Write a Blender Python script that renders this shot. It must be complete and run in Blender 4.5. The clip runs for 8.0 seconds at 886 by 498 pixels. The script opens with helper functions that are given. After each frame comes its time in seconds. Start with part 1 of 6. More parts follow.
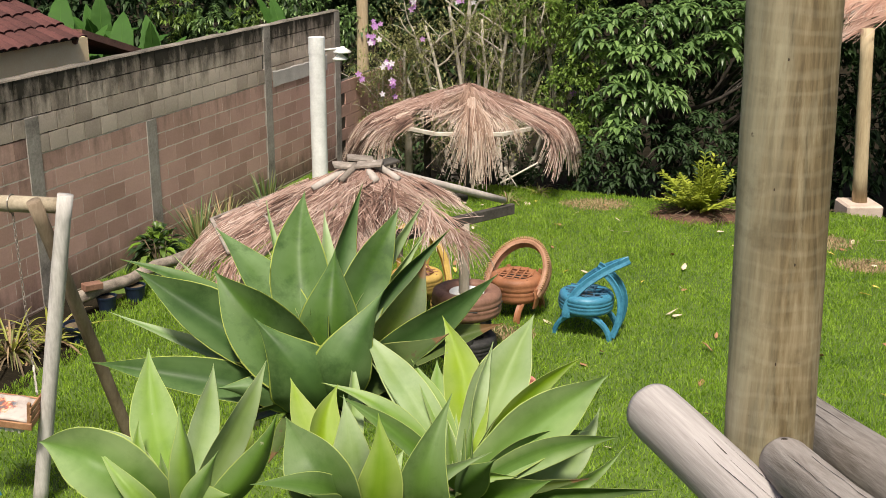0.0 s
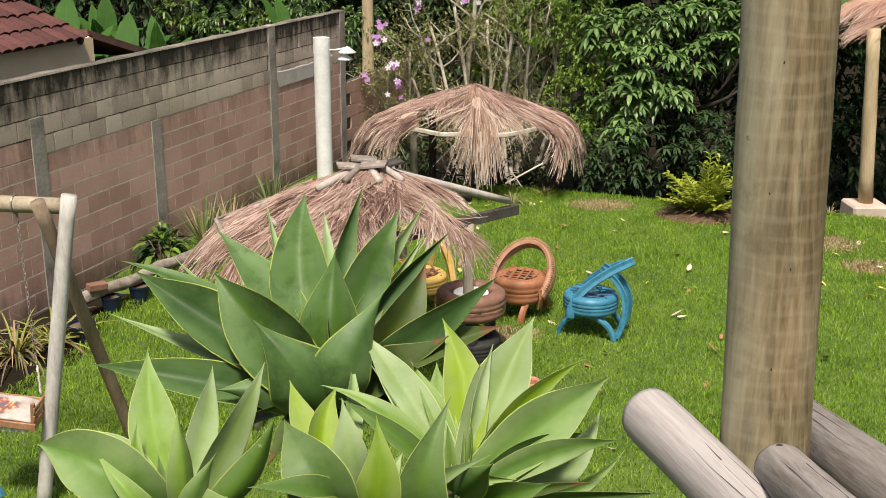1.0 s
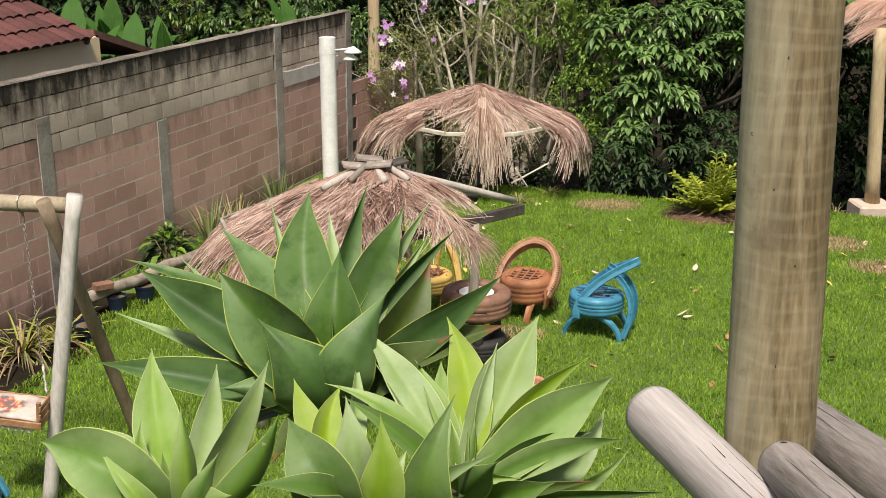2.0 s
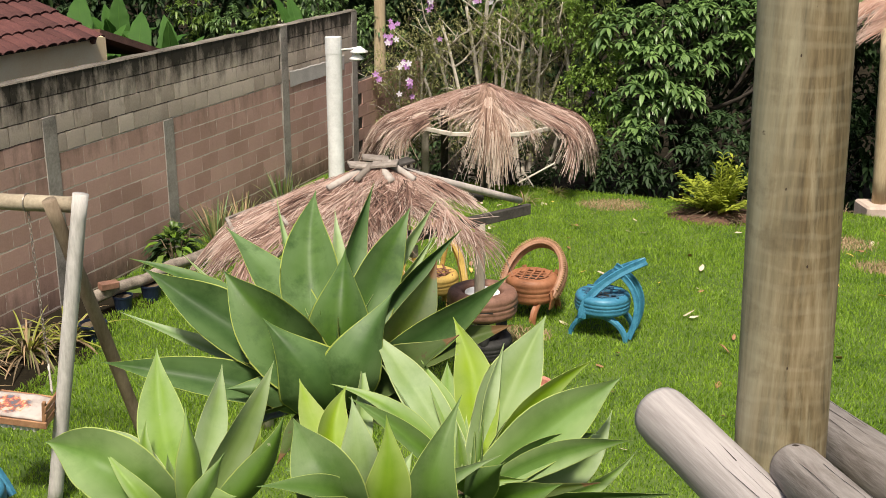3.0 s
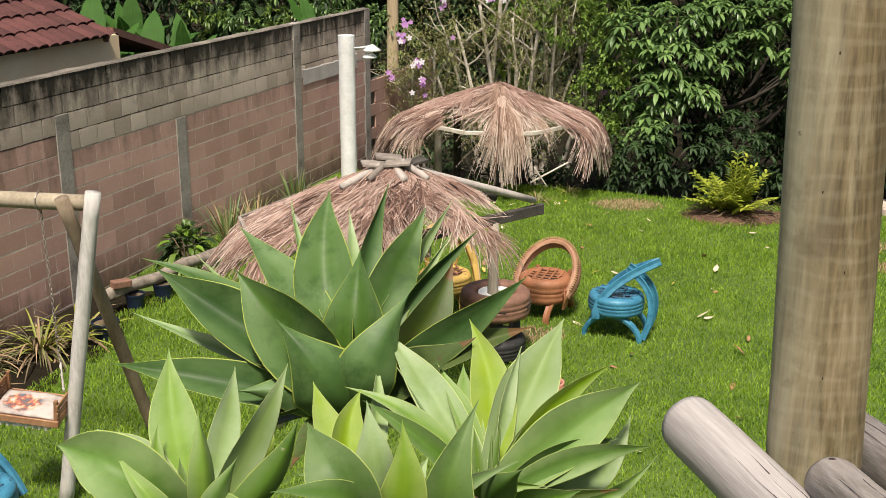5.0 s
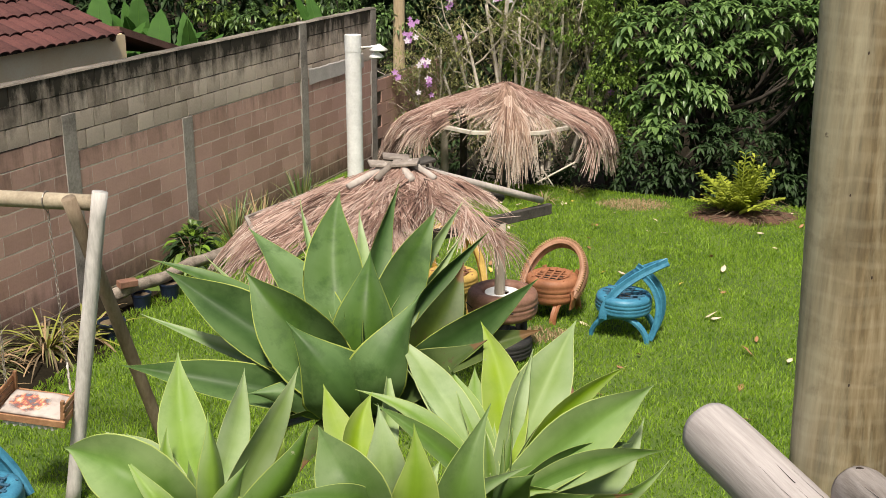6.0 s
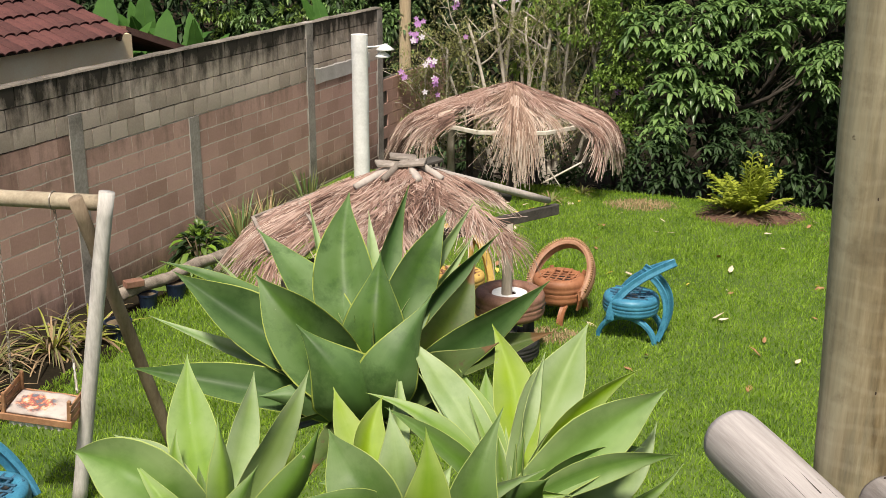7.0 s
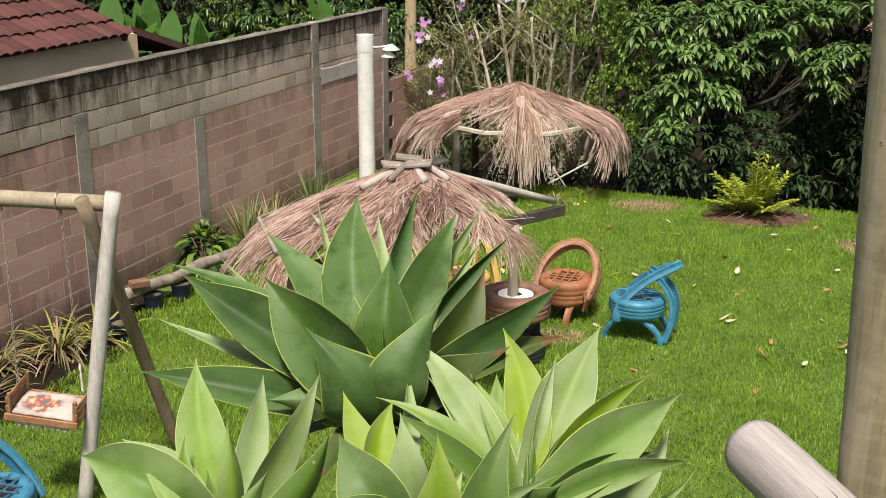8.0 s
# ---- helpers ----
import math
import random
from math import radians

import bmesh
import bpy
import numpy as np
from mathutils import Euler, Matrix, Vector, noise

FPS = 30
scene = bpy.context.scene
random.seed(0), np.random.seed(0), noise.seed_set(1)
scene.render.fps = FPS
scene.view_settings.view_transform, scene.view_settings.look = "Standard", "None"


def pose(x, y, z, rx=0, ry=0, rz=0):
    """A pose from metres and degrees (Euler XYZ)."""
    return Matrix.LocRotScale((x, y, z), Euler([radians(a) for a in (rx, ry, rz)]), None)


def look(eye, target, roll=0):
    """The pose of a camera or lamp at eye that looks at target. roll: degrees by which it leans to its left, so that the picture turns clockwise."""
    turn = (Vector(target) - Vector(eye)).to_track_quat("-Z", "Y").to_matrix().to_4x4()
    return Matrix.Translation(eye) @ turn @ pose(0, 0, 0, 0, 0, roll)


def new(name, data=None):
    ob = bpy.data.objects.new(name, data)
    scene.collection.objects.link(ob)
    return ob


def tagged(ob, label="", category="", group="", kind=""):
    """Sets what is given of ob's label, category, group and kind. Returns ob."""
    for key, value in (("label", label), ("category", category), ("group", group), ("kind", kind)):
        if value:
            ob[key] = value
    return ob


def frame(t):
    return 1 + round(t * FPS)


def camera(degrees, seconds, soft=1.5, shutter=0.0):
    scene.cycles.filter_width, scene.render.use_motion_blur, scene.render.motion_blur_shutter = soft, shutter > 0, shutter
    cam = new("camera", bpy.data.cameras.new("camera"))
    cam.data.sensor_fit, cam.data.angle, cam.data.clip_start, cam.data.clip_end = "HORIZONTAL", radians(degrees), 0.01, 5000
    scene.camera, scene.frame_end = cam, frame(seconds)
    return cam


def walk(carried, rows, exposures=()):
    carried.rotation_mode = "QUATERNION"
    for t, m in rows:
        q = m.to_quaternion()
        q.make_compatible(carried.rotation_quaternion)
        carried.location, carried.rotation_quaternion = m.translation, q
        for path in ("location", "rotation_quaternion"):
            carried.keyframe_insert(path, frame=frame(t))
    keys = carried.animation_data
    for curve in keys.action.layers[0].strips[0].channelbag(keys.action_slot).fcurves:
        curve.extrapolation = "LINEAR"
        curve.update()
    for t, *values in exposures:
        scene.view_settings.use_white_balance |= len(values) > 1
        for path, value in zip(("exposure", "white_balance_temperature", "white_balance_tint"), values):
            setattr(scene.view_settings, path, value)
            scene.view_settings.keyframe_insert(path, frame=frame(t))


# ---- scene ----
cam = camera(43.3, 8.0, soft=0.55)


def aim(x, y, z, yaw, pitch, roll):
    return pose(x, y, z, 0, 0, yaw) @ pose(0, 0, 0, 90 + pitch) @ pose(0, 0, 0, 0, 0, roll)


PATH = [
    (0.0, aim(0.0416, -0.1622, 4.1225, -2.348, -17.297, 0.285)),
    (0.5, aim(0.0510, -0.1579, 4.1241, -2.188, -17.293, 0.252)),
    (1.0, aim(0.0598, -0.1517, 4.1247, -2.018, -17.295, 0.240)),
    (1.5, aim(0.0652, -0.1514, 4.1217, -1.853, -17.286, 0.204)),
    (3.0, aim(0.0625, -0.1319, 4.1127, -1.394, -17.284, 0.180)),
    (3.5, aim(0.0633, -0.1201, 4.1102, -1.247, -17.293, 0.190)),
    (4.0, aim(0.0612, -0.1076, 4.1092, -1.085, -17.307, 0.190)),
    (4.5, aim(0.0565, -0.0945, 4.1061, -0.928, -17.330, 0.196)),
    (6.0, aim(0.0337, -0.0525, 4.1003, -0.495, -17.373, 0.192)),
    (6.5, aim(0.0259, -0.0381, 4.0983, -0.368, -17.384, 0.179)),
    (7.0, aim(0.0175, -0.0250, 4.0981, -0.220, -17.393, 0.171)),
    (7.5, aim(0.0065, -0.0133, 4.0996, -0.084, -17.393, 0.196)),
    (8.0, aim(0.0000, 0.0000, 4.1000, 0.000, -17.400, 0.200)),
]
walk(cam, PATH, [(0.0, 0.45, 7050, 10), (8.0, 0.45, 7050, 10)])

# ---- light: bright hazy sky, soft high sun from behind ----
SUN_EL, SUN_AZ = 61.0, 187.0          # degrees; azimuth clockwise from +y, towards the sun
world = bpy.data.worlds.new("sky")
scene.world = world
world.use_nodes = True
wn = world.node_tree.nodes
sky = wn.new("ShaderNodeTexSky")
sky.sky_type, sky.sun_disc = "NISHITA", False
sky.sun_elevation, sky.sun_rotation = radians(SUN_EL), radians(SUN_AZ)
sky.air_density, sky.dust_density, sky.ozone_density = 1.0, 4.0, 1.0
wn["Background"].inputs["Strength"].default_value = 0.085
world.node_tree.links.new(sky.outputs[0], wn["Background"].inputs["Color"])
sun = new("sun", bpy.data.lights.new("sun", "SUN"))
sun.data.energy, sun.data.angle, sun.data.color = 4.0, radians(8), (1.0, 0.96, 0.90)
sun_way = Vector((math.sin(radians(SUN_AZ)) * math.cos(radians(SUN_EL)), math.cos(radians(SUN_AZ)) * math.cos(radians(SUN_EL)), math.sin(radians(SUN_EL))))
sun.matrix_world = look(sun_way * 50, (0, 0, 0))

# ---- materials ----
def material(name, rough=0.8, metal=0.0, spec=0.5):
    m = bpy.data.materials.new(name)
    m.use_nodes = True
    b = m.node_tree.nodes["Principled BSDF"]
    b.inputs["Roughness"].default_value = rough
    b.inputs["Metallic"].default_value = metal
    b.inputs["Specular IOR Level"].default_value = spec
    return m, m.node_tree.nodes, m.node_tree.links, b


def coords(n, l, scale=(1, 1, 1), space="Object"):
    tc, mp = n.new("ShaderNodeTexCoord"), n.new("ShaderNodeMapping")
    mp.inputs["Scale"].default_value = scale
    l.new(tc.outputs[space], mp.inputs["Vector"])
    return mp.outputs["Vector"]


def noise_tex(n, l, vec, scale, detail=4.0, rough=0.55):
    t = n.new("ShaderNodeTexNoise")
    t.inputs["Scale"].default_value, t.inputs["Detail"].default_value, t.inputs["Roughness"].default_value = scale, detail, rough
    if vec is not None:
        l.new(vec, t.inputs["Vector"])
    return t.outputs["Fac"]


def ramp(n, l, fac, stops):
    r = n.new("ShaderNodeValToRGB")
    e = r.color_ramp.elements
    while len(e) < len(stops):
        e.new(0.5)
    for k, (p, c) in zip(e, stops):
        k.position, k.color = p, (*c, 1)
    l.new(fac, r.inputs["Fac"])
    return r.outputs["Color"]


def mix(n, l, fac, a, b, blend="MIX"):
    m = n.new("ShaderNodeMix")
    m.data_type, m.blend_type = "RGBA", blend
    for sock, v in ((m.inputs["Factor"], fac), (m.inputs["A"], a), (m.inputs["B"], b)):
        if isinstance(v, (int, float)):
            sock.default_value = v
        elif isinstance(v, tuple):
            sock.default_value = (*v, 1)
        else:
            l.new(v, sock)
    return m.outputs["Result"]


def math_node(n, l, op, a, b=0.0):
    m = n.new("ShaderNodeMath")
    m.operation = op
    for sock, v in zip(m.inputs, (a, b)):
        if isinstance(v, (int, float)):
            sock.default_value = v
        else:
            l.new(v, sock)
    return m.outputs[0]


def bump(n, l, b, height, strength=0.3, distance=0.01):
    k = n.new("ShaderNodeBump")
    k.inputs["Strength"].default_value, k.inputs["Distance"].default_value = strength, distance
    l.new(height, k.inputs["Height"])
    l.new(k.outputs["Normal"], b.inputs["Normal"])


def mottled(name, dark, light, scale=8.0, fine=60.0, rough=0.85, stretch=(1, 1, 1), relief=0.3, depth=0.004, spec=0.4, metal=0.0, jitter=0.0, space="Object", third=None):
    """A surface whose colour wanders between two tones at two scales, with fine relief; jitter varies it from piece to piece."""
    m, n, l, b = material(name, rough, metal, spec)
    v = coords(n, l, stretch, space)
    big, small = noise_tex(n, l, v, scale), noise_tex(n, l, v, fine, 6.0, 0.65)
    fac = math_node(n, l, "ADD", math_node(n, l, "MULTIPLY", big, 0.6), math_node(n, l, "MULTIPLY", small, 0.4))
    stops = [(0.34, dark), (0.66, light)] if third is None else [(0.34, dark), (0.52, light), (0.68, third)]
    c = ramp(n, l, fac, stops)
    if jitter:
        info = n.new("ShaderNodeObjectInfo")
        geo = n.new("ShaderNodeNewGeometry")
        r = math_node(n, l, "FRACT", math_node(n, l, "ADD", info.outputs["Random"], geo.outputs["Random Per Island"]))
        k = math_node(n, l, "ADD", math_node(n, l, "MULTIPLY", r, 2 * jitter), 1 - jitter)
        hsv = n.new("ShaderNodeHueSaturation")
        l.new(k, hsv.inputs["Value"])
        l.new(c, hsv.inputs["Color"])
        c = hsv.outputs["Color"]
    l.new(c, b.inputs["Base Color"])
    bump(n, l, b, fac, relief, depth)
    return m


def leafy(name, dark, light, rough=0.4, glow=0.3, spec=0.5):
    """Foliage: every leaf its own tone, some light coming through."""
    m, n, l, b = material(name, rough, 0, spec)
    geo = n.new("ShaderNodeNewGeometry")
    v = coords(n, l)
    f = math_node(n, l, "ADD", math_node(n, l, "MULTIPLY", geo.outputs["Random Per Island"], 0.5), math_node(n, l, "MULTIPLY", noise_tex(n, l, v, 2.4), 0.65))
    c = ramp(n, l, f, [(0.1, dark), (0.95, light)])
    l.new(c, b.inputs["Base Color"])
    tr = n.new("ShaderNodeBsdfTranslucent")
    l.new(c, tr.inputs["Color"])
    mx = n.new("ShaderNodeMixShader")
    mx.inputs[0].default_value = glow
    l.new(b.outputs[0], mx.inputs[1])
    l.new(tr.outputs[0], mx.inputs[2])
    l.new(mx.outputs[0], n["Material Output"].inputs["Surface"])
    return m


M_SOIL = mottled("lawn_soil", (0.040, 0.080, 0.011), (0.105, 0.160, 0.028), 1.2, 30, relief=0.5, depth=0.02)


def blockwork(name, dark, light, mould, low, high, vary=0.28):
    """Concrete block weathered in the open: tone wanders from block to block; black mould runs down from the wall's head."""
    m, n, l, b = material(name, 0.92, 0, 0.25)
    geo = n.new("ShaderNodeNewGeometry")
    info = n.new("ShaderNodeObjectInfo")
    v = coords(n, l)
    grain = noise_tex(n, l, v, 45, 6, 0.7)
    wp = n.new("ShaderNodeMapping")
    wp.inputs["Scale"].default_value = (1, 1, 1)
    l.new(geo.outputs["Position"], wp.inputs["Vector"])
    cloud = noise_tex(n, l, wp.outputs[0], 1.6, 5)
    f = math_node(n, l, "ADD", math_node(n, l, "MULTIPLY", grain, 0.35), math_node(n, l, "ADD", math_node(n, l, "MULTIPLY", cloud, 0.35), math_node(n, l, "MULTIPLY", info.outputs["Random"], vary)))
    c = ramp(n, l, f, [(0.24, dark), (0.68, light)])
    drip = n.new("ShaderNodeMapping")
    drip.inputs["Scale"].default_value = (1.6, 1.6, 1.0)
    l.new(geo.outputs["Position"], drip.inputs["Vector"])
    run = noise_tex(n, l, drip.outputs[0], 2.6, 8, 0.72)
    trick = n.new("ShaderNodeMapping")
    trick.inputs["Scale"].default_value = (4.0, 4.0, 0.45)
    l.new(geo.outputs["Position"], trick.inputs["Vector"])
    run = math_node(n, l, "ADD", math_node(n, l, "MULTIPLY", run, 0.62), math_node(n, l, "MULTIPLY", noise_tex(n, l, trick.outputs[0], 2.2, 5, 0.6), 0.42))
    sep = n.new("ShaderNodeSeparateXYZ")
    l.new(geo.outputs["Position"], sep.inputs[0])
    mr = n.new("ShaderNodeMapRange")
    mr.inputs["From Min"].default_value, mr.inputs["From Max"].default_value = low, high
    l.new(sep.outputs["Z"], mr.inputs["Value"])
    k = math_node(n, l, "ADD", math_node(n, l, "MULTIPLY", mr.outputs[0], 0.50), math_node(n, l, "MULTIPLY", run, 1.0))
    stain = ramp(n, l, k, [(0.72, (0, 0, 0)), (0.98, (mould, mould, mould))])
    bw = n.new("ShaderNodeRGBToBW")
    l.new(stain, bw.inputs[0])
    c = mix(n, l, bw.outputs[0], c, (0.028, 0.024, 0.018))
    foot = n.new("ShaderNodeMapRange")                     # splashed soil along the wall's foot
    foot.inputs["From Min"].default_value, foot.inputs["From Max"].default_value = 0.60, -0.10
    l.new(sep.outputs["Z"], foot.inputs["Value"])
    soil = ramp(n, l, math_node(n, l, "ADD", math_node(n, l, "MULTIPLY", foot.outputs[0], 0.55), run), [(0.66, (0, 0, 0)), (0.98, (0.75, 0.75, 0.75))])
    c = mix(n, l, soil, c, (0.060, 0.044, 0.034))
    l.new(c, b.inputs["Base Color"])
    bump(n, l, b, grain, 0.5, 0.006)
    return m


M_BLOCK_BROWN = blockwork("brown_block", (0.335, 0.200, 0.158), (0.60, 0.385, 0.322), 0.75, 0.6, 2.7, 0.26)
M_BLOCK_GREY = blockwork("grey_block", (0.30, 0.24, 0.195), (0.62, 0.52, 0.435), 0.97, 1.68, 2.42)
M_MORTAR_DARK = mottled("mouldy_mortar", (0.05, 0.043, 0.034), (0.14, 0.12, 0.095), 5, 50)
M_CAP = mottled("stained_cap", (0.035, 0.03, 0.022), (0.30, 0.26, 0.215), 1.3, 30)
M_CEMENT = mottled("cement_smear", (0.36, 0.335, 0.31), (0.56, 0.53, 0.50), 3, 40)
M_MORTAR = mottled("mortar", (0.46, 0.40, 0.34), (0.76, 0.68, 0.60), 2.5, 50)
M_CONCRETE = mottled("column_concrete", (0.14, 0.122, 0.106), (0.46, 0.415, 0.37), 3.4, 30)


def palm_straw(name, dark, mid, pale, bleach):
    """Dry palm strands: every strand and every frond its own brown, the ends bleached by the weather; v runs down the strand."""
    m, n, l, b = material(name, 0.82, 0, 0.25)
    info, geo, uvn, sep = n.new("ShaderNodeObjectInfo"), n.new("ShaderNodeNewGeometry"), n.new("ShaderNodeUVMap"), n.new("ShaderNodeSeparateXYZ")
    l.new(uvn.outputs[0], sep.inputs[0])
    f = math_node(n, l, "ADD", math_node(n, l, "MULTIPLY", geo.outputs["Random Per Island"], 0.48), math_node(n, l, "MULTIPLY", info.outputs["Random"], 0.52))
    c = ramp(n, l, f, [(0.08, dark), (0.5, mid), (0.92, pale)])
    age = math_node(n, l, "ADD", sep.outputs["Y"], math_node(n, l, "MULTIPLY", math_node(n, l, "SUBTRACT", geo.outputs["Random Per Island"], 0.5), 0.5))
    tips = n.new("ShaderNodeMapRange")
    for key, val in (("From Min", 0.62), ("From Max", 1.15), ("To Min", 0.0), ("To Max", bleach)):
        tips.inputs[key].default_value = val
    l.new(age, tips.inputs["Value"])
    c = mix(n, l, tips.outputs[0], c, (0.74, 0.62, 0.54))
    l.new(c, b.inputs["Base Color"])
    return m


M_THATCH = palm_straw("dry_thatch", (0.055, 0.028, 0.021), (0.262, 0.158, 0.124), (0.51, 0.38, 0.325), 0.8)
M_THATCH_BARE = palm_straw("bleached_thatch", (0.10, 0.055, 0.04), (0.33, 0.22, 0.165), (0.58, 0.46, 0.385), 1.0)


def agave_skin(name, dark, light, frost, margin, sap, worn=False, glow=0.16, stain=0.6):
    """Waxy leaf: long faint streaks, a thin pale margin, scattered scars."""
    m, n, l, b = material(name, 0.5, 0, 0.3)
    uvn = n.new("ShaderNodeUVMap")
    mp = n.new("ShaderNodeMapping")
    mp.inputs["Scale"].default_value = (7, 0.9, 1)
    l.new(uvn.outputs[0], mp.inputs["Vector"])
    info = n.new("ShaderNodeObjectInfo")
    streak = noise_tex(n, l, mp.outputs[0], 1.0, 4, 0.6)
    v = coords(n, l)
    cloud, grain = noise_tex(n, l, v, 7, 3), noise_tex(n, l, v, 90, 4)
    f = math_node(n, l, "ADD", math_node(n, l, "MULTIPLY", streak, 0.22), math_node(n, l, "ADD", math_node(n, l, "ADD", math_node(n, l, "MULTIPLY", cloud, 0.42), math_node(n, l, "MULTIPLY", noise_tex(n, l, v, 21, 6, 0.72), 0.22)), math_node(n, l, "MULTIPLY", info.outputs["Random"], 0.42)))
    c = ramp(n, l, f, [(0.3, dark), (0.66, light), (0.88, frost)])
    warm = ramp(n, l, math_node(n, l, "ADD", math_node(n, l, "MULTIPLY", noise_tex(n, l, v, 4.2, 3), 0.7), math_node(n, l, "MULTIPLY", math_node(n, l, "FRACT", math_node(n, l, "MULTIPLY", info.outputs["Random"], 7.0)), 0.35)), [(0.42, (0, 0, 0)), (0.66, (0.85, 0.85, 0.85))])
    c = mix(n, l, warm, c, sap)
    sep = n.new("ShaderNodeSeparateXYZ")
    l.new(uvn.outputs[0], sep.inputs[0])
    away = math_node(n, l, "ABSOLUTE", math_node(n, l, "SUBTRACT", sep.outputs["X"], 0.5))
    flank = math_node(n, l, "ADD", math_node(n, l, "MULTIPLY", away, 1.3), math_node(n, l, "ADD", math_node(n, l, "MULTIPLY", cloud, 0.7), math_node(n, l, "MULTIPLY", sep.outputs["Y"], 0.25)))
    wax = ramp(n, l, flank, [(0.62, (0, 0, 0)), (1.0, (0.55, 0.55, 0.55))])
    c = mix(n, l, wax, c, frost)
    rub = ramp(n, l, noise_tex(n, l, v, 9.5, 6, 0.7), [(0.50, (0, 0, 0)), (0.66, (stain, stain, stain))])
    c = mix(n, l, rub, c, dark)
    c = mix(n, l, math_node(n, l, "GREATER_THAN", away, 0.481), c, margin)
    spots = noise_tex(n, l, v, 26, 5, 0.7)
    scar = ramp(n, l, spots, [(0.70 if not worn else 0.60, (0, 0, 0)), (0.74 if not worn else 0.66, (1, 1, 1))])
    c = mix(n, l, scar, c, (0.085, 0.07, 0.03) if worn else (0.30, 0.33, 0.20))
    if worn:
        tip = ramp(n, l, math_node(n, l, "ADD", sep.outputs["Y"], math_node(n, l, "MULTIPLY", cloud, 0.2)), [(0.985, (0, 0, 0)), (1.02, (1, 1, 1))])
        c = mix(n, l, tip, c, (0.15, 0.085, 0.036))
    l.new(c, b.inputs["Base Color"])
    bump(n, l, b, math_node(n, l, "ADD", streak, math_node(n, l, "MULTIPLY", grain, 0.3)), 0.12, 0.004)
    tr = n.new("ShaderNodeBsdfTranslucent")
    l.new(c, tr.inputs["Color"])
    mx = n.new("ShaderNodeMixShader")
    mx.inputs[0].default_value = glow
    l.new(b.outputs[0], mx.inputs[1])
    l.new(tr.outputs[0], mx.inputs[2])
    l.new(mx.outputs[0], n["Material Output"].inputs["Surface"])
    return m


M_AGAVE = agave_skin("agave_dark", (0.024, 0.064, 0.014), (0.064, 0.134, 0.034), (0.135, 0.225, 0.085), (0.33, 0.40, 0.08), (0.058, 0.128, 0.014))
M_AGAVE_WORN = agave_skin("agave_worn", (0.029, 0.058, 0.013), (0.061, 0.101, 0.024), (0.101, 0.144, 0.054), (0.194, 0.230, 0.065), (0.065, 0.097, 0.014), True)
M_AGAVE_PALE = agave_skin("agave_pale", (0.075, 0.165, 0.030), (0.175, 0.305, 0.072), (0.36, 0.47, 0.23), (0.40, 0.50, 0.15), (0.200, 0.335, 0.045), False, 0.24, 0.25)
M_AGAVE_FROST = agave_skin("agave_frost", (0.115, 0.215, 0.062), (0.225, 0.345, 0.130), (0.390, 0.490, 0.285), (0.430, 0.510, 0.200), (0.202, 0.302, 0.084), False, 0.22, 0.25)
M_AGAVE_MID = agave_skin("agave_mid", (0.032, 0.084, 0.016), (0.084, 0.164, 0.036), (0.160, 0.240, 0.096), (0.336, 0.416, 0.120), (0.088, 0.188, 0.018), False, 0.20, 0.35)
M_AGAVE_LIME = agave_skin("agave_lime", (0.107, 0.219, 0.010), (0.202, 0.331, 0.026), (0.344, 0.439, 0.138), (0.430, 0.516, 0.155), (0.258, 0.387, 0.010), False, 0.30, 0.2)
M_STEM = mottled("stem_bark", (0.07, 0.05, 0.03), (0.20, 0.15, 0.09), 10, 60)


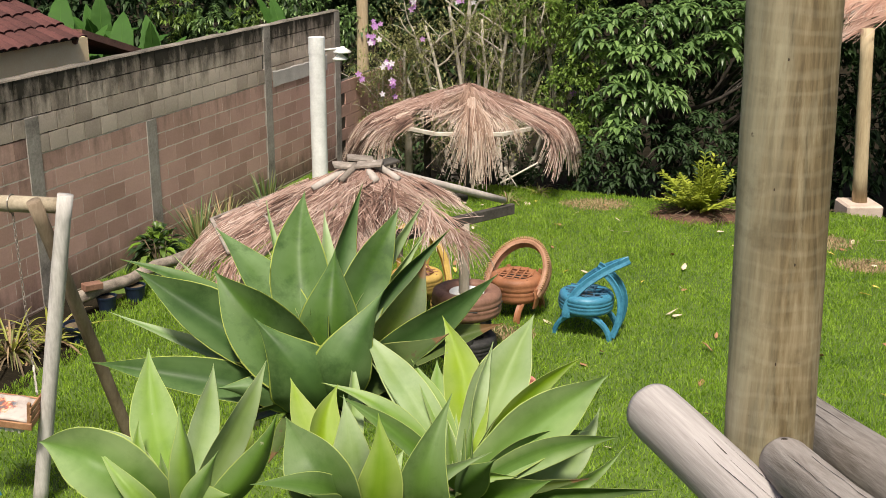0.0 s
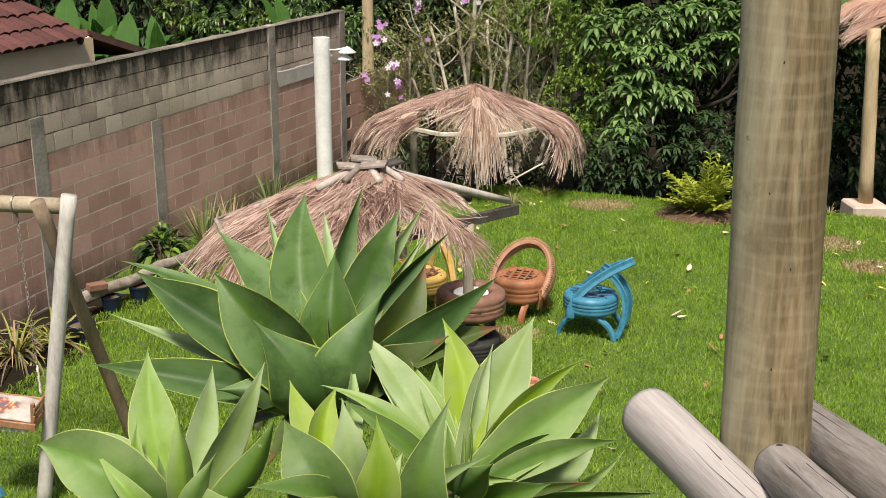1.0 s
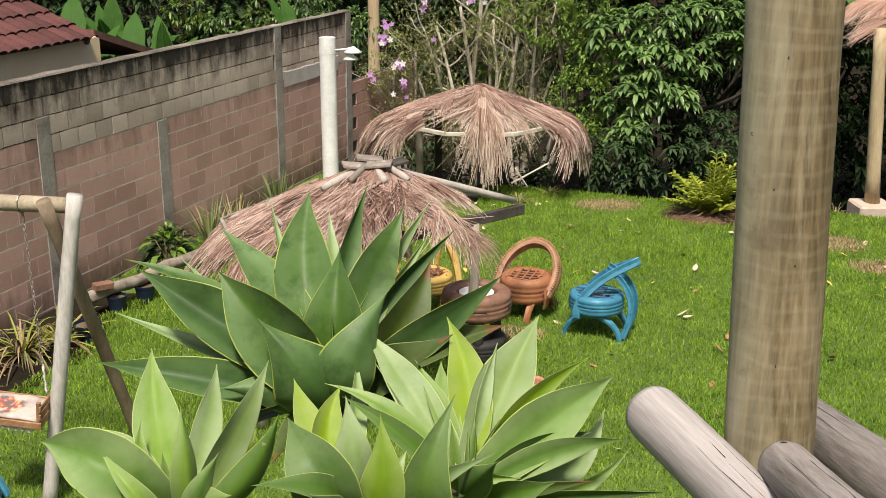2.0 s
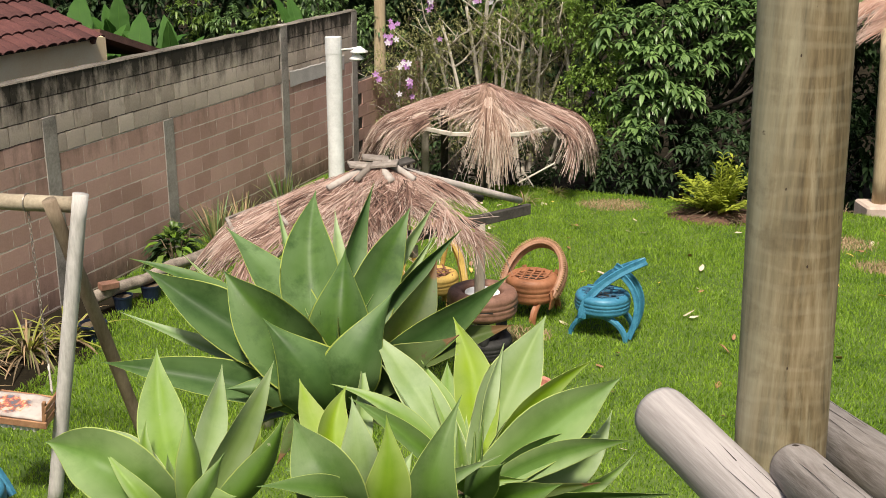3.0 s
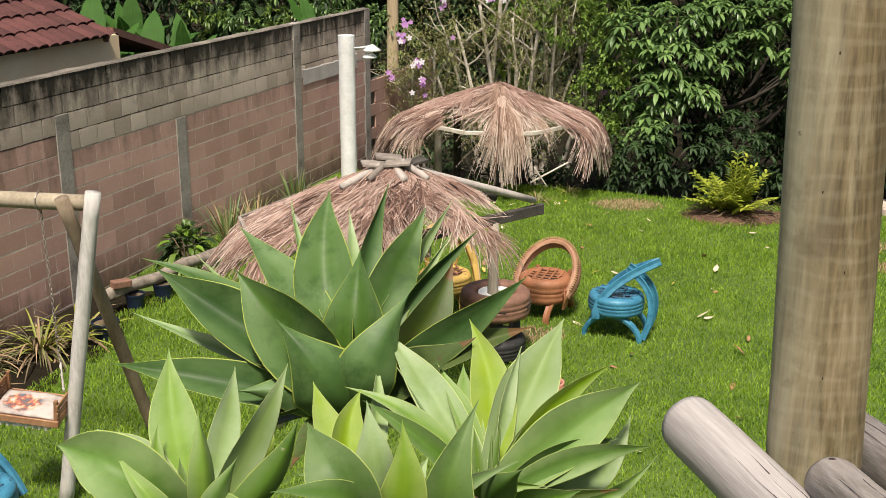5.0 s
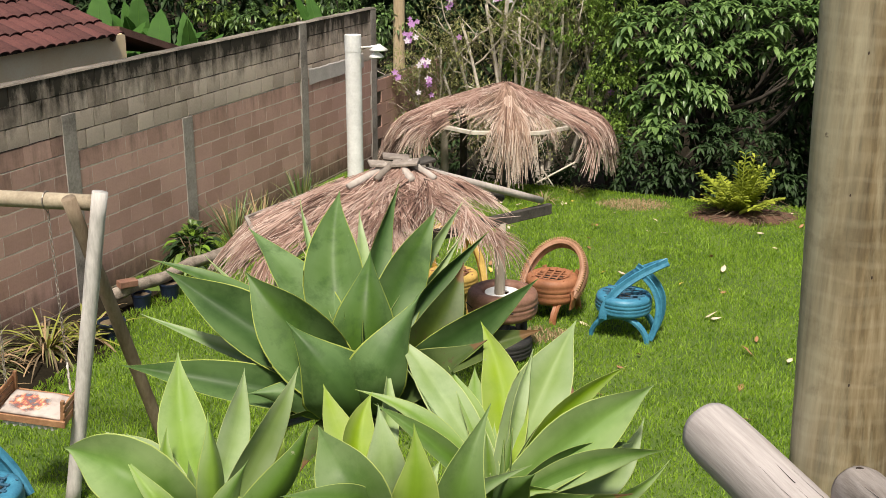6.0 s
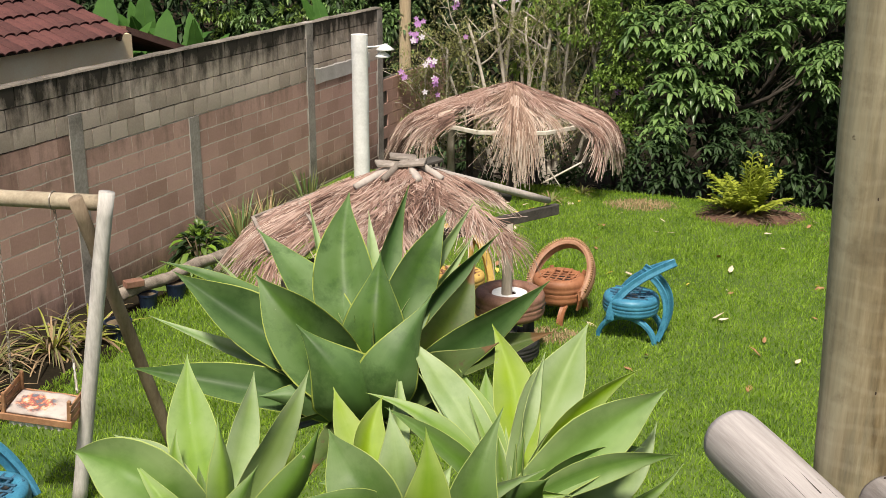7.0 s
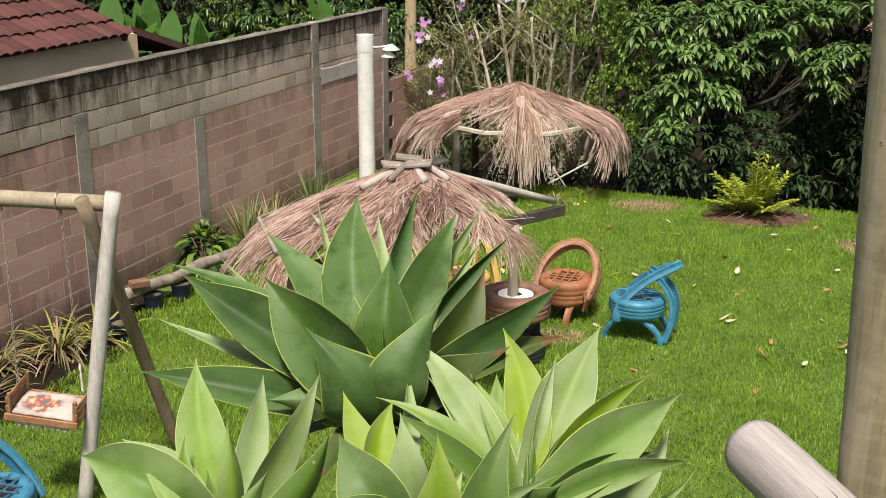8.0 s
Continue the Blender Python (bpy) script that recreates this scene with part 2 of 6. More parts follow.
def turned_post(name):
    """Treated timber: long grain, paler turning bands every few centimetres; one side paler and greyer, light from the
    left put into the colour.
    """
    m, n, l, b = material(name, 0.68, 0, 0.35)
    v = coords(n, l)
    g = n.new("ShaderNodeMapping")
    g.inputs["Scale"].default_value = (1, 1, 0.06)
    l.new(v, g.inputs["Vector"])
    grain = noise_tex(n, l, g.outputs[0], 110, 5, 0.6)
    wide = n.new("ShaderNodeMapping")
    wide.inputs["Scale"].default_value = (1, 1, 0.10)
    l.new(v, wide.inputs["Vector"])
    cloud = math_node(n, l, "ADD", math_node(n, l, "MULTIPLY", noise_tex(n, l, v, 9, 4), 0.4), math_node(n, l, "MULTIPLY", noise_tex(n, l, wide.outputs[0], 22, 3), 0.6))
    c = ramp(n, l, math_node(n, l, "ADD", math_node(n, l, "MULTIPLY", grain, 0.55), math_node(n, l, "MULTIPLY", cloud, 0.45)), [(0.34, (0.050, 0.036, 0.017)), (0.50, (0.170, 0.129, 0.068)), (0.70, (0.33, 0.272, 0.172))])
    wv = n.new("ShaderNodeTexWave")
    wv.bands_direction = "Z"
    wv.inputs["Scale"].default_value, wv.inputs["Distortion"].default_value, wv.inputs["Detail"].default_value, wv.inputs["Detail Scale"].default_value = 12.0, 4.5, 4.0, 1.6
    sq = n.new("ShaderNodeMapping")
    sq.inputs["Scale"].default_value = (0.5, 0.5, 1)
    l.new(v, sq.inputs["Vector"])
    l.new(sq.outputs[0], wv.inputs["Vector"])
    thin = ramp(n, l, wv.outputs["Fac"], [(0.62, (0, 0, 0)), (0.98, (1, 1, 1))])
    tone = n.new("ShaderNodeRGBToBW")
    l.new(thin, tone.inputs[0])
    f = math_node(n, l, "MULTIPLY", tone.outputs[0], math_node(n, l, "MULTIPLY", noise_tex(n, l, v, 30, 4, 0.65), 0.22))
    c = mix(n, l, f, c, (0.44, 0.40, 0.29))
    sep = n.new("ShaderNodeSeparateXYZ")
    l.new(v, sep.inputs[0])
    # blends the -x flank paler, a lit side painted into the wood
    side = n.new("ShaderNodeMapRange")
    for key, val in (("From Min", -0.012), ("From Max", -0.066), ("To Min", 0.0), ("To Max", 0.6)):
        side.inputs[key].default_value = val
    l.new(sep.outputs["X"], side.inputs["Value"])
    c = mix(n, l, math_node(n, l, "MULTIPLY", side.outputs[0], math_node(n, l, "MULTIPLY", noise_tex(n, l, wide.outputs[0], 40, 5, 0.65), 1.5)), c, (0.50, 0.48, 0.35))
    dirt = ramp(n, l, noise_tex(n, l, v, 17, 5, 0.65), [(0.52, (0, 0, 0)), (0.72, (0.6, 0.6, 0.6))])
    c = mix(n, l, dirt, c, (0.10, 0.078, 0.045))
    blotch = ramp(n, l, noise_tex(n, l, wide.outputs[0], 34, 6, 0.7), [(0.50, (0, 0, 0)), (0.74, (0.55, 0.55, 0.55))])
    c = mix(n, l, blotch, c, (0.43, 0.395, 0.27))
    spots = ramp(n, l, noise_tex(n, l, v, 38, 4, 0.6), [(0.68, (0, 0, 0)), (0.76, (1, 1, 1))])
    c = mix(n, l, spots, c, (0.07, 0.05, 0.03))
    l.new(c, b.inputs["Base Color"])
    bump(n, l, b, grain, 0.25, 0.002)
    return m


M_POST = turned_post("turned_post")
M_LOG = mottled("weathered_log", (0.30, 0.26, 0.23), (0.52, 0.47, 0.43), 6, 40, rough=0.8, stretch=(1, 1, 0.12))
M_RAIL = mottled("silvered_log", (0.25, 0.225, 0.215), (0.50, 0.462, 0.452), 13, 190, rough=0.8, stretch=(1, 0.06, 1), relief=0.6, depth=0.003)
# darker than M_RAIL: bark remains, with the post's shade put into the colour
M_RAIL_GREY = mottled("grey_shade_log", (0.15, 0.125, 0.108), (0.44, 0.40, 0.375), 11, 160, rough=0.85, stretch=(1, 0.08, 1), relief=0.8, depth=0.004)
M_RAIL_DARK = mottled("bark_shade_log", (0.075, 0.058, 0.045), (0.37, 0.335, 0.315), 9, 150, rough=0.85, stretch=(1, 0.08, 1), relief=0.8, depth=0.004)
M_POLE = mottled("white_pole_paint", (0.58, 0.58, 0.565), (0.82, 0.82, 0.81), 5, 30, rough=0.6)
M_BLUE = mottled("blue_tyre_paint", (0.02, 0.12, 0.21), (0.06, 0.26, 0.39), 10, 60, rough=0.45)
M_ORANGE = mottled("terracotta_tyre_paint", (0.24, 0.092, 0.042), (0.38, 0.165, 0.085), 10, 60, rough=0.55)
M_GRASS = leafy("lawn_grass", (0.085, 0.195, 0.012), (0.355, 0.53, 0.050), rough=0.6, glow=0.45)
M_STRAW = leafy("dry_straw", (0.26, 0.165, 0.085), (0.56, 0.41, 0.25), rough=0.8, glow=0.2)
# litter and soil, near black because the trees' shade is put into the colour
M_FOREST = mottled("shade_toned_litter_soil", (0.010, 0.009, 0.006), (0.030, 0.024, 0.016), 2, 30, relief=0.6, depth=0.03, spec=0.03, rough=1.0)
M_LEAF = leafy("glossy_leaf", (0.024, 0.072, 0.026), (0.235, 0.375, 0.115), rough=0.36)
M_TILE = mottled("roof_tile", (0.050, 0.019, 0.017), (0.130, 0.046, 0.040), 4, 40, jitter=0.25)
M_CREAM = mottled("cream_render", (0.84, 0.64, 0.37), (0.91, 0.79, 0.54), 2, 40)


M_POST_GREY = mottled("grey_post", (0.22, 0.19, 0.15), (0.42, 0.38, 0.31), 6, 50, stretch=(1, 1, 0.15))
M_POST_PALE = mottled("peeled_post", (0.34, 0.25, 0.15), (0.58, 0.47, 0.31), 5, 50, stretch=(1, 1, 0.15))
M_DARK_WOOD = mottled("dark_wood", (0.028, 0.024, 0.020), (0.09, 0.08, 0.07), 6, 50)
M_GREY_WOOD = mottled("grey_wood", (0.17, 0.14, 0.115), (0.36, 0.31, 0.27), 6, 50, jitter=0.2)
M_PALE_WOOD = mottled("pale_wood", (0.42, 0.37, 0.31), (0.66, 0.60, 0.53), 6, 50)
M_BROWN_LOG = mottled("brown_log", (0.14, 0.10, 0.065), (0.31, 0.24, 0.17), 6, 50, stretch=(1, 1, 0.2))
M_BAMBOO = mottled("peeled_beam", (0.16, 0.125, 0.085), (0.42, 0.355, 0.26), 4, 40)
M_THATCH_RED = palm_straw("red_thatch", (0.20, 0.10, 0.07), (0.42, 0.25, 0.19), (0.58, 0.40, 0.32), 0.5)
M_PLINTH = mottled("pink_concrete", (0.42, 0.32, 0.26), (0.62, 0.52, 0.44), 4, 40)
M_KNOT = mottled("knot", (0.015, 0.010, 0.006), (0.05, 0.03, 0.02), 50, 200)
M_CRACK = mottled("crack", (0.02, 0.017, 0.015), (0.06, 0.05, 0.045), 50, 200)
M_BLUE_DARK = mottled("blue_strap", (0.02, 0.06, 0.10), (0.05, 0.15, 0.24), 20, 80, rough=0.6)
M_ORANGE_DARK = mottled("brown_strap", (0.12, 0.05, 0.03), (0.28, 0.13, 0.08), 20, 80, rough=0.7)
M_YELLOW = mottled("yellow_tyre_paint", (0.36, 0.23, 0.05), (0.62, 0.42, 0.13), 10, 60, rough=0.55)
M_TREAD = mottled("worn_tread", (0.30, 0.17, 0.09), (0.52, 0.33, 0.18), 20, 80)
M_BROWN_TYRE = mottled("brown_tyre_paint", (0.15, 0.075, 0.05), (0.30, 0.16, 0.115), 10, 60, rough=0.6)
M_HOOP = mottled("tan_tyre_paint", (0.235, 0.115, 0.066), (0.42, 0.235, 0.145), 9, 60, rough=0.6)
M_MULCH = mottled("brown_mulch", (0.050, 0.026, 0.018), (0.17, 0.088, 0.058), 14, 70, relief=0.8, depth=0.02)
M_BLACK = mottled("black_rubber", (0.012, 0.012, 0.012), (0.04, 0.038, 0.036), 20, 80, rough=0.7)
M_CHAIN = mottled("old_steel", (0.14, 0.11, 0.09), (0.36, 0.33, 0.29), 30, 120, rough=0.5, metal=0.6)
M_CRATE = mottled("crate_wood", (0.22, 0.10, 0.05), (0.42, 0.23, 0.12), 8, 60, rough=0.7, jitter=0.2)


def printed_cloth(name):
    """Pale worn cloth with a faded print of many colours towards one end."""
    m, n, l, b = material(name, 0.9, 0, 0.2)
    v = coords(n, l)
    sep = n.new("ShaderNodeSeparateXYZ")
    l.new(v, sep.inputs[0])
    base = ramp(n, l, noise_tex(n, l, v, 9, 5), [(0.32, (0.30, 0.25, 0.225)), (0.62, (0.50, 0.445, 0.41))])
    tint = ramp(n, l, noise_tex(n, l, v, 17, 3), [(0.34, (0.09, 0.13, 0.19)), (0.44, (0.16, 0.09, 0.07)), (0.50, (0.45, 0.10, 0.09)), (0.56, (0.52, 0.33, 0.13)), (0.64, (0.50, 0.45, 0.42))])
    dx = math_node(n, l, "MULTIPLY", math_node(n, l, "ADD", sep.outputs["X"], 0.07), 4.2)
    dy = math_node(n, l, "MULTIPLY", math_node(n, l, "ADD", sep.outputs["Y"], 0.01), 5.4)
    away = math_node(n, l, "ADD", math_node(n, l, "MULTIPLY", dx, dx), math_node(n, l, "MULTIPLY", dy, dy))
    edge = math_node(n, l, "ADD", away, noise_tex(n, l, v, 26, 5, 0.7))
    c = mix(n, l, ramp(n, l, edge, [(0.78, (0.9, 0.9, 0.9)), (1.0, (0, 0, 0))]), base, tint)
    l.new(c, b.inputs["Base Color"])
    bump(n, l, b, noise_tex(n, l, v, 300, 2), 0.2, 0.002)
    return m


M_CUSHION = printed_cloth("cushion_print")
M_FRINGE = mottled("white_cloth", (0.50, 0.45, 0.40), (0.76, 0.72, 0.68), 20, 80, rough=0.9)
M_WHITE = mottled("white_enamel", (0.70, 0.70, 0.68), (0.84, 0.84, 0.82), 10, 60, rough=0.4, relief=0.05)
M_NAVY = mottled("navy_plastic", (0.004, 0.008, 0.022), (0.010, 0.022, 0.05), 8, 60, rough=0.5)
M_PINK = mottled("pink_clay", (0.42, 0.17, 0.12), (0.60, 0.29, 0.22), 10, 60, rough=0.75)


# both greens are kept very dark: the woodland's shade is in the colour
M_LEAF_DEEP = leafy("shade_toned_leaf", (0.009, 0.022, 0.008), (0.044, 0.088, 0.026), rough=0.6, glow=0.15, spec=0.3)
M_LEAF_DUSK = leafy("shade_toned_dusky_leaf", (0.012, 0.026, 0.009), (0.052, 0.092, 0.027), rough=0.6, glow=0.15, spec=0.3)
M_LEAF_FINE = leafy("fine_leaf", (0.06, 0.12, 0.02), (0.24, 0.37, 0.06), rough=0.55)
M_LEAF_BRIGHT = leafy("bright_leaf", (0.09, 0.19, 0.02), (0.24, 0.40, 0.05))
M_LEAF_BUSH = leafy("bush_leaf", (0.05, 0.10, 0.015), (0.18, 0.28, 0.05))
M_LEAF_OLIVE = leafy("olive_leaf", (0.120, 0.132, 0.046), (0.37, 0.38, 0.145), rough=0.6)
M_LEAF_LIME = leafy("lime_leaf", (0.20, 0.24, 0.03), (0.45, 0.44, 0.09), rough=0.55)
M_FERN = leafy("fern_leaf", (0.15, 0.20, 0.018), (0.42, 0.47, 0.06), rough=0.5)
M_BANANA = leafy("banana_leaf", (0.020, 0.070, 0.010), (0.075, 0.185, 0.028), rough=0.7, glow=0.25, spec=0.25)
M_BANANA_DRY = leafy("banana_dry", (0.30, 0.28, 0.10), (0.48, 0.44, 0.18), rough=0.6)
M_BANANA_STEM = mottled("banana_stem", (0.10, 0.14, 0.04), (0.22, 0.24, 0.09), 5, 40)
M_VIOLET = leafy("violet_petal", (0.38, 0.12, 0.43), (0.62, 0.34, 0.68), rough=0.6)
M_WHITE_PETAL = leafy("white_petal", (0.66, 0.58, 0.68), (0.82, 0.78, 0.84), rough=0.6)
M_BARK = mottled("dark_bark", (0.022, 0.017, 0.013), (0.065, 0.053, 0.042), 8, 50)
M_PALE_BARK = mottled("pale_bark", (0.38, 0.33, 0.27), (0.68, 0.62, 0.54), 8, 60)
M_TILE_DARK = mottled("weathered_tile", (0.08, 0.045, 0.033), (0.22, 0.115, 0.085), 4, 40)
M_OLD_LOG = mottled("old_log", (0.10, 0.078, 0.062), (0.36, 0.305, 0.255), 9, 70)
M_SWING_LEG = mottled("whitish_log", (0.27, 0.25, 0.23), (0.64, 0.615, 0.585), 8, 60, stretch=(1, 1, 0.2))
M_LITTER_YELLOW = mottled("yellow_litter", (0.55, 0.38, 0.06), (0.75, 0.56, 0.14), 30, 90)
M_LITTER_TAN = mottled("tan_litter", (0.46, 0.36, 0.24), (0.68, 0.58, 0.44), 30, 90)
M_LITTER_BROWN = mottled("brown_litter", (0.22, 0.11, 0.05), (0.40, 0.22, 0.11), 30, 90)


# ---- mesh helpers ----
def part(name, bm, mat, parent=None, label="", smooth=False, m=None):
    """Links a bmesh as one mesh object, under a thing or a part."""
    me = bpy.data.meshes.new(name)
    bm.to_mesh(me)
    bm.free()
    for q in (mat if isinstance(mat, (list, tuple)) else [mat]):
        me.materials.append(q)
    if smooth:
        me.polygons.foreach_set("use_smooth", [True] * len(me.polygons))
    ob = new(name, me)
    if parent is not None:
        ob.parent = parent
    if m is not None:
        ob.matrix_basis = m
    if label:
        ob["label"] = label
    return ob


def sheet(name, verts, faces, mat, parent=None, label="", smooth=False):
    me = bpy.data.meshes.new(name)
    me.from_pydata([tuple(v) for v in verts], [], [tuple(int(i) for i in q) for q in faces])
    me.materials.append(mat)
    if smooth:
        me.polygons.foreach_set("use_smooth", [True] * len(me.polygons))
    me.update()
    ob = new(name, me)
    if parent is not None:
        ob.parent = parent
    if label:
        ob["label"] = label
    return ob


def bm_box(sx, sy, sz, bevel=0.0, at=(0, 0, 0)):
    bm = bmesh.new()
    bmesh.ops.create_cube(bm, size=1)
    bmesh.ops.scale(bm, vec=(sx, sy, sz), verts=bm.verts)
    if bevel:
        bmesh.ops.bevel(bm, geom=list(bm.edges), offset=bevel, segments=1, affect="EDGES")
    bmesh.ops.translate(bm, vec=at, verts=bm.verts)
    return bm


def add_tube(bm, pts, radii, seg=12, caps=True, squash=None, wobble=0.0, seed=0):
    """A round bar along points, with its own radius at each."""
    pts = [Vector(p) for p in pts]
    rings = []
    t0 = (pts[1] - pts[0]).normalized()
    side = t0.cross(Vector((0, 0, 1)))
    if side.length < 1e-3:
        side = t0.cross(Vector((1, 0, 0)))
    side.normalize()
    for i, p in enumerate(pts):
        t = (pts[min(i + 1, len(pts) - 1)] - pts[max(i - 1, 0)]).normalized()
        side = (side - t * side.dot(t)).normalized()
        up = t.cross(side)
        ring = []
        for k in range(seg):
            a = 2 * math.pi * k / seg
            r = radii[i] if not wobble else radii[i] * (1 + wobble * noise.noise((math.cos(a) * 1.5 + seed, math.sin(a) * 1.5, i * 0.7 + seed)))
            w = (squash or 1.0)
            ring.append(bm.verts.new(p + side * (r * math.cos(a)) + up * (r * w * math.sin(a))))
        rings.append(ring)
    for a, b in zip(rings, rings[1:]):
        for k in range(seg):
            bm.faces.new((a[k], a[(k + 1) % seg], b[(k + 1) % seg], b[k]))
    if caps:
        bm.faces.new(list(reversed(rings[0])))
        bm.faces.new(rings[-1])
    return rings


def bm_tube(pts, radii, seg=12, **kw):
    bm = bmesh.new()
    add_tube(bm, pts, radii, seg, **kw)
    return bm


def line(a, b, k):
    a, b = Vector(a), Vector(b)
    return [a.lerp(b, i / k) for i in range(k + 1)]


def thing(name, at=(0, 0, 0), rz=0.0, label="", category="", group="", kind=""):
    ob = new(name)
    ob.matrix_basis = pose(*at, 0, 0, rz)
    return tagged(ob, label, category, group, kind)


# ---- ground ----
rng = np.random.default_rng(7)


def smooth01(v):
    v = min(max(v, 0.0), 1.0)
    return v * v * (3 - 2 * v)


def height(x, y):
    bank = 2.45 * (1 - smooth01((y - 0.9) / 5.3))                      # the house stands on a bank above the lawn
    past = max(0.0, 0.345 * (x - 1.98) + 0.938 * (y - 16.08))
    drop = -0.42 * min(past, 5.0) if y > 9 else 0.0
    hill = 16.0 * smooth01((math.hypot(x, y) - 34) / 70)
    lump = 0.03 * noise.noise((x * 0.5, y * 0.5, 0)) + 0.012 * noise.noise((x * 1.7, y * 1.7, 3))
    return bank + drop + hill + (lump if 2 < y < 40 else 0)


def ground_axis(lo, hi, step, far):
    core = list(np.arange(lo, hi + 1e-6, step))
    out, d = [], step
    v = hi
    while v < far:
        d *= 1.45
        v += d
        out.append(v)
    back, d, v = [], step, lo
    while v > -far:
        d *= 1.45
        v -= d
        back.append(v)
    return back[::-1] + core + out


gx, gy = ground_axis(-8, 11, 0.25, 420), ground_axis(-2, 22, 0.25, 420)
verts = [(x, y, height(x, y)) for y in gy for x in gx]
w = len(gx)
faces = [(j * w + i, j * w + i + 1, (j + 1) * w + i + 1, (j + 1) * w + i) for j in range(len(gy) - 1) for i in range(w - 1)]
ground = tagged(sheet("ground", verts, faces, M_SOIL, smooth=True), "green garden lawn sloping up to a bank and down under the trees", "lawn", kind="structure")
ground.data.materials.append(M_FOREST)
# woodland floor and wall-foot strip take the soil that carries the tree shade
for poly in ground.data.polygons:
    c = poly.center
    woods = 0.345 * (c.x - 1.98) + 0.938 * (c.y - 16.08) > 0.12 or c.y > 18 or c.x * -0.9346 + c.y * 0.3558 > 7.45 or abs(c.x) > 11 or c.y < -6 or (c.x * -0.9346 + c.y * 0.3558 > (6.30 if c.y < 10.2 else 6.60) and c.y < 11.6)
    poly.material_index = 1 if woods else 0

# bare and dry patches of the lawn: x, y, radius along x, along y
DRY = [(2.85, 15.1, 0.50, 0.34), (5.35, 13.2, 0.5, 0.35), (5.6, 12.2, 0.4, 0.3), (1.0, 10.15, 0.4, 0.22)]


BARE = (4.25, 14.52, 0.74, 0.42)             # soil round the fern


def dryness(x, y):
    d = np.zeros_like(x)
    for cx, cy, rx, ry in DRY:
        d = np.maximum(d, 2.2 * (1.15 - np.sqrt(((x - cx) / rx) ** 2 + ((y - cy) / ry) ** 2)))
    return np.clip(d, 0, 1)


def blades(name, count, xs, ys, tall, wide, mat, label, dry=False):
    """Grass: one thin bent blade each."""
    x, y = rng.uniform(*xs, count), rng.uniform(*ys, count)
    off = x * -0.9346 + y * 0.3558                                     # stays on the lawn's side of the wall
    past = 0.345 * (x - 1.98) + 0.938 * (y - 16.08)
    d = dryness(x, y)
    patch = np.array([noise.noise((a * 0.9, b * 0.9, 5.0)) for a, b in zip(x, y)])
    keep = (off < 7.3) & (past < rng.uniform(-0.05, 0.15, count))
    keep &= ((x - BARE[0]) / BARE[2]) ** 2 + ((y - BARE[1]) / BARE[3]) ** 2 > rng.uniform(0.75, 1.15, count)
    keep &= ~((off > np.where(y < 10.2, 6.42, 6.72) + 0.16 * patch) & (y < 11.6))
    keep &= (d > rng.uniform(0.05, 1.0, count)) if dry else (rng.uniform(0, 1, count) > d * 0.93)
    x, y, patch = x[keep], y[keep], patch[keep]
    n = len(x)
    z = np.array([height(a, b) for a, b in zip(x, y)]) - 0.005
    a = rng.uniform(0, 2 * np.pi, n)
    h = tall * rng.uniform(0.5, 1.25, n) * (1 + 0.5 * patch)
    lean = h * rng.uniform(0.15, 1.0, n)
    la = rng.uniform(0, 2 * np.pi, n)
    wx, wy = np.cos(a) * wide / 2, np.sin(a) * wide / 2
    lx, ly = np.cos(la) * lean, np.sin(la) * lean
    v = np.stack([np.stack([x - wx, y - wy, z], 1), np.stack([x + wx, y + wy, z], 1),
                  np.stack([x + lx * 0.35 + wx * 0.8, y + ly * 0.35 + wy * 0.8, z + h * 0.65], 1), np.stack([x + lx * 0.35 - wx * 0.8, y + ly * 0.35 - wy * 0.8, z + h * 0.65], 1),
                  np.stack([x + lx, y + ly, z + h], 1)], 1).reshape(-1, 3)
    k = np.arange(n)[:, None] * 5
    me = bpy.data.meshes.new(name)
    me.vertices.add(5 * n), me.loops.add(7 * n), me.polygons.add(2 * n)
    me.vertices.foreach_set("co", v.ravel())
    me.loops.foreach_set("vertex_index", np.concatenate([k + [0, 1, 2, 3], k + [3, 2, 4]], 1).ravel())
    me.polygons.foreach_set("loop_start", (np.arange(n)[:, None] * 7 + [0, 4]).ravel())
    me.update(calc_edges=True)
    me.materials.append(mat)
    return tagged(new(name, me), label, "grass", kind="stuff")


blades("lawn_grass", 400000, (-5, 8.5), (5.5, 17.5), 0.045, 0.009, M_GRASS, "short bright green lawn grass with thin spots")
blades("dry_grass", 200000, (-4, 6.5), (8.5, 16), 0.05, 0.011, M_STRAW, "straw-coloured dry grass on the bare lawn patches", dry=True)

# ---- the block wall ----
WALL_AZ, WALL_D = 20.84, 7.37
COURSE, BLOCK = 0.2, 0.40
WALL_TOP = 2.43
WALL_TURN = pose(-WALL_D * math.cos(radians(WALL_AZ)), WALL_D * math.sin(radians(WALL_AZ)), 0, 0, 0, 90 - WALL_AZ)   # local x runs along the wall, local -y faces the lawn




wall = thing("wall_west", label="grey and brown concrete block garden wall stained black along its top", category="wall", kind="structure")
wall.matrix_basis = WALL_TURN
part("mortar_core", bm_box(16.8 - 2.0, 0.112, WALL_TOP - 4 * COURSE + 0.3, at=((16.8 + 2.0) / 2, 0.0675, (WALL_TOP - 4 * COURSE - 0.3) / 2)), M_MORTAR, wall)
part("mortar_core", bm_box(16.8 - 2.0, 0.085, 4 * COURSE, at=((16.8 + 2.0) / 2, 0.077, WALL_TOP - 2 * COURSE - 0.004)), M_MORTAR_DARK, wall)
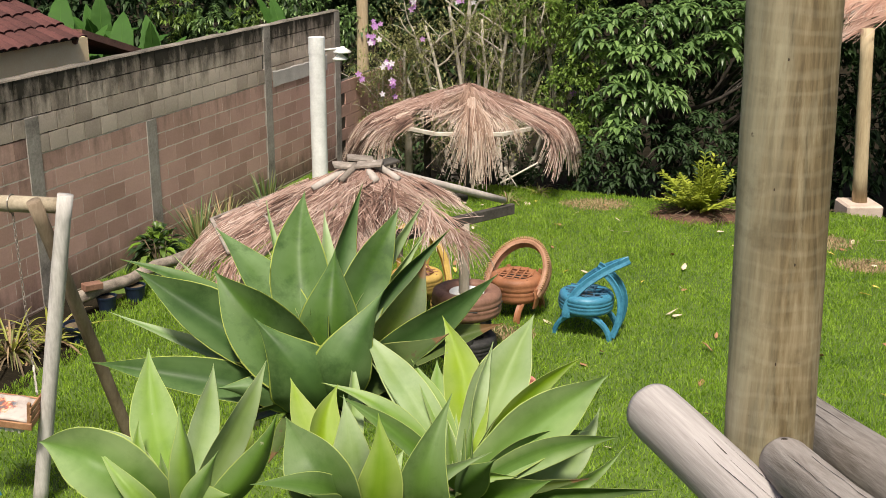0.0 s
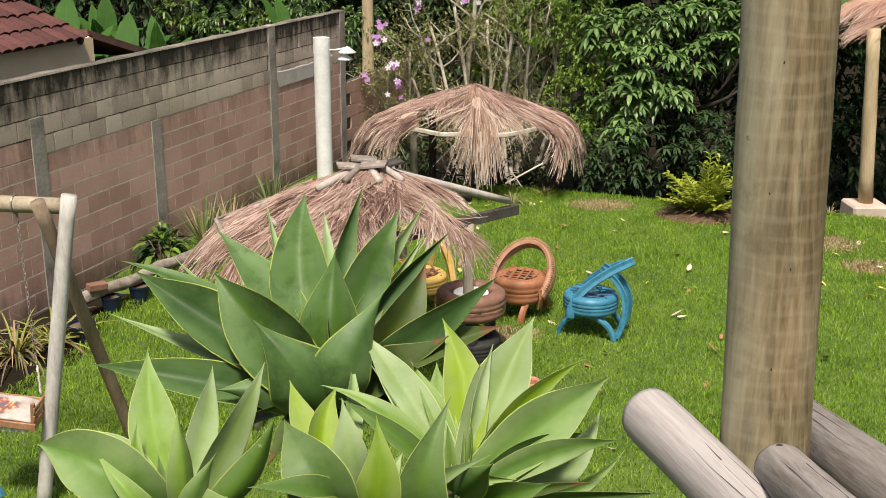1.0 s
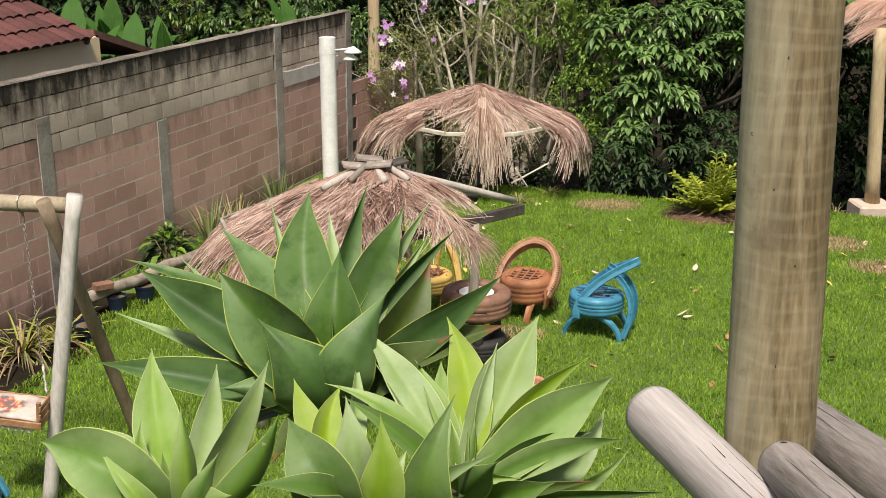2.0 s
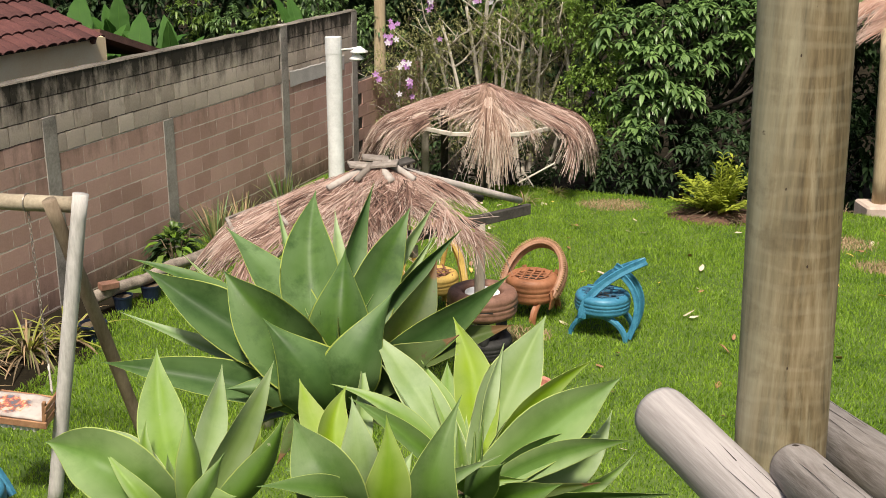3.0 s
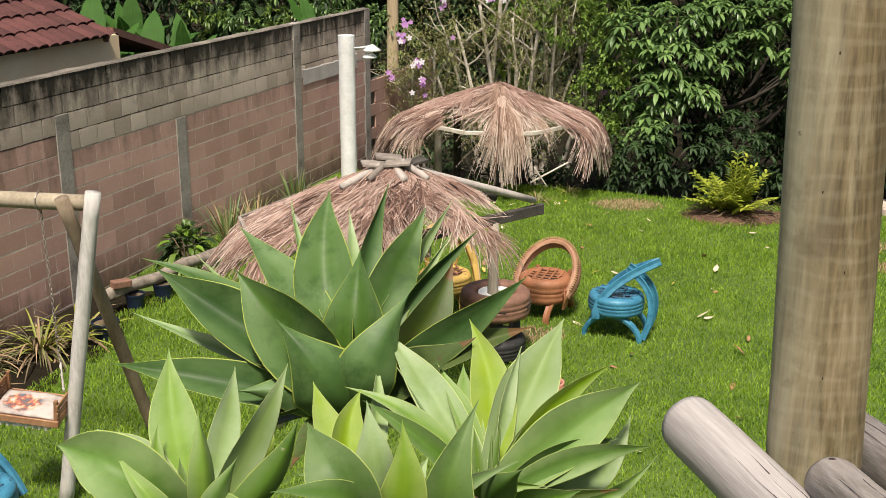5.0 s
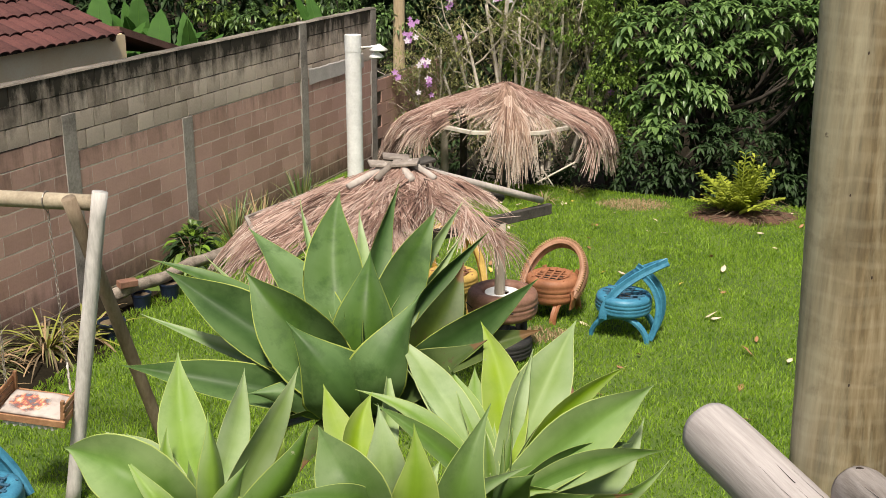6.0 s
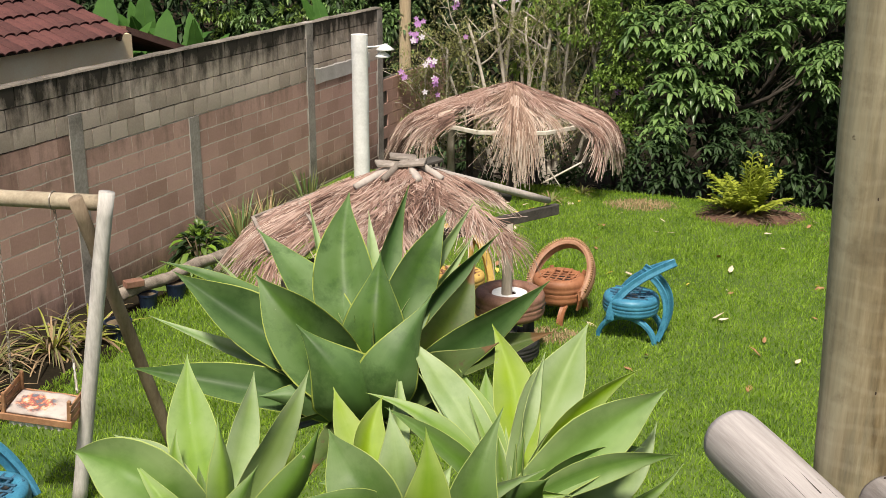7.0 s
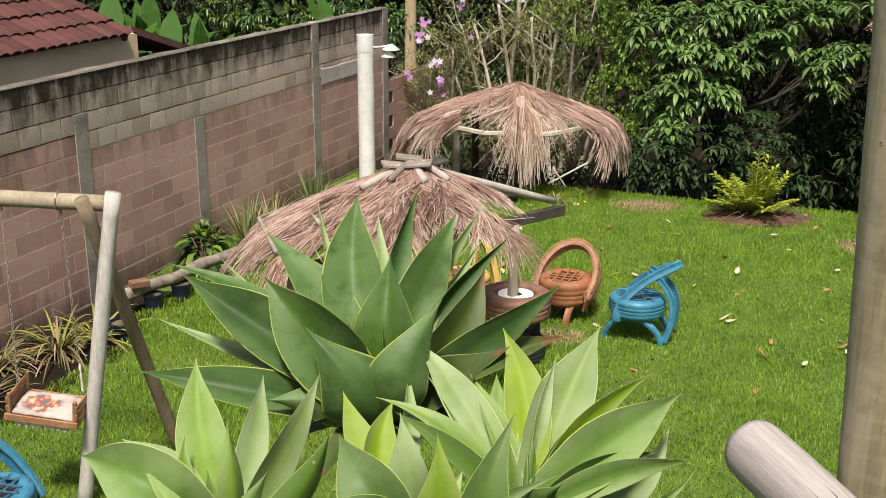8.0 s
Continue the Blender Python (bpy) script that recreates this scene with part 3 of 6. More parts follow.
COLUMNS = [(6.9, 2.03), (9.1, 2.03), (11.22, 1.63), (14.26, 2.44), (16.72, 2.42)]
for s, top in COLUMNS:
    bm = bm_box(0.22, 0.13, top + 0.2, 0.008, (0, 0, (top - 0.2) / 2))
    for v in bm.verts:
        v.co.x += 0.014 * noise.noise((v.co.z * 2, s, 0))
    part("column", bm, M_CONCRETE, wall, "rough grey concrete column", m=pose(s, 0.068, 0))


def block_mesh(name, length, mat, k, joint):
    bm = bmesh.new()
    nx, nz, w, h = 8, 4, length - joint, COURSE - (0.013 if joint > 0.01 else 0.017)
    front = [[bm.verts.new((w * (i / nx - 0.5), -0.015 + (0.0018 if joint > 0.01 and (i in (0, nx) or j in (0, nz)) else 0.0), h * (j / nz - 0.5))) for i in range(nx + 1)] for j in range(nz + 1)]
    for j in range(nz):
        for i in range(nx):
            bm.faces.new((front[j][i], front[j][i + 1], front[j + 1][i + 1], front[j + 1][i]))
    ring = [front[0][i] for i in range(nx)] + [front[j][nx] for j in range(nz)] + [front[nz][i] for i in range(nx, 0, -1)] + [front[j][0] for j in range(nz, 0, -1)]
    back = [bm.verts.new((v.co.x, 0.015, v.co.z)) for v in ring]
    for i in range(len(ring)):
        bm.faces.new((ring[i], back[i], back[(i + 1) % len(ring)], ring[(i + 1) % len(ring)]))
    for v in bm.verts:
        q = v.co * 14 + Vector((k, 0, 0))
        v.co += Vector((noise.noise(q) * 0.008, noise.noise(q + Vector((0, 7, 0))) * 0.0010, noise.noise(q + Vector((0, 0, 9))) * 0.007))
    me = bpy.data.meshes.new(name)
    bm.to_mesh(me)
    bm.free()
    me.materials.append(mat)
    return me


BLOCKS = {(g, h): [block_mesh("block", (0.40 if h == 1 else 0.20), M_BLOCK_GREY if g else M_BLOCK_BROWN, 3.1 * k + g, 0.016 if g else 0.007) for k in range(5)] for g in (0, 1) for h in (0.5, 1)}
rest = []
for (a, _), (b, _) in zip([(2.2, 0)] + COLUMNS, COLUMNS):
    lo, hi = a + 0.10, b - 0.10
    for k in range(13):
        z = WALL_TOP - COURSE * (k + 0.5)
        lo_k = lo - (0.22 if z - 0.09 > dict(COLUMNS).get(a, 0) else 0)
        long = 0.30 if k < (3 if hi < 9.2 else 4) else BLOCK         # the grey courses are of shorter blocks
        s = lo_k - (long / 2 if k % 2 else 0.0)
        while s < hi - 0.02:
            left, right = max(s, lo_k), min(s + long, hi)
            s += long
            if right - left < 0.07:
                continue
            grey = 1 if k < (3 if hi < 9.2 else 4) else 0
            if right < 7.6:
                rest.append((left, right, z, grey))
                continue
            me = random.choice(BLOCKS[(grey, 1 if right - left > 0.25 else 0.5)])
            ob = new("block", me)
            ob.parent = wall
            full = 0.40 if right - left > 0.25 else 0.20
            proud = (0.0025 if grey else 0.0004) * random.random()
            turn = 0.25 if grey else 0.0
            ob.matrix_basis = pose((left + right) / 2, 0.018 + (0.004 if grey else 0.0075) - proud, z, random.uniform(-turn, turn), random.uniform(-turn, turn), random.uniform(-turn, turn) * 0.5) @ Matrix.Diagonal(((right - left) / full, 1, 1, 1))
bm = bmesh.new()
for left, right, z, grey in rest:
    c = bm_box(right - left - 0.013, 0.03, COURSE - 0.013, 0.0, ((left + right) / 2, 0.02, z))
    me = bpy.data.meshes.new("tmp")
    c.to_mesh(me)
    c.free()
    bm.from_mesh(me)
    bpy.data.meshes.remove(me)
tagged(part("block_row", bm, M_BLOCK_BROWN, wall), kind="stuff")
# uneven mortar cap along the top
bm = bmesh.new()
rows = []
for i in range(149):
    s = 2.0 + i * 0.1
    h = 0.014 + 0.012 * noise.noise((s * 2.3, 0, 0))
    rows.append([bm.verts.new((s, y, WALL_TOP - 0.008 + zz)) for y, zz in ((0.0, 0.0), (0.01, h), (0.12, h + 0.004), (0.135, 0.0))])
for a, b in zip(rows, rows[1:]):
    for k in range(3):
        bm.faces.new((a[k], b[k], b[k + 1], a[k + 1]))
part("cap", bm, M_CAP, wall, "rough mortar cap stained black")
bm = bmesh.new()                                        # cement smeared over the blocks of the last bay
rows = []
for i in range(25):
    x = 14.39 + 1.9 * i / 24
    rows.append([bm.verts.new((x, y, z + 0.012 * noise.noise((x * 3.1, z * 5, 2.0)))) for y, z in ((0.006, 1.535), (-0.003, 1.538), (-0.003, 1.745 + 0.05 * noise.noise((x * 6, 4, 0))), (0.006, 1.76 + 0.05 * noise.noise((x * 6, 4, 0))))])
for a, b in zip(rows, rows[1:]):
    for k in range(3):
        bm.faces.new((a[k], b[k], b[k + 1], a[k + 1]))
part("cement_patch", bm, M_CEMENT, wall, "smooth grey cement smear")

# the wall goes on lower beyond the last column
low = thing("wall_low", label="low dark stained block wall beyond the last column", category="wall", kind="structure")
low.matrix_basis = WALL_TURN
part("core", bm_box(4.2, 0.09, 1.9, at=(18.95, 0.09, 0.3)), M_MORTAR_DARK, low)
for k in range(7):
    for i in range(11):
        me = random.choice(BLOCKS[(0, 1)])
        ob = new("block", me)
        ob.parent = low
        ob.matrix_basis = pose(17.05 + 0.4 * i + (0.2 if k % 2 else 0), 0.035, 1.15 - 0.2 * k) @ Matrix.Diagonal((1, 1, 1.05, 1))

# ---- the agaves: heart of each rosette; for each leaf azimuth, rise, length, width, bow, sway, roll, height of its base, skin ----
AG1_AT = (-0.172, 2.908, 2.715)
AG1_LEAVES = [
    (101, 46, 0.70, 0.188, 0.016, -0.094, 6, 0.000, 0),
    (130, 28, 0.68, 0.144, 0.023, 0.032, 18, 0.067, 0),
    (157, 22, 0.77, 0.084, 0.076, 0.084, 18, 0.050, 0),
    (168, 30, 0.68, 0.179, -0.010, 0.000, 51, 0.017, 0),
    (170, 48, 0.50, 0.205, 0.049, -0.127, 68, 0.000, 0),
    (82, 72, 0.48, 0.192, 0.213, 0.028, 163, -0.050, 0),
    (-146, 57, 0.43, 0.223, -0.021, -0.271, -80, -0.067, 0),
    (78, 46, 0.67, 0.095, -0.020, -0.066, -47, 0.050, 0),
    (59, 47, 0.61, 0.156, 0.015, -0.023, -43, 0.033, 0),
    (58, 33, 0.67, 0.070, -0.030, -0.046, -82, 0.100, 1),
    (37, 35, 0.57, 0.072, -0.020, -0.080, -92, 0.100, 0),
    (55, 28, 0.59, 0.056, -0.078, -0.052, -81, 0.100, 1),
    (30, 47, 0.50, 0.143, -0.013, 0.108, -75, 0.000, 2),
    (-14, 66, 0.43, 0.174, 0.012, 0.339, 79, -0.050, 0),
    (5, 34, 0.61, 0.117, -0.023, 0.018, -79, 0.017, 0),
    (-19, 36, 0.46, 0.140, 0.002, 0.094, -45, -0.033, 2),
    (10, 17, 0.56, 0.105, 0.052, 0.057, -45, 0.020, 2),
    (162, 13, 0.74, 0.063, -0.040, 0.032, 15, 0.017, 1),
    (-177, 13, 0.70, 0.118, 0.063, -0.103, 45, -0.033, 0),
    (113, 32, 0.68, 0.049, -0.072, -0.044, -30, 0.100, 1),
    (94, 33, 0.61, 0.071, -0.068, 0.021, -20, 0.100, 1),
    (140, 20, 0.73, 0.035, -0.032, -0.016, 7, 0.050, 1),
    (-156, 24, 0.37, 0.117, 0.104, -0.093, -108, -0.067, 0),
    (25, 34, 0.42, 0.102, -0.026, 0.093, -68, -0.017, 0),
]
AG2_AT = (-0.512, 2.307, 2.646)
AG2_LEAVES = [
    (109, 35, 0.48, 0.128, -0.068, -0.031, 5, 0.042, 0),
    (84, 29, 0.45, 0.085, -0.010, 0.025, -39, 0.042, 1),
    (15, 59, 0.46, 0.088, -0.005, 0.057, -92, 0.014, 1),
    (169, 29, 0.40, 0.161, 0.190, -0.148, 53, 0.000, 0),
    (139, 15, 0.42, 0.084, 0.039, 0.019, 17, 0.028, 1),
    (-176, 52, 0.29, 0.055, 0.070, -0.198, 43, -0.014, 0),
    (-42, 84, 0.33, 0.068, -0.083, 0.038, 17, 0.000, 0),
    (1, 49, 0.39, 0.079, -0.068, 0.040, 88, 0.000, 2),
    (37, 46, 0.32, 0.065, -0.037, 0.074, -67, 0.000, 3),
    (129, 52, 0.28, 0.056, -0.020, -0.073, -9, 0.000, 0),
    (148, 39, 0.32, 0.055, 0.045, -0.029, 8, 0.000, 0),
    (-43, 58, 0.34, 0.066, -0.029, 0.076, 55, -0.028, 0),
    (-50, 40, 0.34, 0.092, 0.029, 0.010, 74, -0.028, 0),
]
AG3_AT = (-0.082, 2.298, 2.647)
AG3_LEAVES = [
    (158, 56, 0.31, 0.154, 0.153, -0.216, 53, 0.000, 2),
    (115, 23, 0.46, 0.088, 0.004, -0.025, 12, 0.042, 3),
    (100, 49, 0.33, 0.101, 0.030, -0.102, -10, 0.028, 3),
    (112, 83, 0.33, 0.102, 0.138, -0.020, -162, 0.000, 1),
    (91, 23, 0.52, 0.052, 0.008, -0.003, -33, 0.042, 1),
    (-34, 75, 0.33, 0.115, -0.145, 0.108, 63, 0.000, 3),
    (162, 30, 0.23, 0.081, 0.208, -0.111, 44, 0.000, 0),
    (-141, 36, 0.35, 0.075, 0.124, -0.111, 52, 0.000, 2),
    (24, 49, 0.22, 0.073, 0.030, 0.049, -65, 0.000, 0),
    (-115, 46, 0.30, 0.075, 0.019, -0.032, -66, -0.028, 2),
]
AG4_AT = (0.203, 2.490, 2.613)
AG4_LEAVES = [
    (131, 36, 0.53, 0.111, -0.004, 0.036, 24, 0.045, 1),
    (135, 36, 0.42, 0.053, -0.006, 0.001, -4, 0.030, 1),
    (96, 41, 0.49, 0.123, -0.022, 0.088, 9, 0.045, 3),
    (58, 37, 0.54, 0.159, -0.031, -0.035, -26, 0.045, 1),
    (69, 46, 0.41, 0.053, 0.010, -0.018, -66, 0.030, 1),
    (31, 32, 0.48, 0.071, 0.033, -0.070, -88, 0.045, 3),
    (14, 34, 0.50, 0.152, 0.018, -0.009, -56, 0.015, 0),
    (-5, 23, 0.45, 0.078, 0.076, 0.011, -74, 0.000, 0),
    (10, 23, 0.38, 0.070, 0.076, -0.004, -78, 0.000, 2),
    (27, 20, 0.48, 0.100, -0.098, 0.132, -59, -0.015, 1),
    (16, 9, 0.49, 0.045, -0.075, 0.116, -86, -0.015, 0),
    (-20, 14, 0.54, 0.053, 0.022, 0.011, -103, -0.030, 2),
    (-105, 70, 0.37, 0.144, -0.359, 0.102, 161, 0.000, 2),
    (-71, 48, 0.29, 0.099, -0.039, 0.394, -133, 0.000, 1),
    (-44, 32, 0.22, 0.071, 0.108, 0.182, -81, 0.000, 0),
    (100, 35, 0.39, 0.079, 0.021, -0.039, 3, 0.030, 0),
    (-21, 19, 0.36, 0.041, 0.026, 0.033, -95, -0.015, 4),
    (160, 32, 0.47, 0.056, 0.105, 0.019, 23, 0.015, 0),
    (171, 39, 0.42, 0.060, 0.071, -0.056, 44, 0.000, 2),
    (115, 38, 0.39, 0.064, 0.024, 0.016, 6, 0.030, 0),
    (-76, 43, 0.37, 0.095, -0.020, 0.079, 52, -0.015, 2),
    (-39, 30, 0.32, 0.099, 0.012, 0.062, -85, -0.030, 2),
    (43, 28, 0.37, 0.072, 0.013, -0.033, -55, 0.030, 1),
]


LEAF_V, LEAF_W = (0.0, 0.2, 0.4, 0.5, 0.6, 0.68, 0.75, 0.83, 0.9, 0.96, 1.0), (0.58, 0.80, 0.99, 1.0, 0.92, 0.79, 0.62, 0.40, 0.20, 0.06, 0.006)


def leaf_profile(v):
    return float(np.interp(v, LEAF_V, LEAF_W))


def agave_leaf(az, el, length, width, bow, sway, roll, lift, k):
    """A thick channelled leaf that narrows to a spine; u runs across, v along."""
    a, e = radians(az), radians(el)
    chord = Vector((math.cos(a) * math.cos(e), math.sin(a) * math.cos(e), math.sin(e)))
    side0 = chord.cross(Vector((0, 0, 1))).normalized()
    up0 = side0.cross(chord)
    p0 = Vector((math.cos(a) * 0.02, math.sin(a) * 0.02, lift))
    p2 = chord * length + Vector((0, 0, lift))
    p1 = (p0 + p2) / 2 + up0 * bow + side0 * sway
    bm = bmesh.new()
    uv = bm.loops.layers.uv.new("leaf")
    us = [-1, -0.955, -0.8, -0.55, -0.28, -0.08, 0.08, 0.28, 0.55, 0.8, 0.955, 1]
    rings, n = [], 24
    flip = 0.5 + 0.5 * math.sin(k * 12.9898 + az)
    fold = 0.5 + 0.5 * math.sin(k * 7.31 + el)
    for i in range(n + 1):
        v = i / n
        p = p0 * (1 - v) ** 2 + p1 * (2 * v * (1 - v)) + p2 * v * v
        t = ((p1 - p0) * (1 - v) + (p2 - p1) * v).normalized()
        side = side0 - t * side0.dot(t)
        side.normalize()
        r = radians(roll + 26 * (flip - 0.5) * (v - 0.4))
        side = (side * math.cos(r) + side.cross(t) * math.sin(r)).normalized()
        up = side.cross(t)
        w = leaf_profile(v) * width / 2
        curl = (0.34 + 0.45 * fold) * (1 - 0.25 * v)
        wave = 0.16 * w * math.sin(5 * v + k) + 0.07 * w * math.sin(11 * v + 2 * k)
        thick = max(0.011 * (1 - 0.8 * v), 0.0015) + 0.10 * w * (1 - v)
        lay = [curl * w * abs(u) ** 1.5 + wave * u * abs(u) for u in us]
        top = [bm.verts.new(p + side * (u * w) + up * z) for u, z in zip(us, lay)]
        bot = [bm.verts.new(p + side * (u * w * 0.985) + up * (z - thick * (1 - u * u) - 0.0012)) for u, z in zip(us, lay)]
        rings.append((top, bot, v))
    m = len(us)

    def face(vs, uvs):
        f = bm.faces.new(vs)
        f.smooth = True
        for lp, q in zip(f.loops, uvs):
            lp[uv].uv = q
    for (ta, ba, va), (tb, bb, vb) in zip(rings, rings[1:]):
        for j in range(m - 1):
            ua, ub = us[j] * 0.5 + 0.5, us[j + 1] * 0.5 + 0.5
            face((ta[j], tb[j], tb[j + 1], ta[j + 1]), ((ua, va), (ua, vb), (ub, vb), (ub, va)))
            face((ba[j + 1], bb[j + 1], bb[j], ba[j]), ((ub, va), (ub, vb), (ua, vb), (ua, va)))
        face((ta[0], ba[0], bb[0], tb[0]), ((0, va), (0, va), (0, vb), (0, vb)))
        face((ta[-1], tb[-1], bb[-1], ba[-1]), ((1, va), (1, vb), (1, vb), (1, va)))
    return bm


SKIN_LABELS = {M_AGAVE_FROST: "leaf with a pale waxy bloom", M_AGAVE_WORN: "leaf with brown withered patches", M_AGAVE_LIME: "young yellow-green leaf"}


def agave(at, rows, skins, label):
    plant = thing("agave", at, label=label, category="agave", group="agaves on the bank")
    low = height(at[0], at[1]) - 0.03
    bm = bm_tube([(0, 0, low - at[2]), (0.01, 0.0, (low - at[2]) * 0.5), (0, 0, 0.02)], [0.05, 0.055, 0.045], 10, wobble=0.2)
    part("stem", bm, M_STEM, plant, "brown ringed stem", smooth=True)
    for k, (*row, skin) in enumerate(rows):
        part("leaf", agave_leaf(*row, k), skins[skin], plant, SKIN_LABELS.get(skins[skin], ""))
    long = rows[0][2]
    for k in range(3):                                   # young leaves rolled at the heart
        part("leaf", agave_leaf(120 * k + 40, 78, long * 0.36, 0.03, 0.0, 0.0, 60 * k, 0.02, k), skins[0], plant)
    for k in range(11):                                  # short old ones under the rosette
        part("leaf", agave_leaf(33 * k + 10, 2 - 11 * (k % 3), long * 0.46, 0.10, 0.05, 0.0, 0, -0.03, k), skins[2], plant)
    return plant


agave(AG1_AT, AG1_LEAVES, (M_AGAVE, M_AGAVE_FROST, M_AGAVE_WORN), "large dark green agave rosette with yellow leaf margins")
agave(AG2_AT, AG2_LEAVES, (M_AGAVE_PALE, M_AGAVE_FROST, M_AGAVE_MID, M_AGAVE_LIME), "pale green agave rosette with broad upright leaves")
agave(AG3_AT, AG3_LEAVES, (M_AGAVE_PALE, M_AGAVE_FROST, M_AGAVE_MID, M_AGAVE_LIME), "small bright green agave rosette between two others")
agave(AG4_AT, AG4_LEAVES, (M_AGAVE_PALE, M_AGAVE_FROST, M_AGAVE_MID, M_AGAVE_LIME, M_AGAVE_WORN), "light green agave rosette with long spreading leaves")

# ---- thatched garden huts ----
def frond(parent, strands, mat, wide, r):
    """One palm frond of the thatch: thin folded ribs, each a run of points; v runs down every rib."""
    v, f, along = [], [], []
    for pts in strands:
        w = wide * r.uniform(0.5, 1.3)
        base, m = len(v), len(pts)
        for i, p in enumerate(pts):
            t = Vector(pts[min(i + 1, m - 1)]) - Vector(pts[max(i - 1, 0)])
            s = t.cross(Vector((0, 0, 1)))
            s = s.normalized() if s.length > 1e-5 else Vector((1, 0, 0))
            k = w * (1 - 0.75 * i / (m - 1)) * 0.5
            n = s.cross(t).normalized()
            v += [Vector(p) - s * k, Vector(p) + n * k * 0.9, Vector(p) + s * k]
            along += [i / (m - 1)] * 3
        for i in range(m - 1):
            a = base + 3 * i
            f += [(a, a + 1, a + 4, a + 3), (a + 1, a + 2, a + 5, a + 4)]
    ob = sheet("palm_frond", v, f, mat, parent)
    uv = ob.data.uv_layers.new(name="frond")
    uv.data.foreach_set("uv", [c for lp in ob.data.loops for c in (0.5, along[lp.vertex_index])])
    return ob


def thatch(parent, apex, drop, radius, spans, seed, mat, wide=0.015, ribs=40, dome=0.0, lift=0.07):
    """Fronds laid from the eave up to the apex. spans: from and to azimuth, fronds, reach, length, droop past the eave, first and last start down the slope."""
    r = np.random.default_rng(seed)
    tilt = math.atan2(drop, radius)
    for a0, a1, count, reach, length, steep, q0, q1 in spans:
        for k in range(count):
            mid = a0 + (a1 - a0) * (k + r.uniform(0.1, 0.9)) / count
            begin = q0 + (q1 - q0) * ((k * 0.618) % 1.0)
            far = radius * reach * (1 + 0.10 * noise.noise((math.cos(radians(mid)) * 5, math.sin(radians(mid)) * 5, seed)))
            lay0 = r.uniform(0.0, lift) * (0.4 + begin)
            swing_a, body, hang = r.normal() * 9, length * r.uniform(0.8, 1.15), r.uniform(0.85, 1.15)
            runs = []
            for _ in range(ribs):
                q = max(far * begin + r.normal() * 0.05, 0.03)
                aa = mid + r.normal() * 0.060 / max(q, 0.18) * 57 * 0.75
                span = body * r.uniform(0.55, 1.1) * (0.65 + 0.35 * begin)
                tw = swing_a + r.normal() * 5 + (r.normal() * 24 if r.uniform() < 0.05 else 0)
                z = apex - math.tan(tilt) * q + dome * math.sin(math.pi * min(q / far, 1)) + lay0 + r.normal() * 0.012
                n, pts = 6, []
                bend = hang * r.uniform(0.85, 1.15)
                for i in range(n + 1):
                    pts.append((q * math.cos(radians(aa)), q * math.sin(radians(aa)), z))
                    past = max(0.0, q - far * 0.84) / 0.28
                    ang = min(tilt + radians(steep) * past * bend + 0.05 * r.normal(), radians(min(steep + 22, 84)))
                    q += span / n * math.cos(ang)
                    z -= span / n * math.sin(ang)
                    aa += tw / n * radius / max(q, 0.3) * 0.6
                runs.append(pts)
            frond(parent, runs, mat, wide, r)


def rafter(name, a, b, r, mat, parent, label="", seg=8, taper=0.9):
    bm = bm_tube(line(a, b, 6), [r * (1 - (1 - taper) * i / 6) for i in range(7)], seg, wobble=0.12, seed=a[0] + b[1])
    return part(name, bm, mat, parent, label, smooth=True)


def plank(name, a, b, w, h, mat, parent, label=""):
    a, b = Vector(a), Vector(b)
    bm = bm_box((b - a).length, w, h, min(w, h) * 0.12)
    d = (b - a).normalized()
    s = Vector((0, 0, 1)).cross(d).normalized()
    m = Matrix((d, s, d.cross(s))).transposed().to_4x4()
    m.translation = (a + b) / 2
    ob = part(name, bm, mat, parent, label)
    ob.matrix_basis = m
    return ob


def polar(r, a, z):
    return (r * math.cos(radians(a)), r * math.sin(radians(a)), z)


# the nearer hut, its thatch gone from one side
hut = thing("thatched_hut", (-0.26, 8.91, height(-0.26, 8.91)), label="low garden hut with ragged palm thatch worn off one side", category="hut", group="thatched huts")
for a in (39, 129, 219):
    rafter("post", polar(1.16, a, -0.02), polar(1.16, a, 1.33), 0.052, M_POST_GREY, hut, "grey round post")
for a, n0 in ((39, 1.78), (129, 1.0)):
    plank("beam", polar(1.0 if a == 39 else 0.5, a + 180, 1.36 + (0.05 if a > 90 else 0)), polar(n0, a, 1.36 + (0.05 if a > 90 else 0)), 0.055, 0.10, M_DARK_WOOD if a == 39 else M_GREY_WOOD, hut, "weathered beam")
for a in (39, 66, 84, 129, 174, 219, 264, 309):
    rafter("rafter", polar(0.06, a, 2.02), polar(1.66, a, 1.46) if a == 39 else polar(0.66, a, 1.66) if a in (264, 309) else polar(1.12, a, 1.41), 0.036, M_LOG if a in (39, 66, 219, 264) else M_GREY_WOOD, hut, "bare pole rafter")
for q, a0, a1 in ((0.75, 39, 66), (1.15, 39, 66), (1.15, 66, 84)):
    plank("batten", polar(q, a0, 2.05 - 0.37 * q), polar(q, a1, 2.05 - 0.37 * q), 0.045, 0.025, M_GREY_WOOD, hut)
for x, y, z, rz, w in ((-0.13, -0.05, 2.055, 12, 0.14), (0.06, -0.08, 2.072, -8, 0.15), (0.19, 0.02, 2.06, 35, 0.12), (-0.02, 0.08, 2.085, 5, 0.13)):
    part("cap_board", bm_box(0.22, w, 0.024, 0.004), M_GREY_WOOD if x < 0.1 else M_DARK_WOOD, hut, "flat weathered board on the apex", m=pose(x, y, z, 4, -6 if x > 0 else 6, rz))
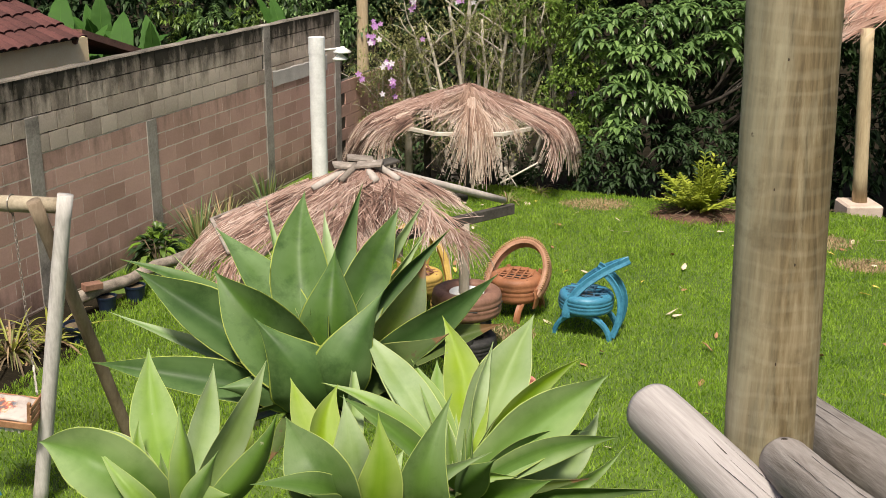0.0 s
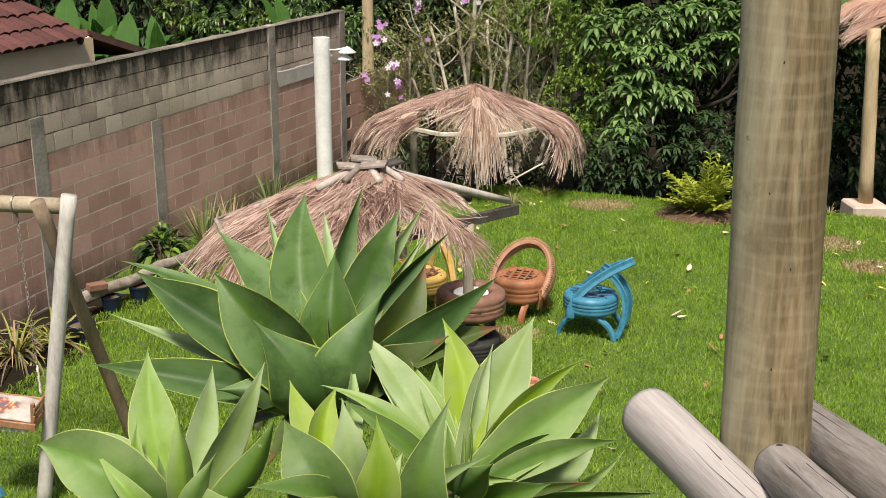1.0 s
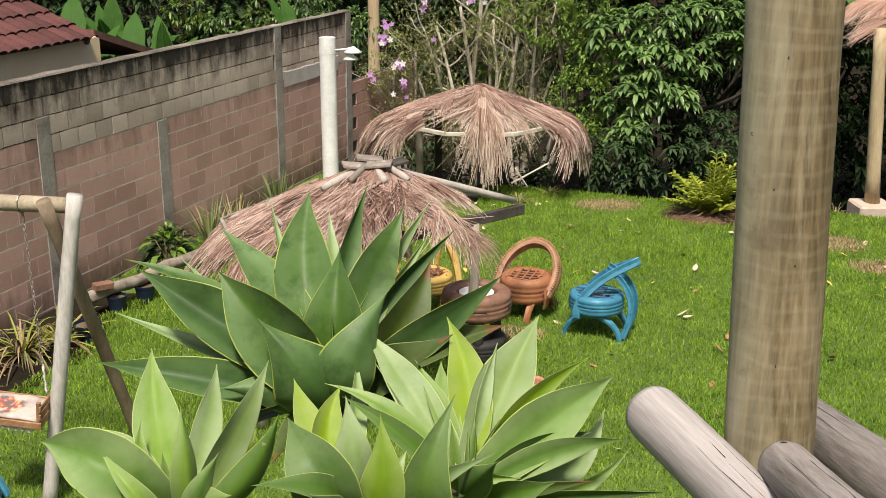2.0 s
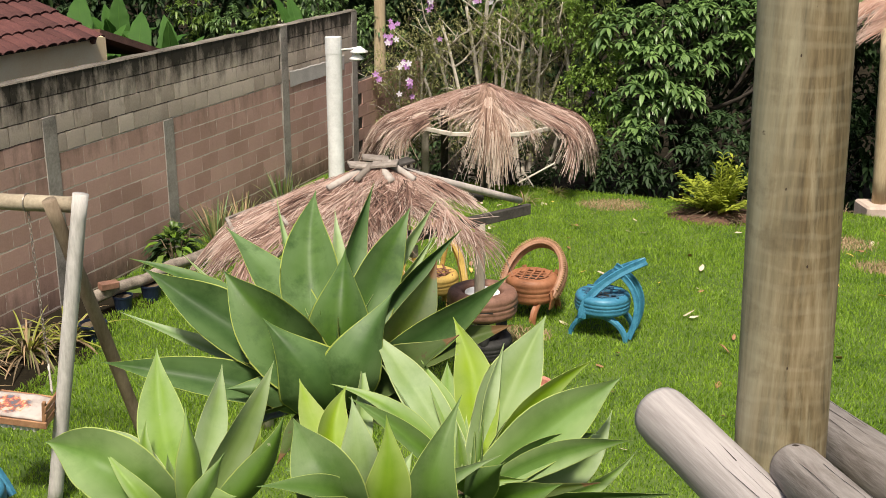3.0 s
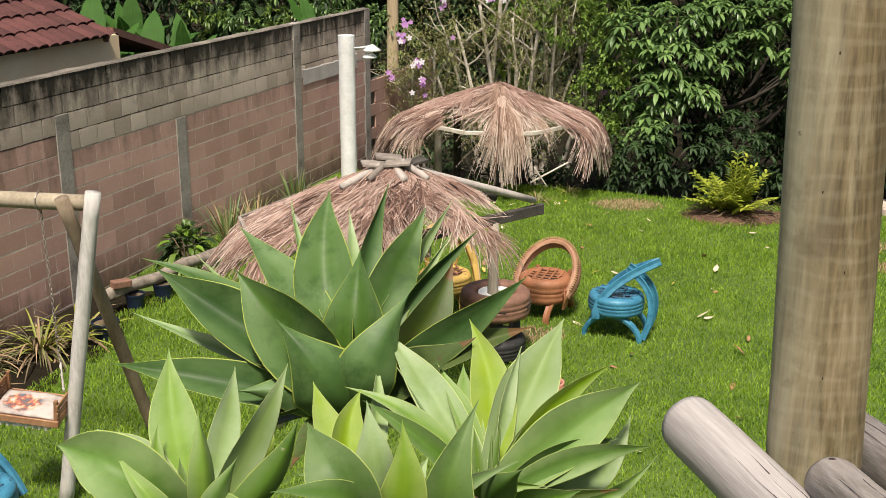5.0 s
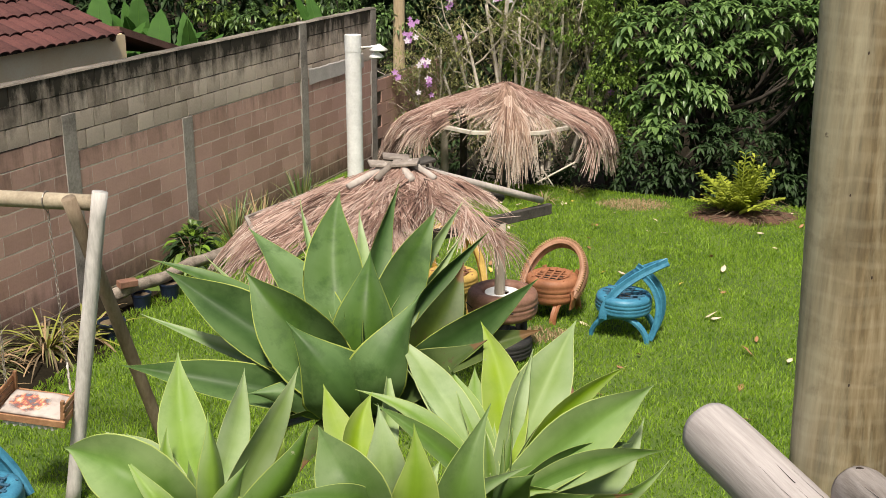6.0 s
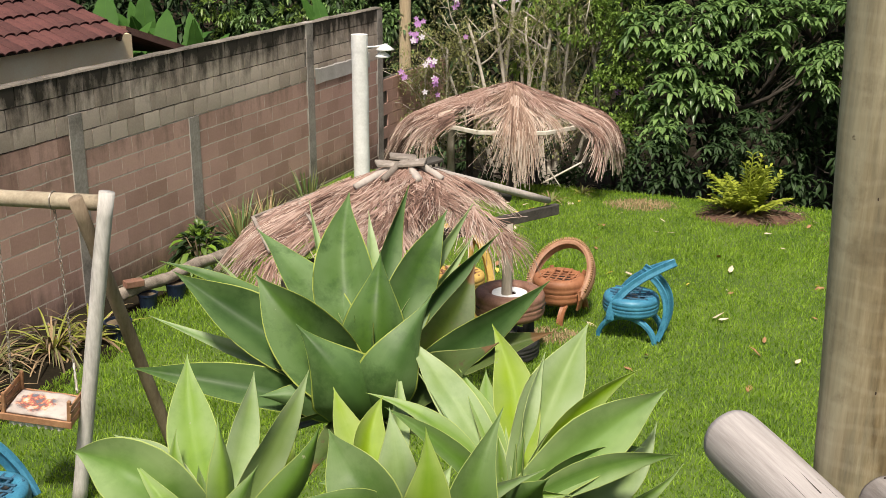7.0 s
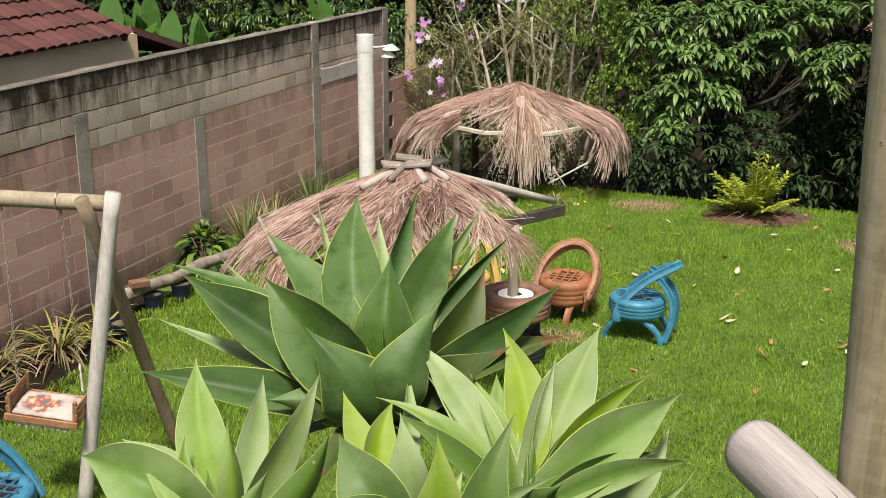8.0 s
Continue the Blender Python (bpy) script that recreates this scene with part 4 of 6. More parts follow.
for a, q0, q1, rad in ((206, 0.10, 0.46, 0.036), (232, 0.08, 0.30, 0.030), (290, 0.08, 0.30, 0.036), (330, 0.10, 0.34, 0.032)):
    rafter("ridge_pole", polar(q0, a, 2.075 - 0.02 * (a % 3)), polar(q1, a + 4, 2.105 - 0.44 * q1), rad, M_LOG if a != 232 else M_GREY_WOOD, hut, "pale pole end under the cap boards")
rafter("rafter", polar(0.40, 50, 1.91), polar(1.34, 47, 1.50), 0.046, M_DARK_WOOD, hut, "thick dark log rafter")
for q in (0.5, 0.9, 1.3):
    for k in range(8):
        a0, a1 = 45 * k + 84, 45 * k + 129
        if a1 % 360 > 20 or a1 % 360 == 0:
            if 80 < (a0 % 360) < 200:
                plank("batten", polar(q, a0, 2.03 - 0.37 * q), polar(q, a1, 2.03 - 0.37 * q), 0.03, 0.02, M_GREY_WOOD, hut)
thatch(hut, 2.045, 0.66, 1.40, [
    (62, 130, 22, 0.80, 0.62, 30, 0.10, 0.85), (130, 226, 58, 1.00, 0.62, 30, 0.10, 0.88), (226, 252, 12, 0.66, 0.50, 26, 0.12, 0.75),
    (252, 272, 15, 0.74, 0.46, 30, 0.10, 0.86), (272, 296, 16, 0.60, 0.40, 22, 0.10, 0.80), (296, 312, 8, 0.52, 0.38, 22, 0.10, 0.76), (313, 328, 11, 0.80, 0.44, 60, 0.12, 0.88), (328, 356, 9, 0.50, 0.42, 20, 0.08, 0.6), (356, 400, 14, 0.62, 0.48, 20, 0.08, 0.72), (40, 64, 9, 0.62, 0.45, 20, 0.12, 0.7)], 3, M_THATCH, wide=0.0135, ribs=44)

# the farther hut, its front open
hut = thing("thatched_hut", (1.076, 16.36, -0.42), label="farther garden hut with sagging palm thatch and an open front", category="hut", group="thatched huts")
for q, a in ((0.9, 60), (0.9, 130), (0.92, 196), (0.42, 268)):
    b = polar(q, a, 0)
    rafter("post", (b[0], b[1], height(1.076 + b[0], 16.36 + b[1]) + 0.40), (b[0], b[1], 1.52), 0.06, M_GREY_WOOD if a == 196 else M_DARK_WOOD, hut, "dark round post")
for a in (20, 65, 110, 155, 200, 240, 335):
    rafter("rafter", polar(0.06, a, 1.87), polar(1.50, a, 1.29) if a != 240 else polar(0.9, a, 1.53), 0.04, M_GREY_WOOD, hut)
for q, z in ((0.78, 1.60), (1.23, 1.43)):
    for a in (155, 200, 245, 290):
        plank("batten", polar(q, a, z), polar(q, a + 45, z), 0.05, 0.055, M_PALE_WOOD, hut, "pale squared batten")
rafter("broken_branch", polar(1.20, 290, 0.72), polar(1.42, 312, 1.00), 0.014, M_PALE_WOOD, hut, "broken pale stick hanging")
rafter("broken_branch", polar(1.22, 292, 0.95), polar(1.30, 300, 0.66), 0.010, M_PALE_WOOD, hut, "broken pale stick hanging")
thatch(hut, 1.93, 0.61, 1.588, [
    (0, 140, 40, 1.0, 0.73, 45, 0.04, 0.86), (140, 218, 42, 1.04, 0.76, 42, 0.04, 0.90), (218, 258, 4, 0.42, 0.40, 20, 0.03, 0.25),
    (286, 314, 7, 0.62, 0.55, 36, 0.05, 0.66), (316, 360, 36, 1.02, 0.78, 56, 0.04, 0.92)], 8, M_THATCH, wide=0.018, ribs=44, dome=0.02)
thatch(hut, 1.945, 0.61, 1.588, [(271, 277, 18, 0.78, 1.36, 72, 0.06, 0.80)], 9, M_THATCH_BARE, wide=0.022, ribs=44, dome=0.02)
thatch(hut, 1.94, 0.655, 1.588, [(196, 218, 5, 0.98, 0.78, 62, 0.55, 0.9), (322, 352, 6, 0.98, 0.85, 66, 0.6, 0.9), (290, 300, 6, 0.74, 0.80, 66, 0.25, 0.75)], 10, M_THATCH_BARE, wide=0.018, ribs=30)

# the big hut at the lawn's far corner, on a plinth
hut = thing("thatched_hut", (8.47, 15.9, height(8.47, 15.9)), label="large hut with reddish thatch and a log post on a plinth", category="hut", group="thatched huts")
gz = height(8.47, 15.9)
for a in (40, 204, 310):
    b = polar(2.0, a, 0)
    z0 = height(8.47 + b[0], 15.9 + b[1]) - gz
    part("plinth", bm_box(0.52, 0.52, 0.60, 0.03, (b[0], b[1], z0 + 0.02)), M_PLINTH, hut, "pinkish concrete plinth")
    rafter("post", (b[0], b[1], z0 + 0.3), (b[0] - 0.17, b[1], 2.5 - gz), 0.10, M_POST_PALE, hut, "pale peeled log post", seg=12)
for k in range(8):
    rafter("rafter", polar(0.05, 45 * k, 3.5 - gz), polar(2.3, 45 * k, 2.42 - gz), 0.04, M_GREY_WOOD, hut)
thatch(hut, 3.50 - gz, 1.02, 2.30, [(0, 110, 30, 0.90, 0.8, 20, 0.04, 0.92), (110, 360, 110, 0.90, 0.72, 20, 0.04, 0.94)], 15, M_THATCH_RED, wide=0.022, ribs=52)

POST_X, POST_Y, POST_LX, POST_LY, POST_R = 0.571, 1.295, -0.011, 0.075, 0.0622
# ---- the veranda's corner: post and rail logs ----
def timber(name, pts, radii, mat, parent, label="", seg=28, wobble=0.03, seed=0):
    bm = bm_tube(pts, radii, seg, wobble=wobble, seed=seed)
    edge = [e for e in bm.edges if len(e.link_faces) == 2 and e.calc_face_angle(0) > 1.0]
    bmesh.ops.bevel(bm, geom=edge, offset=min(radii) * 0.07, segments=2, affect="EDGES")
    return part(name, bm, mat, parent, label, smooth=True)


veranda_post = thing("veranda_post", (POST_X, POST_Y, 0), label="round treated timber post with turned bands and knots", category="post")
p0, p1 = Vector((POST_LX * (2.3 - 3.6), POST_LY * (2.3 - 3.6), 2.3)), Vector((POST_LX * 1.5, POST_LY * 1.5, 5.1))
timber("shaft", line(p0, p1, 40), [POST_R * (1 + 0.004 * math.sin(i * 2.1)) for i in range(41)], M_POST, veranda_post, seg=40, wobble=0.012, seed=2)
for z, a in ((3.93, 248), (3.83, 262), (3.66, 270), (3.99, 262), (3.52, 254), (3.76, 240)):
    c = Vector((POST_LX * (z - 3.6), POST_LY * (z - 3.6), z)) + Vector(polar(POST_R - 0.0005, a, 0))
    bm = bmesh.new()
    bmesh.ops.create_uvsphere(bm, u_segments=8, v_segments=5, radius=1.0)
    bmesh.ops.scale(bm, vec=(0.0013, 0.001, 0.0026), verts=bm.verts)
    part("knot", bm, M_KNOT, veranda_post, "small dark knot", m=Matrix.Translation(c) @ pose(0, 0, 0, 0, 0, a + 90))


def rail_log(a, b, r, seed, label, mat):
    """A log from its sawn end a towards b, lying along its own y."""
    a, b = Vector(a), Vector(b)
    log = thing("rail_log", (0, 0, 0), label=label, category="log", group="veranda rail logs")
    d = (b - a).normalized()
    s = d.cross(Vector((0, 0, 1))).normalized()
    log.matrix_basis = Matrix.Translation(a) @ Matrix((s, d, s.cross(d))).transposed().to_4x4()
    far, n = (b - a).length, 26
    stations = [0.0, 0.004, 0.012] + [i / n for i in range(1, n + 1)]
    timber("trunk", [Vector((0, far * q, 0.0015 * math.sin(q * 23 + seed))) for q in stations], [r * (0.985 if q == 0 else 1 + 0.008 * math.sin(q * 34 + seed)) for q in stations], mat, log, seed=seed, wobble=0.035)
    for k in range(3):                                   # drying cracks along the grain
        ang = radians(58 + 27 * k + 9 * math.sin(seed * 3 + k))
        q0, q1 = far * (0.02 + 0.05 * ((k * 0.37 + seed * 0.21) % 1)), far * (0.16 + 0.3 * ((k * 0.61 + seed * 0.33) % 1))
        turn = [ang + 0.03 * math.sin(j * 1.7 + k) + 0.015 * math.sin(j * 4.1) for j in range(13)]
        pts = [Vector((math.cos(t) * r * 0.998, q0 + (q1 - q0) * j / 12, math.sin(t) * r * 0.998)) for j, t in enumerate(turn)]
        part("crack", bm_tube(pts, [0.0001 + 0.0003 * abs(math.sin(j * 1.1 + k)) for j in range(13)], 5), M_CRACK, log, "fine dark drying crack")
    return log


def log_scar(log, r, run, label):
    """A split in a log's skin: (angle round the log, distance from its end) from point to point."""
    pts = [Vector((math.cos(radians(t)) * r * 0.997, y, math.sin(radians(t)) * r * 0.997)) for t, y in run]
    part("split", bm_tube(pts, [0.0011] * len(pts), 5), M_CRACK, log, label)


def onward(a, b, m):
    a, b = Vector(a), Vector(b)
    return a + (b - a).normalized() * m


log = rail_log((0.424, 1.375, 3.384), onward((0.424, 1.375, 3.384), (0.520, 1.036, 3.370), 2.44), 0.0436, 1, "weathered grey rail log with a rounded sawn end", M_RAIL)
log_scar(log, 0.0436, ((104, 0.150), (96, 0.146), (86, 0.143), (85, 0.16), (83, 0.19), (82, 0.215)), "hooked dark split")
log = rail_log((0.550, 1.145, 3.414), onward((0.550, 1.145, 3.414), (0.536, 1.000, 3.456), 2.0), 0.0345, 2, "short grey rail log butted against the post", M_RAIL_GREY)
bm = bmesh.new()
bmesh.ops.create_uvsphere(bm, u_segments=10, v_segments=6, radius=1.0)
for v in bm.verts:
    v.co *= 1 + 0.25 * noise.noise(v.co * 2.0)
bmesh.ops.scale(bm, vec=(0.006, 0.007, 0.002), verts=bm.verts)
part("rot_hole", bm, M_KNOT, log, "small dark rotten hole", m=pose(0.004, 0.012, 0.0340))
rail_log((0.728, 1.70, 3.247), onward((0.728, 1.70, 3.247), (0.708, 1.169, 3.364), 2.74), 0.051, 3, "cracked grey rail log behind the post", M_RAIL_DARK)

# the house behind the veranda, plain
back = thing("wall_house", (0, 0, 0), 0, "plain cream rendered house wall behind the veranda", "wall", kind="structure")
part("plaster", bm_box(9.0, 0.2, 2.5, 0.01, (0.5, -1.05, 3.45)), M_CREAM, back)

# ---- tyre furniture on the lawn ----
def revolve(profile, seg=28, closed=True):
    """A ring about z from a profile of (radius, height)."""
    bm = bmesh.new()
    rings = [[bm.verts.new((r * math.cos(2 * math.pi * k / seg), r * math.sin(2 * math.pi * k / seg), z)) for r, z in profile] for k in range(seg)]
    m = len(profile)
    for k in range(seg):
        a, b = rings[k], rings[(k + 1) % seg]
        for j in range(m if closed else m - 1):
            bm.faces.new((a[j], b[j], b[(j + 1) % m], a[(j + 1) % m]))
    return bm


def tyre_profile(out, inn, h):
    return [(inn, -h * 0.38), (inn + 0.02, -h * 0.5), (out - 0.05, -h * 0.52), (out - 0.012, -h * 0.42), (out, -h * 0.25), (out - 0.007, -h * 0.2), (out, -h * 0.14), (out + 0.002, -h * 0.03), (out - 0.006, 0), (out + 0.002, h * 0.03),
            (out, h * 0.14), (out - 0.007, h * 0.2), (out, h * 0.25), (out - 0.012, h * 0.42), (out - 0.05, h * 0.52), (inn + 0.02, h * 0.5), (inn, h * 0.38)]


def band(curve, across, wide, thick):
    """A flat strip along a curve; across gives the strip's breadth direction."""
    bm = bmesh.new()
    rings = []
    n = len(curve)
    for i, p in enumerate(curve):
        t = (curve[min(i + 1, n - 1)] - curve[max(i - 1, 0)]).normalized()
        way = across[i] if isinstance(across, list) else across
        s = (way - t * way.dot(t)).normalized()
        o = t.cross(s)
        prof = [(-wide, -thick * 0.2), (-wide * 0.85, thick), (-wide * 0.3, thick * 1.5), (wide * 0.3, thick * 1.5), (wide * 0.85, thick), (wide, -thick * 0.2), (wide * 0.8, -thick), (0, -thick * 0.5), (-wide * 0.8, -thick)]
        rings.append([bm.verts.new(p + s * (a * 0.5) + o * (b * 0.5)) for a, b in prof])
    m = 9
    for a, b in zip(rings, rings[1:]):
        for j in range(m):
            bm.faces.new((a[j], a[(j + 1) % m], b[(j + 1) % m], b[j]))
    bm.faces.new(list(reversed(rings[0])))
    bm.faces.new(rings[-1])
    return bm


def arc(centre, ex, ez, a0, a1, n=22):
    return [Vector(centre) + Vector(ex) * math.cos(radians(a0 + (a1 - a0) * i / n)) + Vector(ez) * math.sin(radians(a0 + (a1 - a0) * i / n)) for i in range(n + 1)]


def tyre_chair(at, rz, mat, strap_mat, label, lean, rise, brace, teeth=None, pointed=False, seat_z=0.335, deep=0.19):
    """Sits facing -x. The seat is a whole tyre on two cut hoops; another hoop leans back as backrest."""
    chair = thing("tyre_chair", (at[0], at[1], height(*at)), rz, label, "chair", "chairs made of car tyres")
    zs = seat_z
    part("seat", revolve(tyre_profile(0.275, 0.165, deep)), mat, chair, smooth=True, m=pose(0, 0, zs))
    for k in range(5):
        q = -0.16 + 0.08 * k
        h = math.sqrt(max(0.205 ** 2 - q * q, 0.01))
        for d, z in ((0, deep * 0.5 + 0.001), (1, deep * 0.5 + 0.007)):
            a, b = (Vector((q - 0.04, -h, z)), Vector((q + 0.04, h, z))) if d == 0 else (Vector((-h, q + 0.04, z)), Vector((h, q - 0.04, z)))
            part("strap", band([a, a.lerp(b, 0.3) - Vector((0, 0, 0.006)), a.lerp(b, 0.7) - Vector((0, 0, 0.006)), b], Vector((1, 0, 0)) if d == 0 else Vector((0, 1, 0)), 0.022, 0.008), strap_mat, chair, m=pose(0, 0, zs, 0, 0, 20))
    # black disc added below the straps in place of the hollow's shade
    part("liner", revolve([(0.004, 0), (0.175, 0), (0.175, 0.012), (0.004, 0.012)], 20), M_BLACK, chair, "added black disc for the shade inside the seat", m=pose(0, 0, zs + deep * 0.5 - 0.075))
    for y in (-0.16, 0.16):
        c = arc((0.0, y, -0.012), (0.285, 0.03 if y > 0 else -0.03, 0), (0.0, 0, 0.25), 0, 180)
        part("leg_hoop", band(c, Vector((0, 1, 0)), 0.072, 0.040), mat, chair, smooth=False)
    half, x0, z0 = (0.29, -0.19, zs - 0.04) if pointed else (0.30, 0.04, zs + 0.085) if teeth else (0.335, -0.02, zs - 0.06)
    c = []
    for i in range(35):
        th = radians(-8 + 196 * i / 34) if not teeth else radians(-28 + 236 * i / 34)
        k, h = math.cos(th), math.sin(th)
        k = math.copysign(abs(k) ** 1.6, k) if pointed else k
        c.append(Vector((x0 + lean * h, half * k, z0 + rise * h)))
    nrm = Vector((rise, 0, -lean)).normalized()
    ways = nrm
    if pointed:                                           # a split hoop whose two limbs rise, bend back and meet in a point
        a, b, d = Vector((-0.15, 0, 0.22)), Vector((-0.17, 0, 0.52)), Vector((0.40, 0, 0.79))
        c, ways = [], []
        for i in range(35):
            u = abs(i / 17 - 1)
            s = 1 - u
            p = a * u * u + b * (2 * s * u) + d * s * s
            t = (b - a) * u + (d - b) * s
            c.append(p + Vector((0, math.copysign(0.245 * (1 - s ** 1.7), i - 17), 0)))
            ways.append(Vector((0, 1, 0)).cross(t).normalized())
    back = part("backrest", band(c, ways, 0.085 if pointed else 0.12, 0.03 if pointed else 0.06), M_HOOP if teeth else mat, chair, "tan worn tyre hoop" if teeth else "")
    if teeth:
        bm = bmesh.new()
        for i in range(2, len(c) - 2):
            for sub in (0, 0.5):
                p = c[i].lerp(c[i + 1], sub)
                o = (p - Vector((p.x, 0, zs - 0.08))).normalized()
                for s in (-1, 1):
                    b = bm_box(0.034, 0.012, 0.026, 0.003)
                    t = (c[i + 1] - c[i - 1]).normalized()
                    mm = Matrix((nrm, t, nrm.cross(t))).transposed().to_4x4()
                    mm.translation = p + nrm * (s * 0.050) + t.cross(nrm) * 0.030
                    b.transform(mm)
                    me = bpy.data.meshes.new("tmp")
                    b.to_mesh(me)
                    b.free()
                    bm.from_mesh(me)
                    bpy.data.meshes.remove(me)
        tagged(part("tread_blocks", bm, teeth, back, "pale worn tread blocks"), kind="stuff")
    if teeth:                                             # the hoop's end is nailed over the seat's flank
        for side in (-1, 1):
            a = Vector((x0 - lean * 0.47, side * half * 0.90, z0 - rise * 0.40))
            part("flap", band([a + Vector((0, 0, 0.06)), a + Vector((-0.01, side * 0.012, -0.02)), a + Vector((0.0, -side * 0.01, -0.13))], Vector((1, 0, 0)), 0.13, 0.02), mat, chair)
    if brace:
        a, b, d = Vector((0.30, 0, 0.03)), Vector((0.50, 0, 0.50)), Vector((0.10, 0, 0.70))
        for side in (-1, 1):
            c = [a * (1 - i / 14) ** 2 + b * (2 * i / 14 * (1 - i / 14)) + d * (i / 14) ** 2 + Vector((0, side * (0.15 - 0.09 * i / 14), 0)) for i in range(15)]
            ways = [Vector((0, 1, 0)).cross(c[min(i + 1, 14)] - c[max(i - 1, 0)]).normalized() for i in range(15)]
            part("brace", band(c, ways, 0.065, 0.026), mat, chair)
    else:
        for s in (-1, 1):
            a, b = Vector((0.22, 0.13 * s, zs)), Vector((lean * 0.80, 0.19 * s, zs - 0.08 + rise * 0.75))
            part("stay", band([a, a.lerp(b, 0.5), b], Vector((0, 1, 0)), 0.05, 0.014), mat, chair)
    return chair


tyre_chair((1.90, 10.25), -21, M_BLUE, M_BLUE_DARK, "blue painted chair made of car tyres with a leaning hoop back", 0.52, 0.52, 0.22, pointed=True)
tyre_chair((1.25, 10.78), 62, M_ORANGE, M_ORANGE, "terracotta painted tyre chair with a toothed hoop backrest", 0.30, 0.285, 0, M_TREAD, seat_z=0.30, deep=0.26)
tyre_chair((0.22, 10.85), 100, M_YELLOW, M_ORANGE_DARK, "yellow painted tyre chair under the thatched hut", 0.20, 0.60, 0)
tyre_chair((-2.92, 6.42), 155, M_BLUE, M_BLUE_DARK, "blue painted tyre chair beside the wooden swing", 0.30, 0.46, 0)

table = thing("tyre_table", (0.67, 9.68, height(0.67, 9.68)), 0, "brown painted tyre table built round the hut post", "table")
part("tyre", revolve(tyre_profile(0.33, 0.19, 0.24)), M_BROWN_TYRE, table, smooth=True, m=pose(0, 0, 0.54))
for k in range(5):
    a = 72 * k + 54
    part("tread_groove", bm_box(0.01, 0.16, 0.01, 0.002), M_BLACK, table, m=pose(0.326 * math.cos(radians(a)), 0.326 * math.sin(radians(a)), 0.54, 0, 0, a))
part("top", revolve([(0.062, 0.618), (0.165, 0.618), (0.165, 0.632), (0.062, 0.632)]), M_POLE, table, "white worn table top")
part("base_tyre", revolve(tyre_profile(0.29, 0.17, 0.2)), M_BLACK, table, "black tyre base", smooth=True, m=pose(0, 0, 0.11))
for k in range(3):
    a = 120 * k + 30
    part("leg", bm_tube([polar(0.24, a, 0), polar(0.21, a, 0.44)], [0.05, 0.06], 10), M_BLACK, table, "black tyre leg", smooth=True)

# ---- the swing ----
swing = thing("swing", (0, 0, 0), 0, "log swing frame with a hanging wooden crate seat on chains", "swing")
BL, BR = Vector((-4.05, 7.44, 2.175)), Vector((-2.185, 7.118, 2.175))
bw = (BR - BL).normalized()
bn = Vector((-bw.y, bw.x, 0))


def swing_log(name, a, b, r, mat, label, seed):
    bm = bm_tube(line(a, b, 14), [r * (1 + 0.02 * math.sin(i * 1.7 + seed)) for i in range(15)], 24, wobble=0.05, seed=seed)
    return part(name, bm, mat, swing, label, smooth=True)


swing_log("beam", BL, BR, 0.056, M_BAMBOO, "pale peeled top beam", 1)
for off, foot in ((0.0, Vector((-2.535, 6.99, -0.03))), (-1.9, Vector((-4.44, 7.31, -0.03)))):
    top = BR + bw * off + Vector((0.03, -0.06, 0.09))
    swing_log("front_leg", foot, top, 0.052, M_SWING_LEG, "whitish weathered front leg", 2 + off)
    top2 = BR + bw * (off - 0.16) + Vector((0, 0.0, 0.05)) - bn * 0.105
    foot2 = Vector((-2.03, 7.82, -0.03)) if off == 0 else Vector((-4.05, 8.15, -0.03))
    swing_log("back_leg", foot2, top2, 0.047, M_BROWN_LOG, "brown leaning back leg", 3 + off)


def chain(a, b, parent):
    """Short oval links, each turned a quarter from the last."""
    a, b = Vector(a), Vector(b)
    n = int((b - a).length / 0.032)
    d = (b - a).normalized()
    s = d.cross(Vector((0.3, 1, 0))).normalized()
    u = d.cross(s)
    bm = bmesh.new()
    for i in range(n):
        c = a.lerp(b, (i + 0.5) / n)
        e = s if i % 2 else u
        pts = [c + e * (0.0095 * math.cos(radians(k * 45))) + d * (0.021 * math.sin(radians(k * 45))) for k in range(9)]
        add_tube(bm, pts, [0.0032] * 9, 4, caps=False)
    return part("chain", bm, M_CHAIN, parent, "rusty grey steel chain")


SC = Vector((-2.70, 7.01, 0.735))
sx = Vector((0.99, -0.06, 0)).normalized()
sy = Vector((-sx.y, sx.x, 0))
seat_m = Matrix((sx, sy, Vector((0, 0, 1)))).transposed().to_4x4() @ pose(0, 0, 0, 5, 7, 0)
seat_m = seat_m @ Matrix.Diagonal((0.84, 0.92, 1, 1))
seat_m.translation = SC
seat = part("crate_seat", bm_box(0.56, 0.36, 0.022, 0.004), M_CRATE, swing, "wooden crate seat", m=seat_m)
for y in (-0.185, 0.185):
    part("slat", bm_box(0.60, 0.016, 0.052, 0.004), M_CRATE, seat, m=pose(0, y, 0.006))
for x in (-0.285, 0.285):
    for z in (0.0, 0.062, 0.124):
        part("slat", bm_box(0.016, 0.36, 0.045, 0.004), M_CRATE, seat, m=pose(x, 0, z + 0.005))
    for y in (-0.16, 0.16):
        part("corner_post", bm_box(0.03, 0.03, 0.19, 0.004), M_CRATE, seat, m=pose(x * 0.94, y, 0.085))
bm = bmesh.new()
bmesh.ops.create_grid(bm, x_segments=22, y_segments=14, size=0.5)
bmesh.ops.scale(bm, vec=(0.5, 0.32, 1), verts=bm.verts)
for v in bm.verts:
    v.co.z = 0.046 + 0.012 * noise.noise(v.co * 7) - 0.9 * max(0, abs(v.co.y) - 0.13) ** 1.3
ext = bmesh.ops.extrude_face_region(bm, geom=list(bm.faces))
